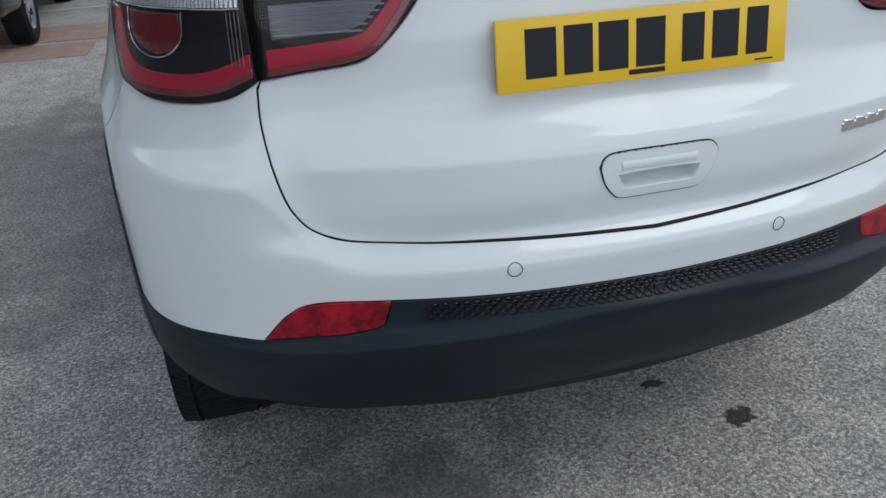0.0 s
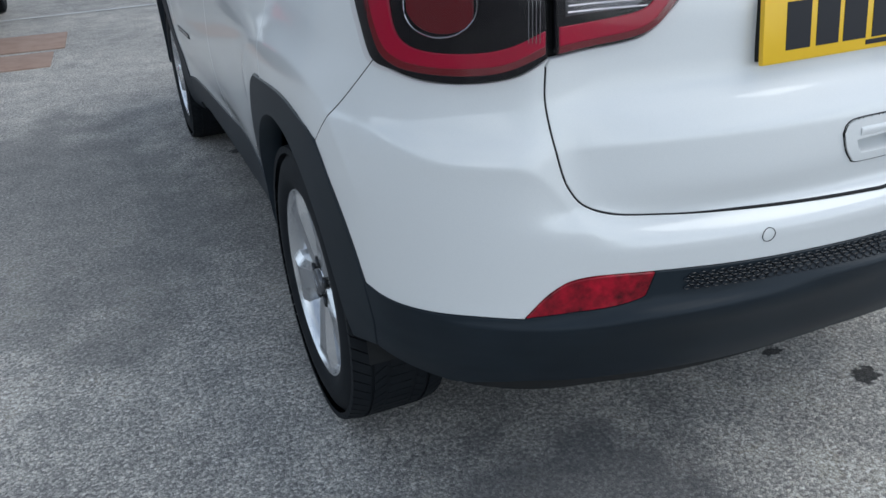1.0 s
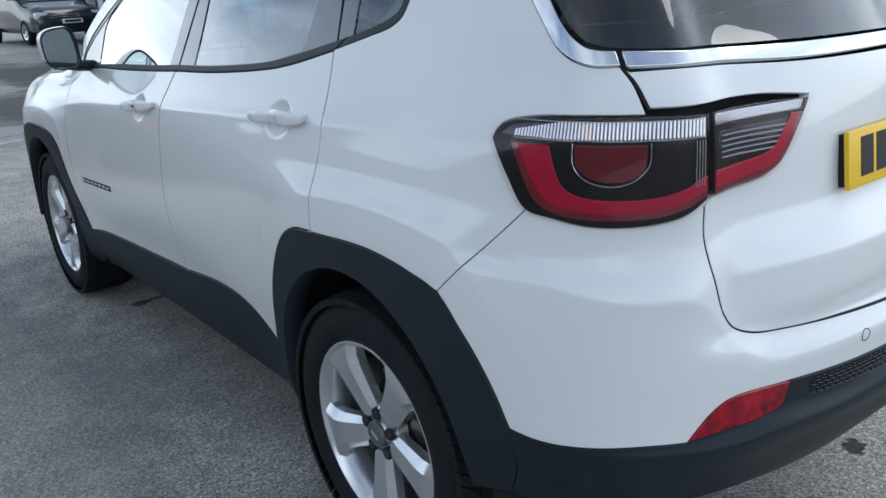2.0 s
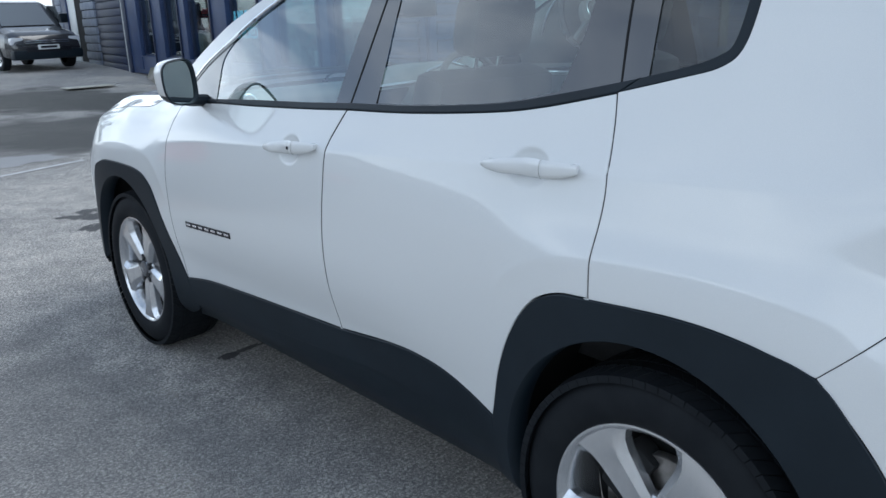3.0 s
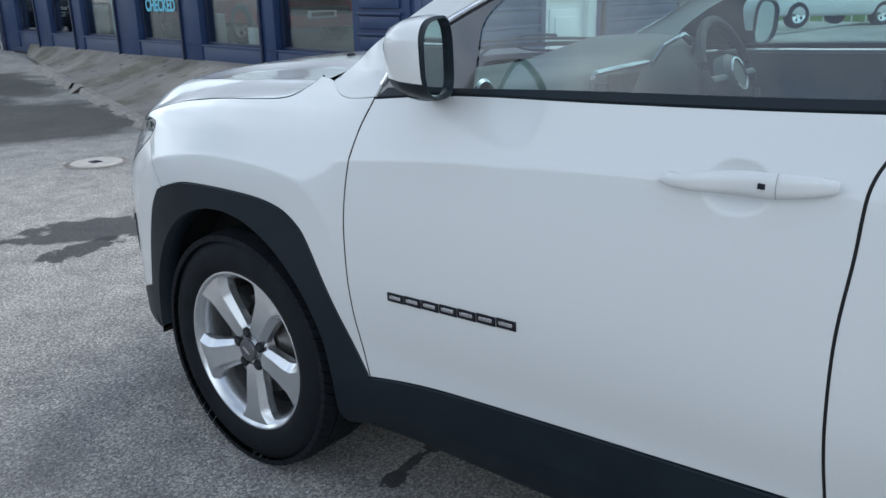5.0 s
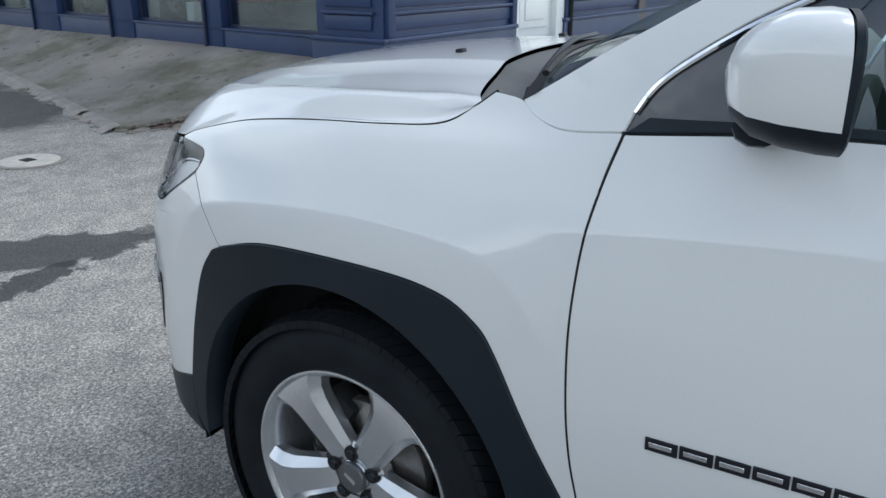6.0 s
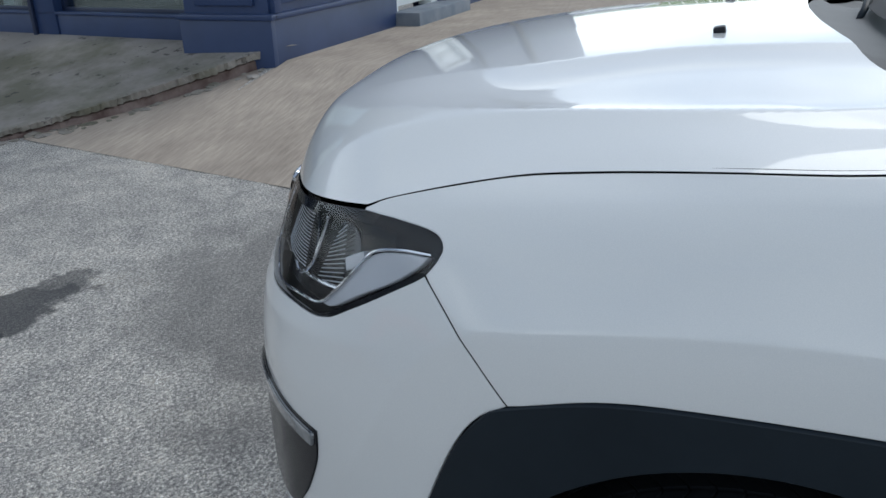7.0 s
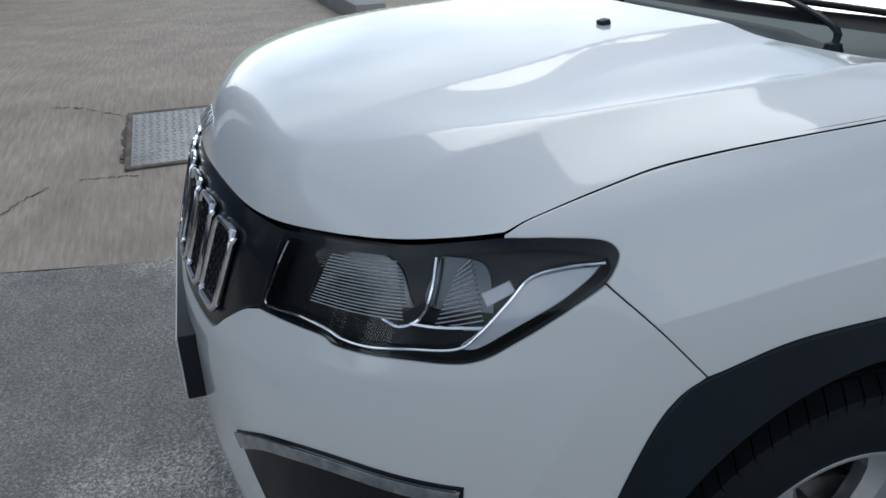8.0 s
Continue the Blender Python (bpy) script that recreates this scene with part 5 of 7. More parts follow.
DIRTY = mottled("dirty_concrete", (.225, .205, .185), (.315, .29, .262), 1.3, .88, .4, .004, 50)
_n, _l, _b = nodes(DIRTY)
_moss, _spk = noise_node(DIRTY, .9, 6, .65), noise_node(DIRTY, 6, 6, .7)
_c = mix_node(DIRTY, ramp_node(DIRTY, _moss.outputs["Fac"], [(.47, (0, 0, 0)), (.62, (.7, .7, .7))]).outputs["Color"], _b.inputs["Base Color"].links[0].from_socket, (.085, .085, .045))
_c = mix_node(DIRTY, ramp_node(DIRTY, _spk.outputs["Fac"], [(.60, (0, 0, 0)), (.645, (.85, .85, .85))]).outputs["Color"], _c, (.05, .045, .04))
_l.new(_c, _b.inputs["Base Color"])


def edge_x(y):
    return 1.70 + .208 * max(0.0, y - 3.75)


def ground_z(x, y):
    ramp = min(max((x - edge_x(min(y, 7.6))) * .178, 0), .33)
    if y > 6.2:
        ramp *= max(0, 1 - (y - 6.2) / 2.2)
    far = .34 * float(sstep(y, 11, 24))
    return max(ramp, far)


def grid(xs, ys, z):
    V = [(x, y, z(x, y)) for y in ys for x in xs]
    n = len(xs)
    F = [(j * n + i, j * n + i + 1, (j + 1) * n + i + 1, (j + 1) * n + i) for j in range(len(ys) - 1) for i in range(n - 1)]
    return V, F


xs = [-120, -60, -30, -15, -8, -4, -2, 0, 1, 1.4] + [1.5 + .15 * k for k in range(22)] + [5, 6, 8, 12, 20, 35, 60, 120]
yy = [-120, -60, -30, -15, -8, -4, -2, 0, 1, 2, 3] + [3.2 + .25 * k for k in range(24)] + [9.5, 10.5, 12, 14, 16, 18, 20, 22, 24, 28, 35, 60, 120]
V, F = grid(xs, yy, ground_z)
tagged(link_mesh("ground", V, F, TARMAC), "worn grey tarmac yard with damp patches, grit and painted shade by the car", "ground", kind="structure")
V, F = [], []
for y in np.linspace(-6, 7.35, 54):
    for x in (*np.linspace(0, 2.2, 20), 3.2, 5, 8, 12.5):
        X = min(edge_x(y) + x, 4.3 if y > 6.2 else 14)
        V.append((X, y, ground_z(X, y) + .006))
F = [(j * 24 + i, j * 24 + i + 1, (j + 1) * 24 + i + 1, (j + 1) * 24 + i) for j in range(53) for i in range(23)]
tagged(link_mesh("ramp", V, F, CONCRETE), "pale brushed concrete ramp rising to the building", "ramp", kind="structure")
# raised apron before the shop
E_ = np.array([(2.14, 7.65, .03), (2.98, 10.1, .03), (3.87, 13.1, .10), (5.3, 17.6, .2)])
W_ = np.array([(3.95, 6.22, .44), (4.45, 9.5, .45), (4.95, 13.0, .45), (5.45, 17.6, .45)])
V = []
for t in np.linspace(0, 1, 30):
    a = np.array([np.interp(t, [0, .25, .55, 1], E_[:, k]) for k in range(3)])
    w = np.array([np.interp(t, [0, .25, .55, 1], W_[:, k]) for k in range(3)])
    for u in np.linspace(0, 1.1, 14):
        p = a + (w - a) * u
        p[2] = a[2] + (w[2] - a[2]) * min(u, 1)**1.25
        V.append(tuple(p))
F = [(j * 14 + i, j * 14 + i + 1, (j + 1) * 14 + i + 1, (j + 1) * 14 + i) for j in range(29) for i in range(13)]
tagged(link_mesh("apron", V, F, DIRTY), "stained brown concrete apron in front of the shop windows", "apron", kind="structure")
KERB = mottled("kerb_stone", (.09, .055, .048), (.23, .18, .16), 7, .85, .5, .006, 40)
rk = random.Random(8)
slab, face = [], []
for i, t in enumerate(np.linspace(0, 1, 110)):
    p = E_[0] + (W_[0] - E_[0]) * t
    zt = E_[0][2] + (W_[0][2] - E_[0][2]) * t**1.25
    j1, j2, j3 = (rk.uniform(-.012, .012) for _ in range(3))
    chip_ = .035 * max(0, math.sin(23 * t) * math.sin(57 * t + 1) - .45)
    thick_ = min(.05, .02 + .05 * t)
    q = p + np.array((chip_, chip_ * 1.2, 0))
    slab += [(q[0] + .09, q[1] + .11, zt + .009), (q[0] + .012 + j1, q[1] + .014 + j2, zt + .010 + j3 * .3), (q[0] + j1 - .004, q[1] + j2, zt + .002 + j3 * .4), (q[0] + j1 * .6, q[1] + j3, zt - thick_ + j2 * .5), (q[0] + .05, q[1] + .06, zt - thick_ - .004)]
    face += [(p[0] + .045, p[1] + .055, zt - thick_ - .002), (p[0] + .022 + j2 * .4, p[1] + .026 + j1 * .4, zt - thick_ - .014 + j3 * .3), (p[0] + .014 + j3 * .5, p[1] + .016, (zt - thick_) * .5), (p[0] + .004 + j1 * .5, p[1] + .005 + j2 * .5, -.1)]
tagged(link_mesh("apron_edge", slab, [(5 * i + k, 5 * i + k + 1, 5 * i + k + 6, 5 * i + k + 5) for i in range(109) for k in range(4)], DIRTY, smooth=False), "chipped concrete lip along the edge of the apron", "edging", kind="structure")
tagged(link_mesh("kerb", face, [(4 * i + k, 4 * i + k + 1, 4 * i + k + 5, 4 * i + k + 4) for i in range(109) for k in range(3)], KERB, smooth=False), "broken reddish concrete kerb along the apron", "kerb", kind="structure")
# pale broken edging between apron and tarmac
EDGE = mottled("pale_edging", (.26, .235, .21), (.38, .35, .32), 9, .85, .5, .006, 50)
V, F = [], []
for i, t in enumerate(np.linspace(0, .8, 90)):
    a = np.array([np.interp(t, [0, .25, .55, 1], E_[:, k]) for k in range(3)])
    w = .13 + .05 * math.sin(37 * t) * math.sin(91 * t + 1) + rk.uniform(-.04, .05)
    V += [(a[0] + .05, a[1] + .01, a[2] + .012), (a[0] - .05, a[1] - .01, a[2] + .010 + rk.uniform(-.008, .004)), (a[0] - w, a[1] - .03 + rk.uniform(-.02, .02), ground_z(a[0] - w, a[1]) + .003)]
for i in range(89):
    k = i * 3
    if rk.random() > .06:
        F += [(k, k + 1, k + 4, k + 3), (k + 1, k + 2, k + 5, k + 4)]
tagged(link_mesh("edging", V, F, EDGE, smooth=False), "pale broken concrete edging beside the tarmac", "edging", kind="structure")


# ---- small parts of the car ----
def flip(v, sd):
    v = np.asarray(v, float)
    return v * (-1, 1, 1) if sd > 0 else v


def merge(bm, other):
    me = bpy.data.meshes.new("tmp")
    other.to_mesh(me)
    other.free()
    bm.from_mesh(me)
    bpy.data.meshes.remove(me)


def door_handle(y0, y1, z0, z1, door, sd, key):
    """A lens-shaped grip that stands off the door, y0 to y1 rearwards."""
    bm = bmesh.new()
    rings = []
    for k in range(23):
        t = k / 22
        y, z = y0 + (y1 - y0) * t, z0 + (z1 - z0) * t
        base = shell(*on_side([(y, z)])[0])
        w = math.sin(math.pi * min(1, max(0, .02 + .96 * t)))**.42
        h = (.0165 + .0065 * t) * w
        off = .006 + .026 * w**.8
        ring = []
        for a in range(12):
            an = 2 * math.pi * a / 12
            ring.append(bm.verts.new(flip((base[0] - off - .009 * w * math.cos(an), y, z + h * math.sin(an) * (1 if abs(math.cos(an)) < .9 else .9)), sd)))
        rings.append(ring)
    for a, b in zip(rings, rings[1:]):
        for k in range(12):
            bm.faces.new((a[k], a[(k + 1) % 12], b[(k + 1) % 12], b[k]))
    bm.faces.new(rings[0])
    bm.faces.new(rings[-1][::-1])
    grip = part("door_handle", bm, PAINT, door, smooth=60)
    y, z = y0 + (y1 - y0) * .70, z0 + (z1 - z0) * .70
    base = shell(*on_side([(y, z)])[0])
    loop = [flip((base[0] - .0315 - .0098 * math.cos(a), y, z + .0203 * math.sin(a)), sd) for a in np.linspace(-1.5, 1.5, 13)]
    part("joint_line", bm_tube(loop, .0005, 5), STEEL, grip)
    for t in (.06, .93):
        y, z = y0 + (y1 - y0) * t, z0 + (z1 - z0) * t
        base = shell(*on_side([(y, z)])[0])
        lo, hi = flip((base[0] - .016, y - .010, z - .007), sd), flip((base[0] + .008, y + .012, z + .009), sd)
        part("handle_foot", bm_box(np.minimum(lo, hi), np.maximum(lo, hi), .004), PAINT, grip)
    if key:
        y = y0 + (y1 - y0) * .62
        base = shell(*on_side([(y, z0 + (z1 - z0) * .62)])[0])
        lo, hi = flip((base[0] - .0428, y - .006, base[2] - .0045), sd), flip((base[0] - .03, y + .006, base[2] + .0045), sd)
        part("lock_button", bm_box(np.minimum(lo, hi), np.maximum(lo, hi), .0015), INK, grip)


def wing_mirror(sd):
    """White cap over a black lower shell, with a silvered glass facing rearwards."""
    stations = [(1.856, -.936, 1.202, .068, .077), (1.872, -.936, 1.203, .069, .078), (1.908, -.934, 1.203, .067, .075), (1.942, -.926, 1.201, .060, .066), (1.966, -.915, 1.199, .046, .049), (1.980, -.903, 1.196, .022, .026)]
    n = 32
    rings = []
    for y, cx, cz, rx, rz in stations:
        r = []
        for k in range(n):
            a = 2 * math.pi * k / n
            c, s = math.cos(a), math.sin(a)
            ex = 2.0 / 3.2
            r.append((cx + rx * math.copysign(abs(c)**ex, c) - .012 * s, y + .26 * rx * math.copysign(abs(c)**ex, c) * min(1, (1.96 - y) / .1 if y < 1.96 else 0), cz + rz * math.copysign(abs(s)**ex, s) + (.016 * c if s > 0 else -.004 * c) * abs(s)))
        rings.append(r)
    made = []
    for lower in (False, True):
        bm = bmesh.new()
        vs = [[bm.verts.new(flip(p, sd)) for p in r] for r in rings]
        for a, b in zip(vs, vs[1:]):
            for k in range(n):
                f = (a[k], a[(k + 1) % n], b[(k + 1) % n], b[k])
                zc = sum(v.co.z for v in f) / 4
                if (zc < 1.168) == lower:
                    bm.faces.new(f)
        if not lower:
            bm.faces.new(vs[-1])
        bmesh.ops.delete(bm, geom=[v for v in bm.verts if not v.link_faces], context="VERTS")
        made.append(bm)
    mirror = part("wing_mirror", made[1], PLASTIC, car, "side mirror with white cap")
    part("mirror_cap", made[0], PAINT, mirror, "white painted cap")
    # frame and glass
    y, cx, cz, rx, rz = stations[0]
    bm = bmesh.new()
    loops = []
    for sc, dy in ((1.0, 0), (1.0, -.008), (.945, -.010), (.90, .003)):
        loops.append([bm.verts.new(flip((cx + (p[0] - cx) * sc, y + dy + .26 * (p[0] - cx), cz + (p[2] - cz) * sc), sd)) for p in rings[0]])
    for a, b in zip(loops, loops[1:]):
        for k in range(n):
            bm.faces.new((a[k], a[(k + 1) % n], b[(k + 1) % n], b[k]))
    part("mirror_frame", bm, PLASTIC, mirror)
    bm = bmesh.new()
    bm.faces.new([bm.verts.new(flip((cx + (p[0] - cx) * .925, y + .001 + .26 * (p[0] - cx), cz + (p[2] - cz) * .925), sd)) for p in rings[0]])
    part("mirror_glass", bm, MIRROR, mirror)
    bm = bmesh.new()
    arm = [(-.80, 1.955, 1.125), (-.86, 1.95, 1.13), (-.90, 1.94, 1.14)]
    merge(bm, bm_tube([flip(p, sd) for p in arm], .022, 10, 1.4))
    part("mirror_arm", bm, PLASTIC, mirror)


front_doors = [o for o in car.children if o.name.startswith("front_door")]
rear_doors = [o for o in car.children if o.name.startswith("rear_door")]
for k, sd in enumerate((-1, 1)):
    door_handle(1.412, 1.137, 1.022, 1.044, front_doors[k], sd, True)
    door_handle(.470, .198, 1.074, 1.088, rear_doors[k], sd, False)
    wing_mirror(sd)
    # model badge as plain blocks
    for j in range(7):
        s = 2.040 - .3515 * (j + .5) / 7
        z = .6655 + .0165 * (j + .5) / 7
        q = .3515 / 7 / 2 - .0015
        bl = panel("badge_block", [(s + q, z - .0105), (s + q, z + .0105), (s - q, z + .0115), (s - q, z - .0095)], INK, front_doors[k], sd, gap=0, roll=.001, thick=.004, lift=.0035)
        panel("badge_inlay", [(s + q - .006, z - .0035), (s + q - .006, z + .0045), (s - q + .008, z + .0055), (s - q + .008, z - .0025)], CHROME, bl, sd, gap=0, roll=.0008, thick=.003, lift=.0042)
    # bright line over the windows
    line = catmull(on_side([(2.132, 1.125), (2.115, 1.155), (2.085, 1.185), (2.02, 1.232), (1.955, 1.270), (1.83, 1.331), (1.715, 1.391), (1.60, 1.443), (1.42, 1.503), (1.0, 1.532), (.4, 1.529), (-.08, 1.507)]), 8)
    part("bright_line", bm_tube(flip(shell(line[:, 0], line[:, 1], .001), sd), .0045, 6, .6), CHROME, car)
    # washer jets
    jz = float(bonnet_z(np.array([sd * .276]), np.array([2.751]))[0])
    part("washer_jet", bm_box((-.012, -.009, -.004), (.012, .010, .009), .004, Matrix.Translation((sd * .276, 2.751, jz)) @ Matrix.Rotation(radians(-10), 4, "X")), INK, car)
    # headlamp-side intake strip
    panel("intake_strip", outline(on_front([(-.505, .592), (-.6, .634), (-.714, .657), (-.822, .652)]), on_front([(-.822, .652), (-.822, .633)]), on_front([(-.822, .633), (-.714, .634), (-.6, .606), (-.515, .572)])), CHROME_DARK, car, sd, lift=.006, gap=.001)

gate = [o for o in car.children if o.name.startswith("tailgate")][0]
# boot handle: a rounded frame round a sunk pocket
rc = catmull(HANDLE + HANDLE[:1], 5)[:-1]
rc = rc if area2(rc) > 0 else rc[::-1]
outer = shrink(rc, -.006)
part("handle_groove", bm_tube(list(shell(outer[:, 0], outer[:, 1], .0004)) + [shell(*outer[0], .0004)], .0012, 6), RUBBER_SHADE, gate)
mouth = catmull([(-1.432, .818), (-1.436, .822), (-1.51, .824), (-1.582, .822), (-1.586, .818), (-1.578, .802), (-1.568, .796), (-1.51, .795), (-1.450, .796), (-1.440, .802), (-1.432, .818)], 5)[:-1]
mouth = mouth if area2(mouth) > 0 else mouth[::-1]
handle = ring_between([tuple(q) for q in shrink(outer, .0015)], [[tuple(q) for q in mouth]], "boot_handle", PAINT, gate, -1, lift=.0035, step=.012)
V, F = [], []
deep_ = mouth + np.array((0, .006)) * (mouth[:, 1:] > .81) + np.array((0, .010)) * (mouth[:, 1:] <= .81)
for ring, lift in ((mouth, .0035), (shrink(mouth, .0015), .001), (shrink(mouth, .002), -.004), (deep_, -.030)):
    V += list(shell(ring[:, 0], ring[:, 1], lift))
nm = len(mouth)
F = [(r * nm + i, r * nm + (i + 1) % nm, (r + 1) * nm + (i + 1) % nm, (r + 1) * nm + i) for r in range(3) for i in range(nm)] + [tuple(range(3 * nm, 4 * nm))]
link_mesh("pocket", V, F, PAINT, handle)
part("pull_lip", bm_tube(list(shell(np.linspace(-1.438, -1.580, 14), np.full(14, .834), .0015)), .009, 10, .45), PAINT, handle)
# sensors
for x in (-.262, .241):
    s, z = on_rear([(-abs(x), .688)])[0]
    s = s if x < 0 else 2 * S0 - s
    ring = [(s + .0125 * math.cos(a), z + .0125 * math.sin(a)) for a in np.linspace(0, 2 * math.pi, 24, endpoint=False)]
    part("sensor_groove", bm_tube(list(shell(np.array(ring)[:, 0], np.array(ring)[:, 1], .0003)) + [shell(*ring[0], .0003)], .0007, 5), RUBBER_SHADE, car)
    panel("parking_sensor", [(s + .0115 * math.cos(a), z + .0115 * math.sin(a)) for a in np.linspace(0, 2 * math.pi, 24, endpoint=False)], PAINT, car, gap=0, roll=.0008, lift=.0004, step=.006, thick=.004)
# honeycomb strip on the valance
bm = bmesh.new()
for r in range(4):
    for k in range(47):
        x = -.405 + .0172 * (k + .5 * (r % 2))
        z = .6125 + .0075 * r
        s, _ = on_rear([(-abs(x), z)])[0]
        s = s if x < 0 else 2 * S0 - s
        hexa = np.array([(s + .0085 * math.cos(a), z + .0036 * math.sin(a)) for a in np.linspace(0, 2 * math.pi, 7)])
        merge(bm, bm_tube(list(shell(hexa[:, 0], hexa[:, 1], .0045)), .0011, 4))
tagged(part("honeycomb_strip", bm, TRIM, car, smooth=60), "gloss black honeycomb strip", kind="stuff")
# rear model badge and plate writing as plain bars
for j in range(4):
    s = -1.905 - .034 * j
    panel("badge_block", [(s, .826), (s - .03, .824), (s - .03, .846), (s, .848)], CHROME, gate, gap=.001, roll=.001, lift=.004)
PLATE_M = Matrix.Translation((-.006, -.762, 1.018)) @ Matrix.Rotation(radians(90 - 7), 4, "X")
plate = part("rear_number_plate", bm_box((-.26, -.0555, 0), (.26, .0555, .010), .002, PLATE_M), YELLOW, gate, "yellow plate with plain dark bars")
for a, b_ in ((.09, .19), (.215, .31), (.33, .43), (.457, .557), (.617, .695), (.725, .82), (.85, .928)):
    part("character_bar", bm_box((-.26 + .52 * a, -.036, .0095), (-.26 + .52 * b_, .040, .0108), 0, PLATE_M), INK, plate)
part("dealer_bar", bm_box((-.035, -.0475, .0095), (.03, -.0395, .0108), 0, PLATE_M), INK, plate)
part("dealer_bar", bm_box((.2, -.0475, .0095), (.235, -.045, .0108), 0, PLATE_M), INK, plate)
part("plate_backing", bm_box((-.255, -.05, -.03), (.255, .05, .001), .0, PLATE_M), BLACK, plate)
# front plate on its holder
M = Matrix.Translation((0, 3.556, .585)) @ Matrix.Rotation(radians(90), 4, "X") @ Matrix.Rotation(math.pi, 4, "Y")
fp = part("plate_holder", bm_box((-.27, -.066, -.03), (.27, .066, .012), .004, M), INK, car)
part("front_number_plate", bm_box((-.26, -.0555, .011), (.26, .0555, .016), .002, M), material("plate_white", (.75, .76, .76), .35), fp, "white plate with plain dark bars")
for x in (-.222, -.150, -.078, -.006, .095, .167, .229):
    part("character_bar", bm_box((x - .024, -.036, .0155), (x + .024, .038, .0168), 0, M), INK, fp)
# grille slots
MESH = material("grille_mesh", (.015, .016, .018), .35)
grille = [o for o in car.children if o.name.startswith("grille_panel")][0]
for j in range(-3, 4):
    xc = .126 * j
    for lift, g, mt, nm in ((.010, .0, CHROME, "slot_ring"),):
        top, bot = .905 - .004 * abs(j), .748 + .004 * abs(j)
        tilt = .010 * j / 3
        pts = []
        w, h, r = .046, (top - bot) / 2, .016
        for a0, sx, sz in ((0, 1, 1), (90, -1, 1), (180, -1, -1), (270, 1, -1)):
            for a in range(0, 91, 30):
                an = radians(a0 + a)
                u, v = sx * (w - r) + r * math.cos(an), sz * (h - r) + r * math.sin(an)
                pts.append((xc + u + tilt * v / h, (top + bot) / 2 + v))
        conv = []
        for x, z in pts:
            s, z_ = on_front([(-abs(x), z)])[0]
            conv.append((s if x <= 0 else 2 * S1 - s, z_))
        ring = part("slot_ring", bm_tube(list(shell(np.array(conv)[:, 0], np.array(conv)[:, 1], .006)) + [shell(*conv[0], .006)], .0065, 8), CHROME, grille)
        panel("slot_mesh", conv, MESH, ring, gap=.004, roll=.001, lift=.001, step=.02)
        bm = bmesh.new()
        for r_ in range(9):
            z = bot + .02 + (top - bot - .04) * r_ / 8
            for c_ in range(4):
                x = xc + (-.027 + .018 * c_ + .009 * (r_ % 2))
                s, _ = on_front([(-abs(x), z)])[0]
                s = s if x <= 0 else 2 * S1 - s
                hx = np.array([(s + .0085 * math.cos(a), z + .0085 * math.sin(a)) for a in np.linspace(0, 2 * math.pi, 7)])
                merge(bm, bm_tube(list(shell(hx[:, 0], hx[:, 1], .003)), .0012, 4))
        part("honeycomb", bm, TRIM, ring, smooth=60)
# bonnet emblem as plain bright blocks
for j in range(4):
    x = -.052 + .035 * j
    y = 3.455
    z = float(bonnet_z(np.array([x]), np.array([y]))[0])
    part("emblem_block", bm_box((x - .013, -.018, -.002), (x + .013, .018, .006), .002, Matrix.Translation((0, y, z)) @ Matrix.Rotation(radians(-45), 4, "X")), CHROME, bonnet)
# wipers: an arm with its pivot and a flat blade, lying along the base of the windscreen
for arm, blade in (([(-.50, 2.445, 1.090), (-.48, 2.435, 1.128), (-.32, 2.455, 1.172), (-.14, 2.475, 1.176)], [(-.62, 2.362, 1.146), (-.45, 2.415, 1.156), (-.30, 2.450, 1.161), (-.10, 2.472, 1.164), (.06, 2.473, 1.164)]),
                   ([(.10, 2.525, 1.092), (.12, 2.505, 1.132), (.30, 2.480, 1.172), (.45, 2.435, 1.166)], [(.02, 2.473, 1.164), (.25, 2.457, 1.162), (.45, 2.415, 1.156), (.62, 2.362, 1.146)])):
    w = part("wiper_arm", bm_tube(catmull(arm, 6), .0055, 8, 1.3), PLASTIC, car)
    part("wiper_blade", bm_tube(catmull(blade, 6), .0055, 8, 1.2), RUBBER_SHADE, w)
    part("pivot_cap", bm_lathe([(.0, .014), (.013, .012), (.017, .0), (.017, -.02)], 16, Matrix.Translation(arm[0]) @ Matrix.Rotation(radians(-90), 4, "Y")), PLASTIC, w)

# ---- inside of the car ----
part("cabin_floor", bm_box((-.74, -.2, .33), (.74, 2.3, .40), .01), BLACK, car)
V, F = [], []
prof = [(2.50, 1.06), (2.40, 1.095), (2.25, 1.118), (2.10, 1.128), (2.02, 1.122), (1.985, 1.09), (1.97, 1.02), (1.98, .9), (2.06, .72), (2.1, .5)]
for y, z in prof:
    for x in np.linspace(-.73, .73, 31):
        hood_ = .055 * math.exp(-((x - .37) / .2)**4) * (1 if 1.98 < y < 2.3 else .4)
        V.append((x, y - .04 * math.exp(-((x - .37) / .25)**4), z + hood_))
F = [(j * 31 + i, j * 31 + i + 1, (j + 1) * 31 + i + 1, (j + 1) * 31 + i) for j in range(len(prof) - 1) for i in range(30)]
dash = link_mesh("dashboard", V, F, DASH, car)
SILVER = material("satin_silver", (.55, .56, .58), .25, .9)
part("screen_surround", bm_tube([(-.12, 1.965, .97), (-.12, 1.968, 1.085), (-.10, 1.97, 1.10), (.24, 1.955, 1.112), (.255, 1.95, 1.10), (.27, 1.95, .97)], .008, 8), SILVER, dash)
part("screen", bm_box((-.03, 1.958, .985), (.235, 1.972, 1.09), .006), TRIM, dash)
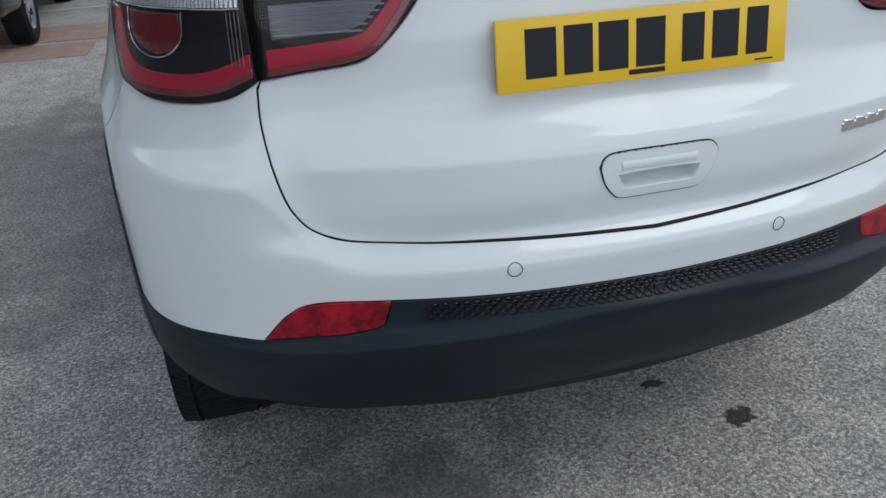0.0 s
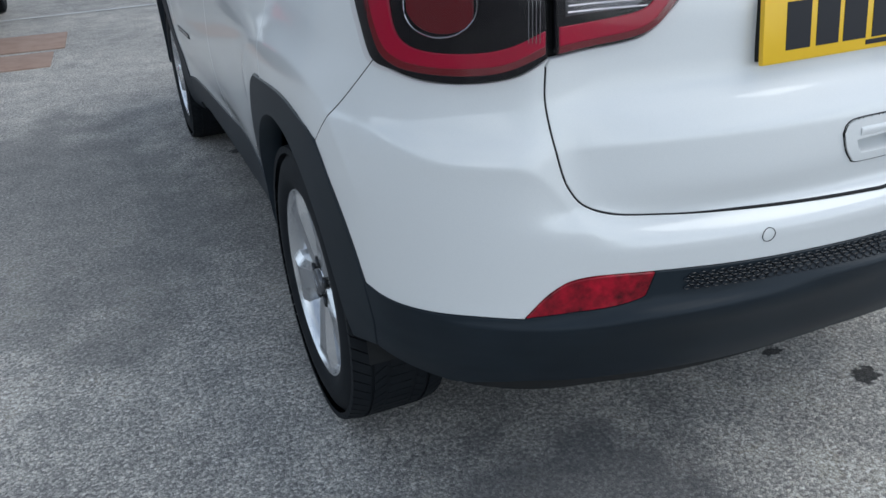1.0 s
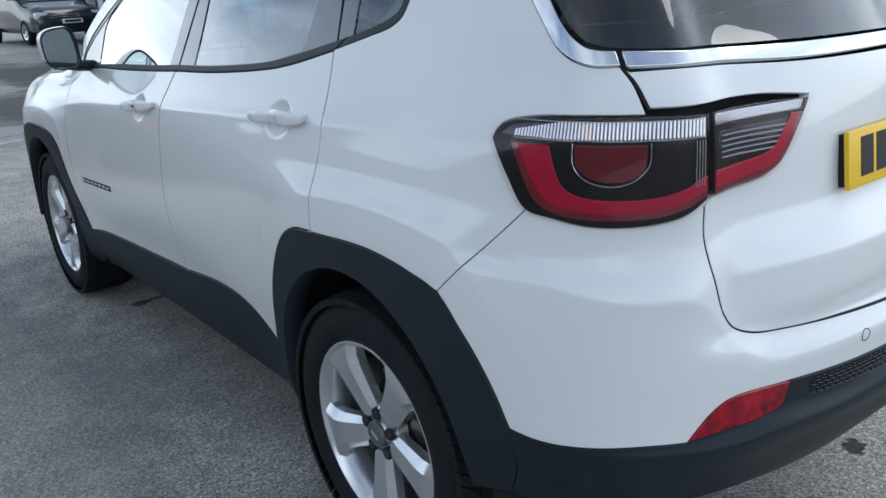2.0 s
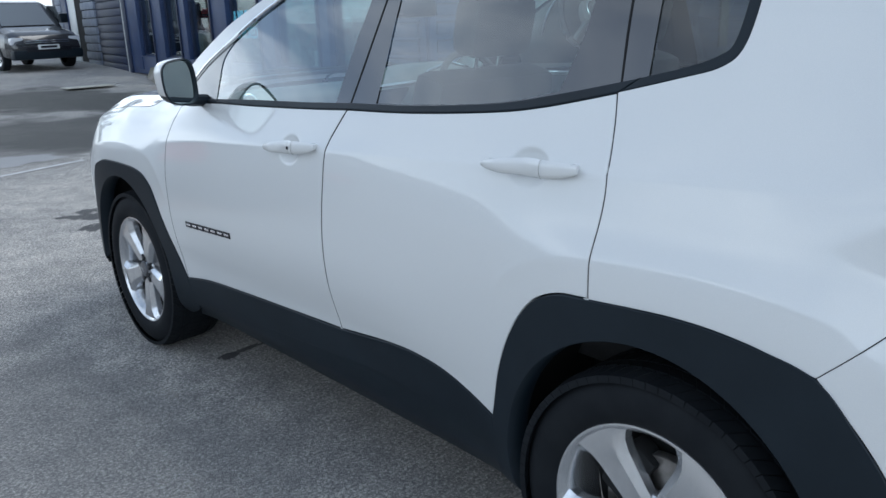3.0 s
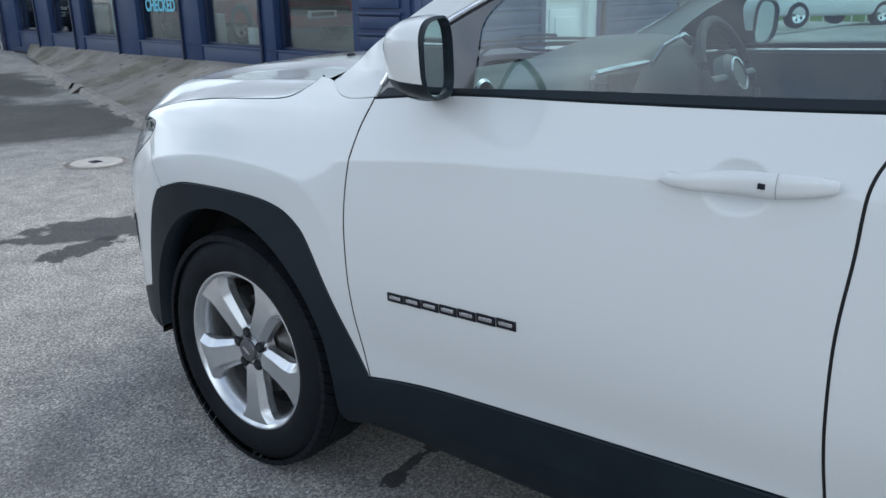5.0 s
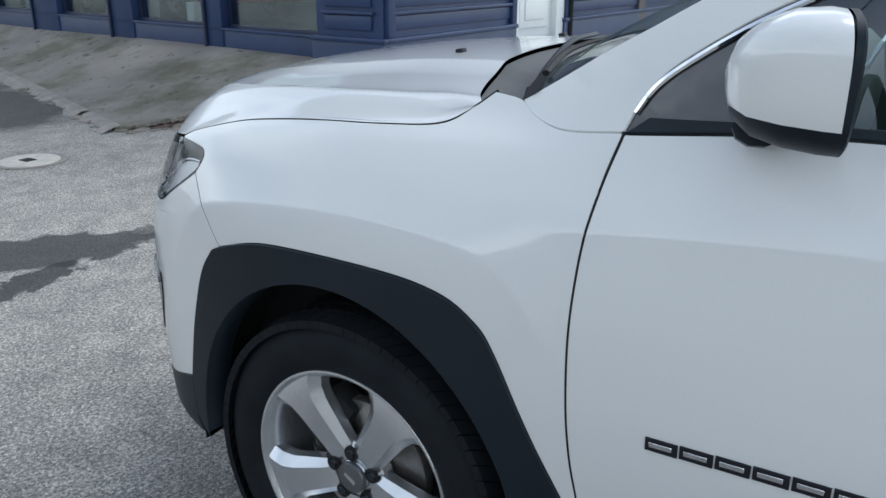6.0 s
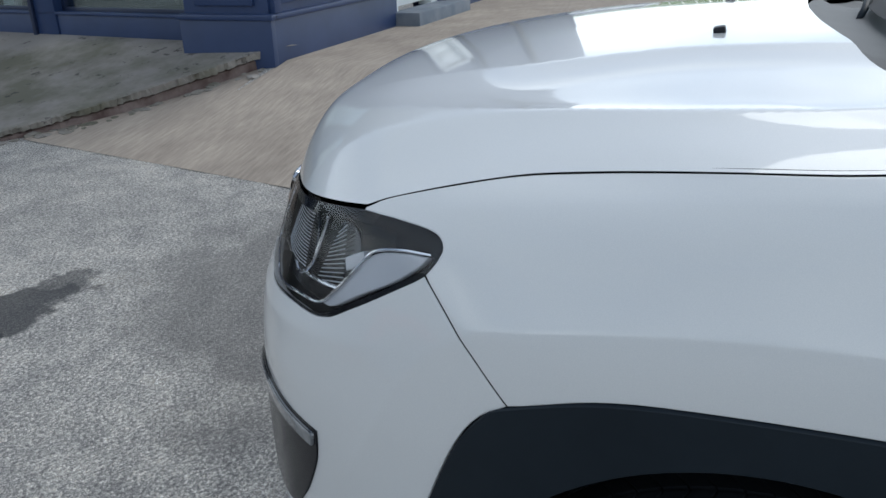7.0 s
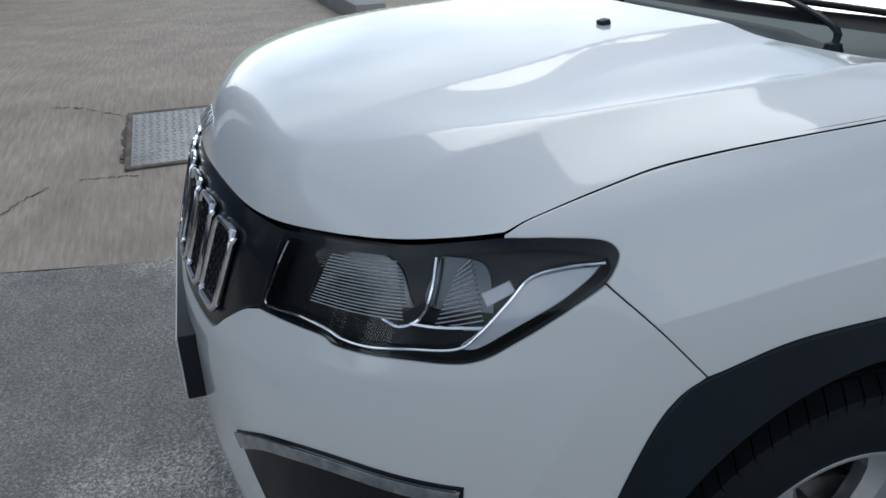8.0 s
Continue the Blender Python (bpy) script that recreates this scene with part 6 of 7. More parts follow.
for k in range(5):
    part("vent_slat", bm_box((-.105, 1.955, .985 + .02 * k), (-.045, 1.985, .990 + .02 * k), .002), INK, dash)
part("instrument_hood", bm_tube([(.20, 1.96, 1.08), (.25, 1.93, 1.155), (.37, 1.92, 1.185), (.49, 1.93, 1.155), (.54, 1.96, 1.08)], .007, 8), SILVER, dash)
part("side_vent", bm_lathe([(.035, -.006), (.042, .0), (.035, .006)], 24, Matrix.Translation((-.62, 1.975, 1.09)) @ Matrix.Rotation(radians(90), 4, "Z")), SILVER, dash)
part("side_vent", bm_lathe([(.0, .0), (.036, .0)], 24, Matrix.Translation((-.62, 1.978, 1.09)) @ Matrix.Rotation(radians(90), 4, "Z")), INK, dash)
SW = Matrix.Translation((.37, 1.76, 1.06)) @ Matrix.Rotation(radians(-24), 4, "X") @ Matrix.Rotation(radians(90), 4, "Z")
wheel_rim = bmesh.new()
circ = [SW @ Vector((0, .182 * math.cos(a), .182 * math.sin(a))) for a in np.linspace(0, 2 * math.pi, 41)]
merge(wheel_rim, bm_tube(circ, .015, 8))
steer = part("steering_wheel", wheel_rim, LEATHER, car)
part("steering_hub", bm_lathe([(.0, -.03), (.055, -.028), (.07, -.012), (.07, .02)], 24, SW), DASH, steer)
part("hub_ring", bm_tube([SW @ Vector((-.03, .05 * math.cos(a), .05 * math.sin(a))) for a in np.linspace(0, 2 * math.pi, 25)], .005, 6), SILVER, steer)
for a in (0, math.pi, 1.5 * math.pi):
    part("steering_spoke", bm_tube([SW @ Vector((-.005, r * math.cos(a), r * math.sin(a))) for r in (.05, .12, .175)], .014, 8), DASH, steer)


def seat(x, y, wide, rear=False):
    """Cushion, leaning backrest and headrest on two posts."""
    c = part("seat_cushion", bm_box((x - wide, y - .05, .55), (x + wide, y + .45, .70), .05), LEATHER, car)
    lean = Matrix.Translation((x, y, .66)) @ Matrix.Rotation(radians(14), 4, "X")
    bk = bmesh.new()
    box(bk, (-wide, -.11, 0), (wide, .03, .60), .05, lean)
    back = part("seat_back", bk, LEATHER, c)
    for hx in ((-.0,) if not rear else (-.38, .38)):
        part("headrest", bm_box((hx - .13, -.09, .64), (hx + .13, .02, .82), .045, lean), LEATHER, c)
        for px in (-.05, .05):
            part("headrest_post", bm_tube([lean @ Vector((hx + px, -.03, .57)), lean @ Vector((hx + px, -.03, .68))], .007, 8), SILVER, c)


seat(-.36, 1.13, .25)
seat(.37, 1.13, .25)
seat(0, .22, .64, True)
part("parcel_shelf", bm_box((-.60, -.52, 1.05), (.60, .02, 1.08), .01), BLACK, car)
part("rear_view_mirror", bm_box((-.11, 1.70, 1.385), (.11, 1.735, 1.45), .015), INK, car)
V, F = [], []
hy = np.linspace(1.34, -.35, 18)
for y in hy:
    e = shell(*on_side([(y, 1.535)])[0])
    for u in np.linspace(-1, 1, 13):
        V.append(((abs(e[0]) - .03) * u, y, 1.53 + .045 * (1 - u * u)))
F = [(j * 13 + i, j * 13 + i + 1, (j + 1) * 13 + i + 1, (j + 1) * 13 + i) for j in range(17) for i in range(12)]
link_mesh("headliner", V, F, material("headliner_cloth", (.42, .42, .40), .9), car)
for sd in (-1, 1):
    sheet("door_card", outline(on_side([(.44, .40), (2.1, .40)]), on_side([(2.05, 1.10), (1.0, 1.13), (.44, 1.16)])), DASH, car, sd, .06, -.075)


# ---- shop ----
BLUE = mottled("blue_paint", (.016, .034, .095), (.024, .046, .122), 3, .42, .15, .001, 80)
BLUE_D = mottled("dark_blue_paint", (.008, .016, .045), (.013, .023, .060), 3, .45, .15, .001, 80)
SHOP_GLASS = pane_material("shop_glass", (.80, .87, .88), .55)
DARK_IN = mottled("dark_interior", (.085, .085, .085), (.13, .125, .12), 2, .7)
GREY_POST = mottled("weathered_white_paint", (.42, .43, .43), (.55, .56, .56), 4, .6, .2, .002, 60)
UPVC = mottled("white_upvc", (.70, .74, .74), (.76, .79, .79), 3, .35)
STONE = mottled("step_concrete", (.12, .15, .19), (.20, .22, .25), 4, .8, .3, .003, 50)
shop = tagged(new("shop_building"), "dark blue painted shop with large windows and panelled walls", "building")


def shop_part(name, bm, mat, parent=None, label=""):
    return part(name, bm, mat, parent or shop, label)


P0, P1 = Vector((4.22, 6.85, 0)), Vector((5.55, 18.2, 0))
ux = (P1 - P0).normalized()
MW = Matrix(((ux.x, -ux.y, 0, P0.x), (ux.y, ux.x, 0, P0.y), (0, 0, 1, .44), (0, 0, 0, 1)))   # x along the glazed wall, y into the yard
LEN = 12.25
shop_part("base_rail", bm_box((0, -.12, -.2), (LEN, .05, .20), .01, MW), BLUE)
shop_part("base_ledge", bm_box((.3, -.10, .19), (LEN, .070, .215), .006, MW), BLUE)
shop_part("fascia", bm_box((0, -.15, 2.75), (LEN, .10, 5.2), .01, MW), BLUE_D)
posts = ((.0, .12), (1.93, .34), (3.78, .56), (5.75, .78), (7.95, .42), (9.5, .70), (11.35, .90))
for x, w in posts:
    p = shop_part("pillar", bm_box((x, -.16, -.1), (x + w, .07, 2.8), .012, MW), BLUE)
    if w > .2:
        shop_part("pillar_edge", bm_box((x + w - .07, .06, -.1), (x + w - .02, .10, 2.8), .008, MW), BLUE_D, p)
for (a, w), (b_, _) in zip(posts, posts[1:]):
    x0, x1 = a + w, b_
    win = shop_part("shop_window", bm_box((x0, -.055, .21), (x1, -.045, 2.75), 0, MW), SHOP_GLASS)
    win.visible_shadow = False
    for lo, hi in (((x0, -.07, .20), (x0 + .05, -.02, 2.75)), ((x1 - .05, -.07, .20), (x1, -.02, 2.75)), ((x0, -.07, .20), (x1, -.02, .25))):
        shop_part("window_frame", bm_box(lo, hi, .006, MW), BLUE_D, win)
# painted words on the glass
def words(text, size, m, mat, parent):
    cu = bpy.data.curves.new("letters", "FONT")
    cu.body, cu.size, cu.extrude, cu.align_x, cu.offset = text, size, .002, "LEFT", size * .028
    tmp = new("letters", cu)
    me = bpy.data.meshes.new_from_object(tmp)
    bpy.data.objects.remove(tmp)
    me.name = "letters"
    me.materials.append(mat)
    me.transform(m)
    ob = new("letters", me)
    ob.parent = parent
    return ob


CYAN = material("light_blue_lettering", (.16, .52, .68), .5)
ML = MW @ Matrix.Translation((5.66, -.038, .645)) @ Matrix.Rotation(math.pi, 4, "Z") @ Matrix.Rotation(radians(90), 4, "X")
words("& MILEAGE", .25, ML @ Matrix.Translation((.0, .275, 0)) @ Matrix.Diagonal((.84, 1.0, 1, 1)), CYAN, shop)
words("CHECKED", .25, ML @ Matrix.Translation((.05, .0, 0)) @ Matrix.Diagonal((.84, 1.0, 1, 1)), CYAN, shop)
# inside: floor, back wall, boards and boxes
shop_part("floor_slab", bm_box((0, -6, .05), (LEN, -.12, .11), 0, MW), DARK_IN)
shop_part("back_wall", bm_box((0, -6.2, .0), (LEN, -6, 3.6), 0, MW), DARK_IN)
# out of view: roof split by a glazed gap, added to brighten the showroom
roof = shop_part("roof", bm_box((-.3, -6.2, 3.6), (LEN, -4.6, 3.8), .02, MW), BLUE_D)
shop_part("roof_edge", bm_box((-.3, -1.2, 3.6), (LEN, .1, 3.8), .02, MW), BLUE_D, roof)
unseen_skylight = shop_part("unseen_skylight", bm_box((-.2, -4.6, 3.70), (LEN, -1.2, 3.71), 0, MW), SHOP_GLASS, roof)
unseen_skylight.visible_shadow = False
shop_part("end_wall", bm_box((LEN, -6.2, -.3), (LEN + .2, .1, 3.6), .01, MW), BLUE_D)
for x, y, w, d, h, col, nm, lb in ((.35, -.35, .60, .05, .95, (.50, .53, .56), "display_board", "grey display board behind the shop window"), (5.0, -.6, .5, .3, .75, (.45, .34, .20), "cardboard_box", "brown cardboard box behind the shop window"),
                                   (4.6, -.45, 1.0, .12, .5, (.60, .62, .63), "leaflet_stand", "white leaflet stand behind the shop window"), (7.0, -.6, .45, .4, .75, (.42, .30, .18), "cardboard_box", "tall brown cardboard box behind the shop window"),
                                   (7.6, -.5, .35, .2, .7, (.35, .55, .58), "plastic_crate", "pale turquoise plastic crate inside the shop"), (8.7, -.5, .6, .2, .6, (.38, .40, .38), "leaflet_stand", "grey leaflet stand behind the shop window"),
                                   (2.45, -.3, .16, .1, .34, (.7, .7, .7), "price_card", "small white price card on the window floor"), (3.0, -.3, .16, .1, .34, (.7, .7, .7), "price_card", "small white price card on the window floor")):
    m_ = MW @ Matrix.Translation((x, y, .105))
    tagged(part(nm, bm_box((-w / 2, -d / 2, 0), (w / 2, d / 2, h), .01, m_), mottled(nm + "_paint", col, tuple(q * .8 for q in col), 3, .6)), lb, nm.replace("_", " "))
# far end: a studded post, dark boarding, stone quoins, a doorway with a white panel
shop_part("wall_far", bm_box((LEN, -.3, -.4), (LEN + 9, .0, 3.6), 0, MW), BLUE_D)
stud = shop_part("studded_post", bm_box((LEN, -.02, -.3), (LEN + .45, .06, 3.3), .01, MW), GREY_POST)
for k in range(15):
    shop_part("stud_hole", bm_box((LEN + .12, .05, -.05 + .21 * k), (LEN + .33, .07, .07 + .21 * k), .005, MW), BLUE_D, stud)
for k in range(17):
    shop_part("cladding_board", bm_box((LEN + .45, -.01, -.2 + .19 * k), (LEN + 2.95, .07, -.025 + .19 * k), .014, MW), BLUE_D)
QUOIN = mottled("painted_quoin", (.16, .19, .25), (.24, .27, .33), 4, .6, .3, .003, 60)
for k in range(16):
    o = .12 * (k % 2)
    shop_part("quoin", bm_box((LEN + 2.97, -.02, -.2 + .22 * k), (LEN + 4.4 + o, .12, .0 + .22 * k), .022, MW), QUOIN)
shop_part("doorway", bm_box((LEN + 4.6, -.2, -.2), (LEN + 5.6, .03, 2.6), .0, MW), BLACK)
shop_part("door_panel", bm_box((LEN + 5.6, -.1, -.2), (LEN + 6.5, .05, 2.6), .01, MW), UPVC)
shop_part("blue_post", bm_box((LEN + 6.5, -.1, -.2), (LEN + 7.2, .10, 3.3), .01, MW), BLUE)
for k in range(16):
    shop_part("quoin", bm_box((LEN + 7.2, -.02, -.2 + .22 * k), (LEN + 8.0 + .12 * (k % 2), .12, .0 + .22 * k), .022, MW), QUOIN)

# panelled wall towards the ramp
WY = 6.2
def panelled(x0, x1):
    """Wall with a plinth and rows of sunk panels."""
    w = shop_part("side_wall", bm_box((x0, WY, -.1), (x1, WY + .3, 5.2), .0), BLUE)
    shop_part("plinth", bm_box((x0 - .03, WY - .05, -.1), (x1, WY + .02, .66), .012), BLUE, w)
    shop_part("plinth_cap", bm_box((x0 - .05, WY - .075, .655), (x1, WY + .02, .70), .012), BLUE, w)
    for k in range(9):
        z = .76 + .20 * k
        shop_part("board", bm_box((x0 + .14, WY - .018, z), (x1 - .10, WY + .01, z + .125), .010), BLUE, w)
        shop_part("groove_bead", bm_box((x0 + .10, WY - .045, z + .135), (x1 - .06, WY + .01, z + .165), .008), BLUE, w)
    for xa in (x0, x1 - .10):
        shop_part("stile", bm_box((xa, WY - .05, .70), (xa + .10, WY + .01, 2.7), .008), BLUE, w)


panelled(3.95, 6.33)
panelled(7.62, 14.4)
shop_part("wall_over_door", bm_box((6.33, WY, 2.55), (7.62, WY + .3, 5.2), 0), BLUE)
# corner return
ret = shop_part("corner_pier", bm_box((3.93, WY, -.1), (4.35, 6.98, 5.2), .0), BLUE)
for k in range(9):
    z = .76 + .20 * k
    shop_part("board", bm_box((3.905, WY + .12, z), (3.94, 6.86, z + .125), .010), BLUE, ret)
    shop_part("groove_bead", bm_box((3.885, WY + .09, z + .135), (3.94, 6.89, z + .165), .008), BLUE, ret)
shop_part("plinth", bm_box((3.87, WY - .05, -.1), (3.94, 7.0, .66), .012), BLUE, ret)
shop_part("plinth_cap", bm_box((3.85, WY - .075, .655), (3.94, 7.02, .70), .012), BLUE, ret)
# door
door = shop_part("door", bm_box((6.42, WY + .06, .5), (7.40, WY + .12, 2.5), .006), UPVC, None, "white panelled plastic door")
for lo, hi in (((6.33, WY - .02, .45), (6.43, WY + .14, 2.55)), ((7.40, WY - .02, .45), (7.62, WY + .14, 2.55)), ((6.33, WY - .02, 2.45), (7.62, WY + .14, 2.55))):
    shop_part("door_frame", bm_box(lo, hi, .008), UPVC, door)
for z0, z1 in ((.62, 1.08), (1.18, 1.75), (1.85, 2.38)):
    shop_part("door_panel", bm_box((6.56, WY + .035, z0), (7.26, WY + .075, z1), .012), UPVC, door)
    shop_part("door_panel", bm_box((6.66, WY + .015, z0 + .09), (7.16, WY + .06, z1 - .09), .012), UPVC, door)
tagged(part("doorstep", bm_box((6.28, WY - .32, .2), (7.95, WY + .02, .47), .02), STONE), "worn blue-grey concrete doorstep below the white door", "doorstep")
tagged(part("downpipe", bm_tube([(7.72, WY - .06, .3), (7.72, WY - .06, 3.4)], .035, 10), BLACK), "black drainpipe beside the white door", "drainpipe")


# ---- parked vehicles ----
CAR_BLACK = material("dark_grey_paint", (.022, .024, .028), .25, Coat_Weight=1.0)
CAR_WHITE = material("plain_white_paint", (.72, .74, .75), .3, Coat_Weight=1.0)
CAR_RED = material("red_paint", (.28, .010, .018), .25, Coat_Weight=1.0)
VGLASS = material("dark_window", (.10, .115, .125), .08, Coat_Weight=1.0)


def vehicle(name, m, paint, label, category, L=4.3, Wd=1.8, H=1.5, van=False):
    """A parked vehicle: lofted body, glass, lamps, bumper, wheels. Its nose points along +y of m."""
    v = tagged(new(name), label, category)
    v.matrix_world = m
    hl = L / 2
    if van:
        prof = [(-hl, .55, 1.66), (-hl + .1, .32, 1.73), (.1, .28, 1.73), (.50, .28, 1.66), (1.28, .28, 1.04), (hl - .35, .28, .94), (hl - .08, .32, .84), (hl, .40, .66)]
    else:
        prof = [(-hl, .55, .85), (-hl + .15, .32, .98), (-hl + .5, .28, 1.0), (.8, .28, 1.0), (1.3, .28, .93), (hl - .25, .28, .80), (hl - .05, .32, .68), (hl, .40, .55)]
    bm = bmesh.new()
    rings = []
    for y, z0, z1 in prof:
        ring = []
        for x, t in ((-.46, 0), (-.5, .10), (-.5, .45), (-.49, .75), (-.46 if not van else -.47, .92), (-.36, 1), (.36, 1), (.46 if not van else .47, .92), (.49, .75), (.5, .45), (.5, .10), (.46, 0)):
            k = 1 - .10 * (max(0, abs(y) - hl + .4) / .4)
            ring.append(bm.verts.new((x * Wd * k, y, z0 + (z1 - z0) * t)))
        rings.append(ring)
    for a, b_ in zip(rings, rings[1:]):
        for k in range(12):
            bm.faces.new((a[k], a[(k + 1) % 12], b_[(k + 1) % 12], b_[k]))
    bm.faces.new(rings[0])
    bm.faces.new(rings[-1][::-1])
    bmesh.ops.bevel(bm, geom=[e for e in bm.edges], offset=.02, segments=1, affect="EDGES")
    part("body", bm, paint, v, smooth=60)
    if van:
        gl = bmesh.new()
        gl.faces.new([gl.verts.new(p) for p in ((-.66, 1.25, 1.085), (.66, 1.25, 1.085), (.58, .57, 1.625), (-.58, .57, 1.625))])
        part("windscreen", gl, VGLASS, v)
        for sx in (-1, 1):
            gl = bmesh.new()
            gl.faces.new([gl.verts.new((sx * x, y, z)) for x, y, z in ((.905, .2, 1.12), (.905, 1.12, 1.12), (.87, .95, 1.55), (.87, .2, 1.58))])
            part("side_window", gl, VGLASS, v)
            part("wing_mirror", bm_box((sx * 1.0 - .1, .98, 1.12), (sx * 1.0 + .1, 1.1, 1.36), .03), PLASTIC, v)
    else:
        bm = bmesh.new()
        lo = [(-.44 * Wd, -hl + .35, .98), (.44 * Wd, -hl + .35, .98), (.44 * Wd, 1.05, .95), (-.44 * Wd, 1.05, .95)]
        hi = [(-.34 * Wd, -hl + .75, H), (.34 * Wd, -hl + .75, H), (.34 * Wd, .25, H), (-.34 * Wd, .25, H)]
        a, b_ = [bm.verts.new(p) for p in lo], [bm.verts.new(p) for p in hi]
        for k in range(4):
            bm.faces.new((a[k], a[(k + 1) % 4], b_[(k + 1) % 4], b_[k]))
        bmesh.ops.bevel(bm, geom=list(bm.edges), offset=.04, segments=2, affect="EDGES")
        part("cabin_glass", bm, VGLASS, v)
        part("roof", bm_box((-.35 * Wd, -hl + .7, H - .03), (.35 * Wd, .3, H + .02), .03), paint, v)
        for sx in (-1, 1):
            for y0, y1, y2, y3 in ((1.07, .27, .20, .98), (-.25, -.22, -.30, -.33), (-hl + .33, -hl + .73, -hl + .85, -hl + .47)):
                bm = bmesh.new()
                pts = [(sx * .447 * Wd, y0, .97), (sx * .347 * Wd, y1, H), (sx * .347 * Wd, y2, H), (sx * .447 * Wd, y3, .97)]
                bm.faces.new([bm.verts.new(p) for p in pts])
                part("pillar", bm, paint, v)
            part("wing_mirror", bm_box((sx * .53 * Wd - .08, .78, .98), (sx * .53 * Wd + .08, .88, 1.12), .03), paint, v)
    f = hl + .005
    part("bumper", bm_box((-.47 * Wd, hl - .25, .26), (.47 * Wd, hl + .05, .50), .05), PLASTIC if van else paint, v)
    part("grille", bm_box((-.30 * Wd, hl - .1, .44), (.30 * Wd, hl + .055, .56), .02), INK, v)
    part("number_plate", bm_box((-.26, hl + .04, .50 if van else .40), (.26, hl + .068, .61 if van else .51), .004), CAR_WHITE, v)
    part("plate_bar", bm_box((-.2, hl + .06, .53 if van else .43), (.2, hl + .074, .585 if van else .485)), INK, v)
    part("bright_bar", bm_box((-.30 * Wd, hl - .06, .655), (.30 * Wd, hl + .03, .675), .006), CHROME, v)
    part("bright_bar", bm_box((-.30 * Wd, hl - .08, .70), (.30 * Wd, hl + .015, .72), .006), CHROME, v)
    for sx in (-1, 1):
        x0, x1 = sorted((sx * .30 * Wd, sx * .47 * Wd))
        part("head_lamp", bm_box((x0, hl - .22, .62), (x1, hl - .03, .80), .05), WHITE_LENS, v)
        part("tail_lamp", bm_box((x0, -hl - .02, .72), (x1, -hl + .12, .90), .03), RED_LENS, v)
        for y in (-.30 * L, .31 * L):
            tm = Matrix.Translation((sx * (.5 * Wd - .10), y, .32)) @ (Matrix.Identity(4) if sx < 0 else Matrix.Rotation(math.pi, 4, "Z"))
            wh = part("wheel", bm_lathe([(.20, -.1), (.28, -.11), (.315, -.09), (.32, -.05), (.32, .08), (.2, .1)], 28, tm), TYRE, v)
            part("rim", bm_lathe([(.0, -.085), (.05, -.09), (.07, -.075), (.17, -.085), (.20, -.10)], 28, tm), ALLOY, wh)
            for k in range(5):
                an = 2 * math.pi * k / 5
                part("spoke_gap", bm_lathe([(.0, -.088), (.035, -.088)], 10, tm @ Matrix.Translation((0, .12 * math.cos(an), .12 * math.sin(an)))), BLACK, wh)
    return v


def at(x, y, z, turn):
    return Matrix.Translation((x, y, z)) @ Matrix.Rotation(radians(turn), 4, "Z")


# a people carrier, built with the van profile
vehicle("van", at(4.1, 23.3, .34, 186), CAR_BLACK, "dark grey people carrier parked facing the yard", "van", 4.4, 1.81, 1.60, True)
vehicle("parked_car", at(21.0, 7.0, .30, 55), CAR_WHITE, "white hatchback parked by the green fence", "car", 4.2)
for x, y, turn, paint, lb in ((5.5, -1.75, 90, CAR_RED, "dark red hatchback standing close behind the shop windows"), (11.6, -2.4, 84, CAR_RED, "red hatchback standing at the far end of the showroom")):
    vehicle("showroom_car", MW @ at(x, y, .115, turn), paint, lb, "car", 4.0)
vehicle("parked_car", at(-2.97, 7.05, 0, 0), CAR_BLACK, "dark car parked on the yard ahead of the white one", "car", 4.2)

# ---- yard details ----
GREEN = mottled("green_fence_paint", (.20, .30, .07), (.26, .38, .10), 3, .6)
fence = tagged(new("fence"), "bright green vertical board fence at the far side", "fence")
for k in range(46):
    part("fence_board", bm_box((26.5, -6 + .42 * k, .2), (26.55, -5.62 + .42 * k, 2.3), .01), GREEN, fence)
part("fence_rail", bm_box((26.55, -6, .6), (26.62, 13.3, .7)), GREEN, fence)
WHITE_LINE = mottled("worn_white_line", (.45, .45, .45), (.62, .62, .61), 8, .7)
for name, pts, w, lb in (("painted_line", [(-3.2, 7.52), (-2.1, 7.64), (-.5, 7.78), (.68, 8.14)], .075, "worn white painted line on the tarmac"), ("painted_line", [(-1.75, 9.2), (-1.05, 9.25), (-.6, 9.55)], .28, "broad faded white marking on the tarmac")):
    c_ = catmull([(*p, 0) for p in pts], 8)
    V, F = [], []
    for i, p in enumerate(c_):
        d = c_[min(i + 1, len(c_) - 1)] - c_[max(i - 1, 0)]
        q = np.array((-d[1], d[0])) / np.hypot(d[0], d[1]) * w / 2
        for sg in (1, -1):
            X, Y = p[0] + sg * q[0], p[1] + sg * q[1]
            V.append((X, Y, ground_z(X, Y) + .005))
    F = [(2 * i, 2 * i + 1, 2 * i + 3, 2 * i + 2) for i in range(len(c_) - 1)]
    tagged(link_mesh(name, V, F, WHITE_LINE), lb, "marking", kind="structure")
PALE = mottled("pale_cover", (.46, .43, .39), (.60, .57, .52), 12, .7, .3, .003, 60)
cover = tagged(part("round_cover", bm_lathe([(.0, .012), (.20, .012), (.205, .006), (.205, -.02)], 36, Matrix.Translation((1.12, 7.22, 0)) @ Matrix.Rotation(radians(-90), 4, "Y")), PALE), "pale round drain cover set in the tarmac", "drain cover")
part("cover_key", bm_box((1.07, 7.17, .010), (1.15, 7.27, .016), .002), INK, cover)
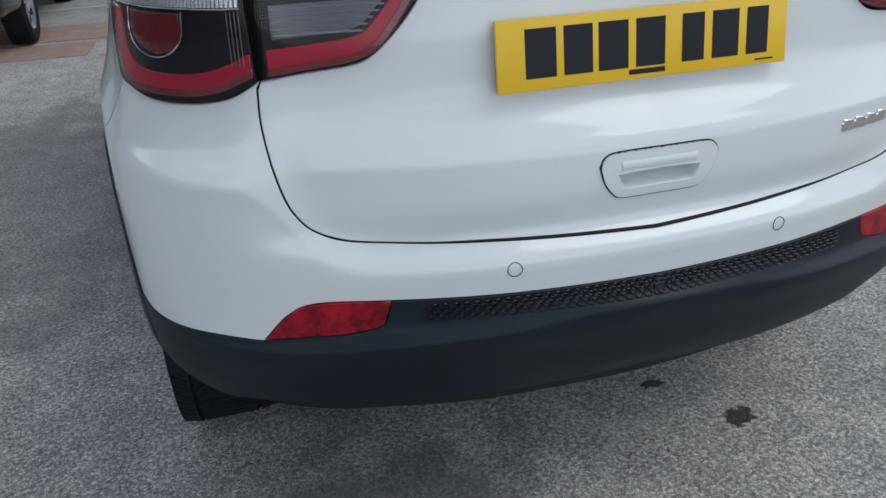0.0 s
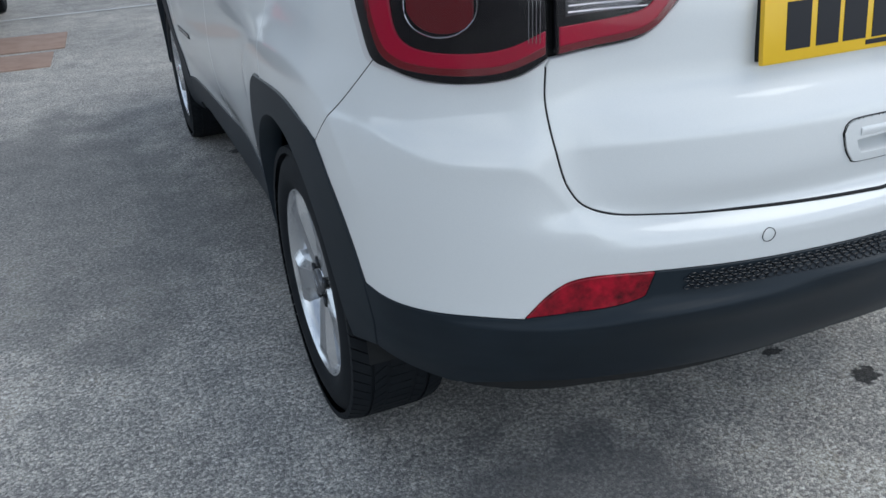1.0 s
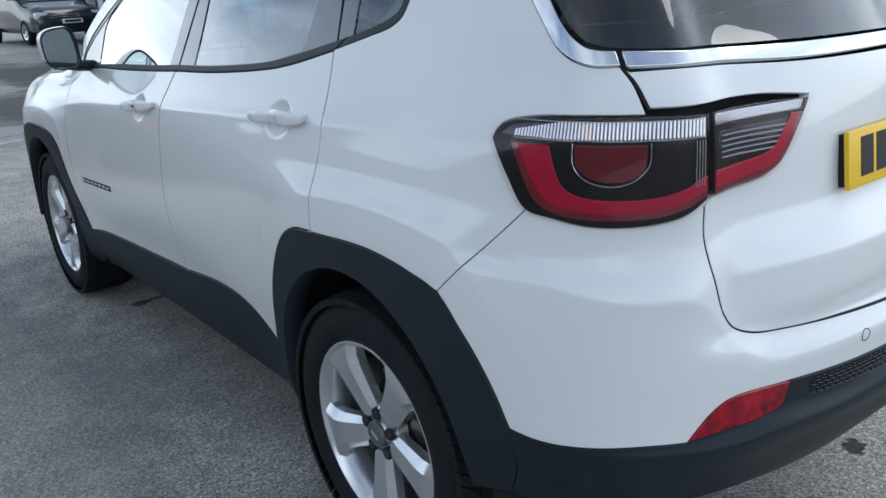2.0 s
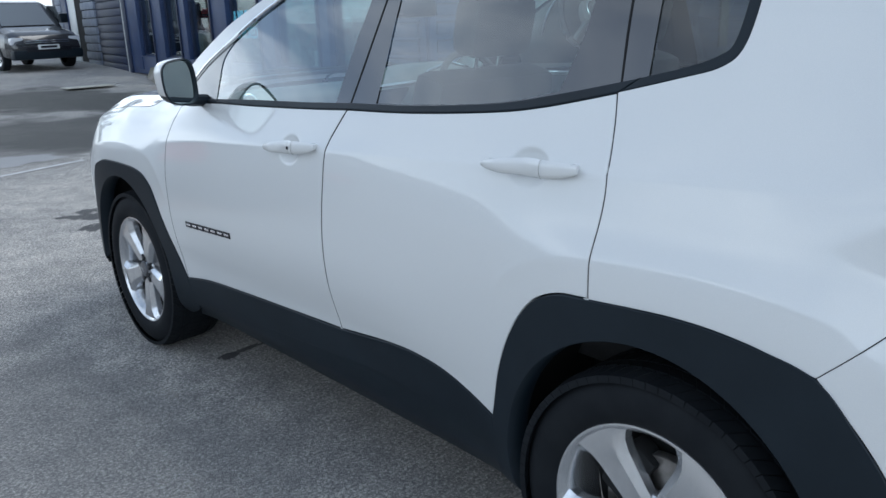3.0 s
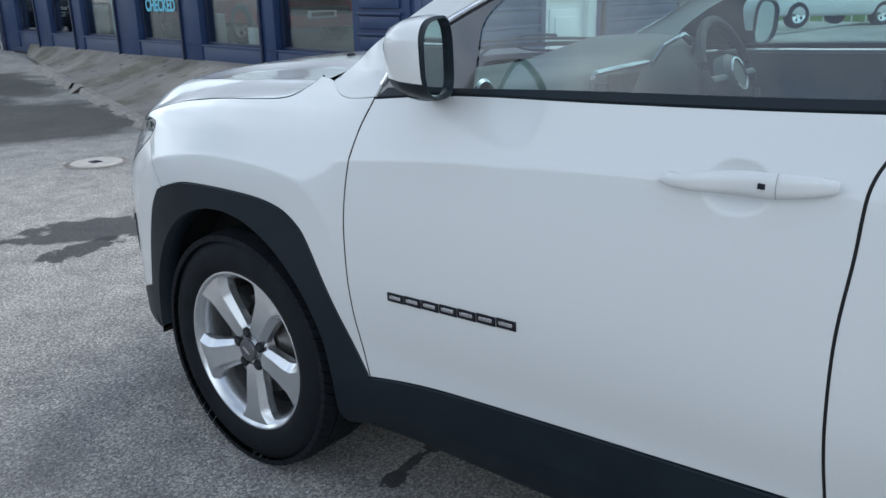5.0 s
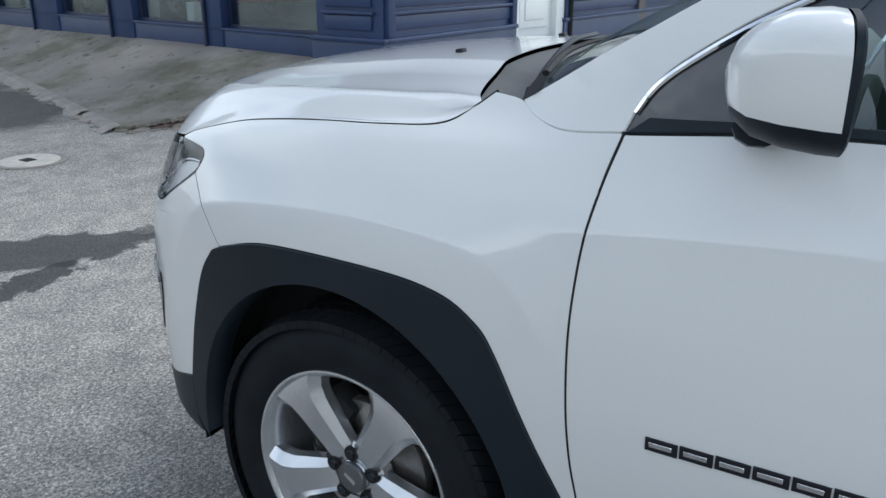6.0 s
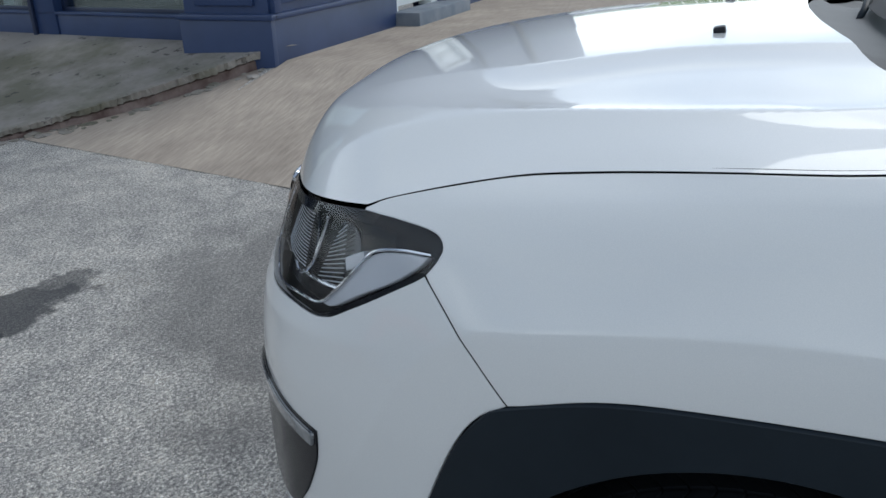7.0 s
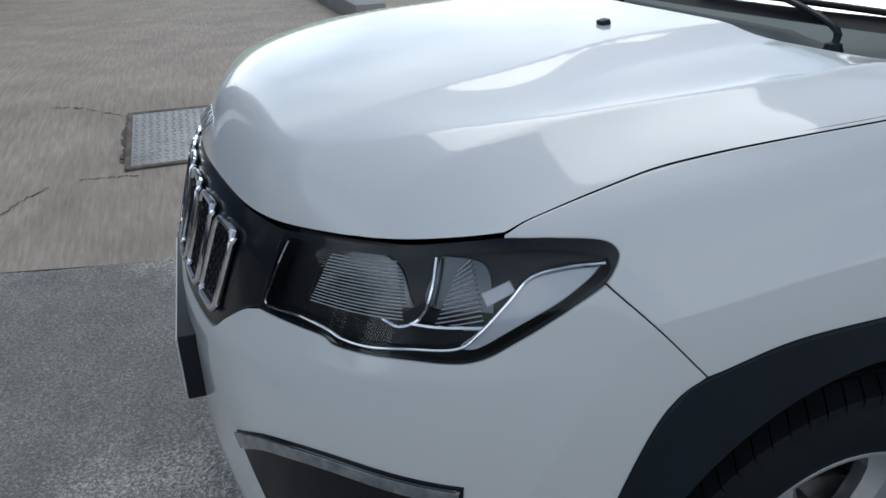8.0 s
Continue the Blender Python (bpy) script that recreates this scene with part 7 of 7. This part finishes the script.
part("cover_rim", bm_lathe([(.20, .004), (.225, .010), (.25, .004)], 36, Matrix.Translation((1.12, 7.22, 0)) @ Matrix.Rotation(radians(-90), 4, "Y")), DIRTY, cover)
# chequered cover in the ramp
zc = lambda x, y: ground_z(x, y) + .008
mx, my = 2.95, 3.62
slope = Matrix.Translation((mx, my, ground_z(mx, my) + .008)) @ Matrix.Rotation(-math.atan(.178), 4, "Y")
hatch = tagged(part("inspection_cover", bm_box((-.34, -.26, -.01), (.34, .26, .006), .002, slope), mottled("galvanised_plate", (.30, .30, .30), (.42, .41, .39), 9, .5, metal=.3)), "square steel chequer-plate cover in the concrete ramp", "cover")
RUST = mottled("rusty_frame", (.07, .055, .045), (.20, .17, .14), 14, .8, .4, .003, 60)
for lo, hi in (((-.37, .26, -.01), (.37, .29, .008)), ((-.37, -.29, -.01), (.37, -.26, .008)), ((-.37, -.26, -.01), (-.34, .26, .008)), ((.34, -.26, -.01), (.37, .26, .008))):
    part("cover_frame", bm_box(lo, hi, .003, slope), RUST, hatch)
bm = bmesh.new()
for i in range(17):
    for j in range(13):
        box(bm, (-.012, -.003, .004), (.012, .003, .009), 0, slope @ Matrix.Translation((-.32 + .04 * i, -.24 + .04 * j, 0)) @ Matrix.Rotation(radians(45 if (i + j) % 2 else -45), 4, "Z"))
tagged(part("chequer_pattern", bm, hatch.data.materials[0], hatch, smooth=0), kind="stuff")
# unseen plain wall behind the camera, added to keep bright horizon out of reflections
PLASTER = mottled("grey_plaster", (.13, .128, .122), (.19, .185, .178), .7, .85, .3, .004, 30)
tagged(part("horizon_blocker_west", bm_box((-14.3, -30, -.2), (-14, 45, 3.4), .02), PLASTER), "unseen plain grey wall added to darken reflections in the car", "wall", kind="structure")
# cracks in the ramp
CRACK = material("crack_dirt", (.12, .105, .09), .9)
for pts, w in (([(3.585, 4.35), (3.55, 4.25), (3.47, 4.12), (3.36, 4.0), (3.28, 3.89)], .006), ([(2.28, 4.54), (2.35, 4.45), (2.47, 4.35), (2.54, 4.26)], .004), ([(2.575, 4.12), (2.55, 3.98), (2.517, 3.85)], .004), ([(2.70, 3.93), (2.85, 3.915), (3.02, 3.925), (3.20, 3.90)], .016)):
    rnd = random.Random(len(pts) + int(w * 1e4))
    c_ = catmull([(x, y, 0) for x, y in pts], 10)
    V, F = [], []
    for i, p in enumerate(c_):
        X, Y = p[0] + rnd.uniform(-.012, .012), p[1] + rnd.uniform(-.012, .012)
        ww = w * rnd.uniform(.4, 1)
        V += [(X - ww, Y - ww, zc(X - ww, Y) + .002), (X + ww, Y + ww, zc(X + ww, Y) + .002)]
    F = [(2 * i, 2 * i + 1, 2 * i + 3, 2 * i + 2) for i in range(len(c_) - 1)]
    tagged(link_mesh("crack", V, F, CRACK), "dark crack in the concrete ramp", "crack", kind="structure")
# kerb block lying by the yard
tagged(part("kerb_block", bm_box((6.0, 1.72, .30), (9.2, 2.02, .52), .03), mottled("grey_block", (.28, .28, .28), (.38, .37, .36), 4, .8, .4, .004, 40)), "long grey concrete kerb block on the ramp", "kerb block")
tagged(part("paper_scrap", bm_box((3.15, 16.3, ground_z(3.6, 16.6) + .03), (4.1, 16.75, ground_z(3.6, 16.6) + .045), .003), mottled("pale_board", (.5, .48, .42), (.6, .58, .5), 5, .8)), "pale flat board lying on the tarmac", "board")
BROWN = mottled("brown_paving", (.26, .17, .13), (.34, .24, .19), 7, .8, .4, .003, 60)
for y0, y1, x1 in ((4.93, 5.52, -1.78), (5.66, 6.45, -1.70)):
    tagged(part("paving_slab", bm_box((-4.2, y0, -.02), (x1, y1, .010), .003, Matrix.Rotation(radians(-2), 4, "Z")), BROWN), "reddish brown paving strip let into the tarmac", "paving", kind="structure")
# small stones and a broken edge along the apron
rnd = random.Random(4)
bm = bmesh.new()
for k in range(120):
    t = rnd.random()
    if k < 70:
        p = E_[0] + (E_[1] - E_[0]) * t * 1.3
    else:
        p = E_[0] + (W_[0] - E_[0]) * t
    sc = rnd.uniform(.02, .10)
    x, y = p[0] + rnd.uniform(-.14, .02), p[1] + rnd.uniform(-.1, .05)
    z = ground_z(x, y)
    m = Matrix.Translation((x, y, z + .004)) @ Matrix.Rotation(rnd.uniform(0, 3), 4, "Z") @ Matrix.Diagonal((sc, sc * rnd.uniform(.5, 1), sc * rnd.uniform(.15, .4), 1))
    bmesh.ops.create_icosphere(bm, subdivisions=1, radius=.8, matrix=m)
tagged(part("broken_concrete", bm, DIRTY, smooth=0), "loose broken bits of concrete along the apron edge", "rubble", kind="stuff")

# trees far behind
LEAF = mottled("leaves", (.035, .055, .022), (.075, .10, .045), 1.5, .7)
BARK = mottled("bark", (.06, .05, .04), (.11, .09, .07), 6, .9, .5, .01, 30)


def tree(x, y, h, seed):
    rnd = random.Random(seed)
    t = tagged(new("tree"), "leafy green tree behind the yard", "tree", "trees behind the yard")
    t.location = (x, y, .3)
    bm = bmesh.new()
    merge(bm, bm_tube([(0, 0, 0), (.1, .05, h * .3), (.0, .1, h * .55), (.15, .1, h * .8)], .16, 8))
    for k in range(7):
        a = rnd.uniform(0, 6.28)
        z = h * rnd.uniform(.3, .6)
        merge(bm, bm_tube([(0, 0, z), (.7 * math.cos(a), .7 * math.sin(a), z + .8), (1.6 * math.cos(a), 1.6 * math.sin(a), z + 1.6)], .06, 6))
    part("trunk", bm, BARK, t)
    V, F = [], []
    for k in range(5200):
        a, u = rnd.uniform(0, 6.28), rnd.uniform(-1, 1)
        c = rnd.randrange(14)
        rc = random.Random(seed * 31 + c)
        cx, cy, cz = rc.gauss(0, 1.1), rc.gauss(0, 1.1), h * rc.uniform(.42, .98)
        r = rc.uniform(.6, 1.2) * rnd.random()**.4
        p = Vector((cx + r * math.cos(a) * math.sqrt(1 - u * u), cy + r * math.sin(a) * math.sqrt(1 - u * u), cz + r * u * .8))
        d1, d2 = Vector((rnd.gauss(0, 1), rnd.gauss(0, 1), rnd.gauss(0, 1))).normalized() * .11, Vector((rnd.gauss(0, 1), rnd.gauss(0, 1), rnd.gauss(0, 1))).normalized() * .07
        i = len(V)
        V += [p - d1, p + d2, p + d1, p - d2]
        F.append((i, i + 1, i + 2, i + 3))
    link_mesh("crown", V, F, LEAF, t, "", smooth=False)


for k, (x, y, h) in enumerate(((5.0, 44, 7), (2.0, 47, 8), (-2.5, 46, 7), (8.5, 48, 8))):
    tree(x, y, h, k + 3)
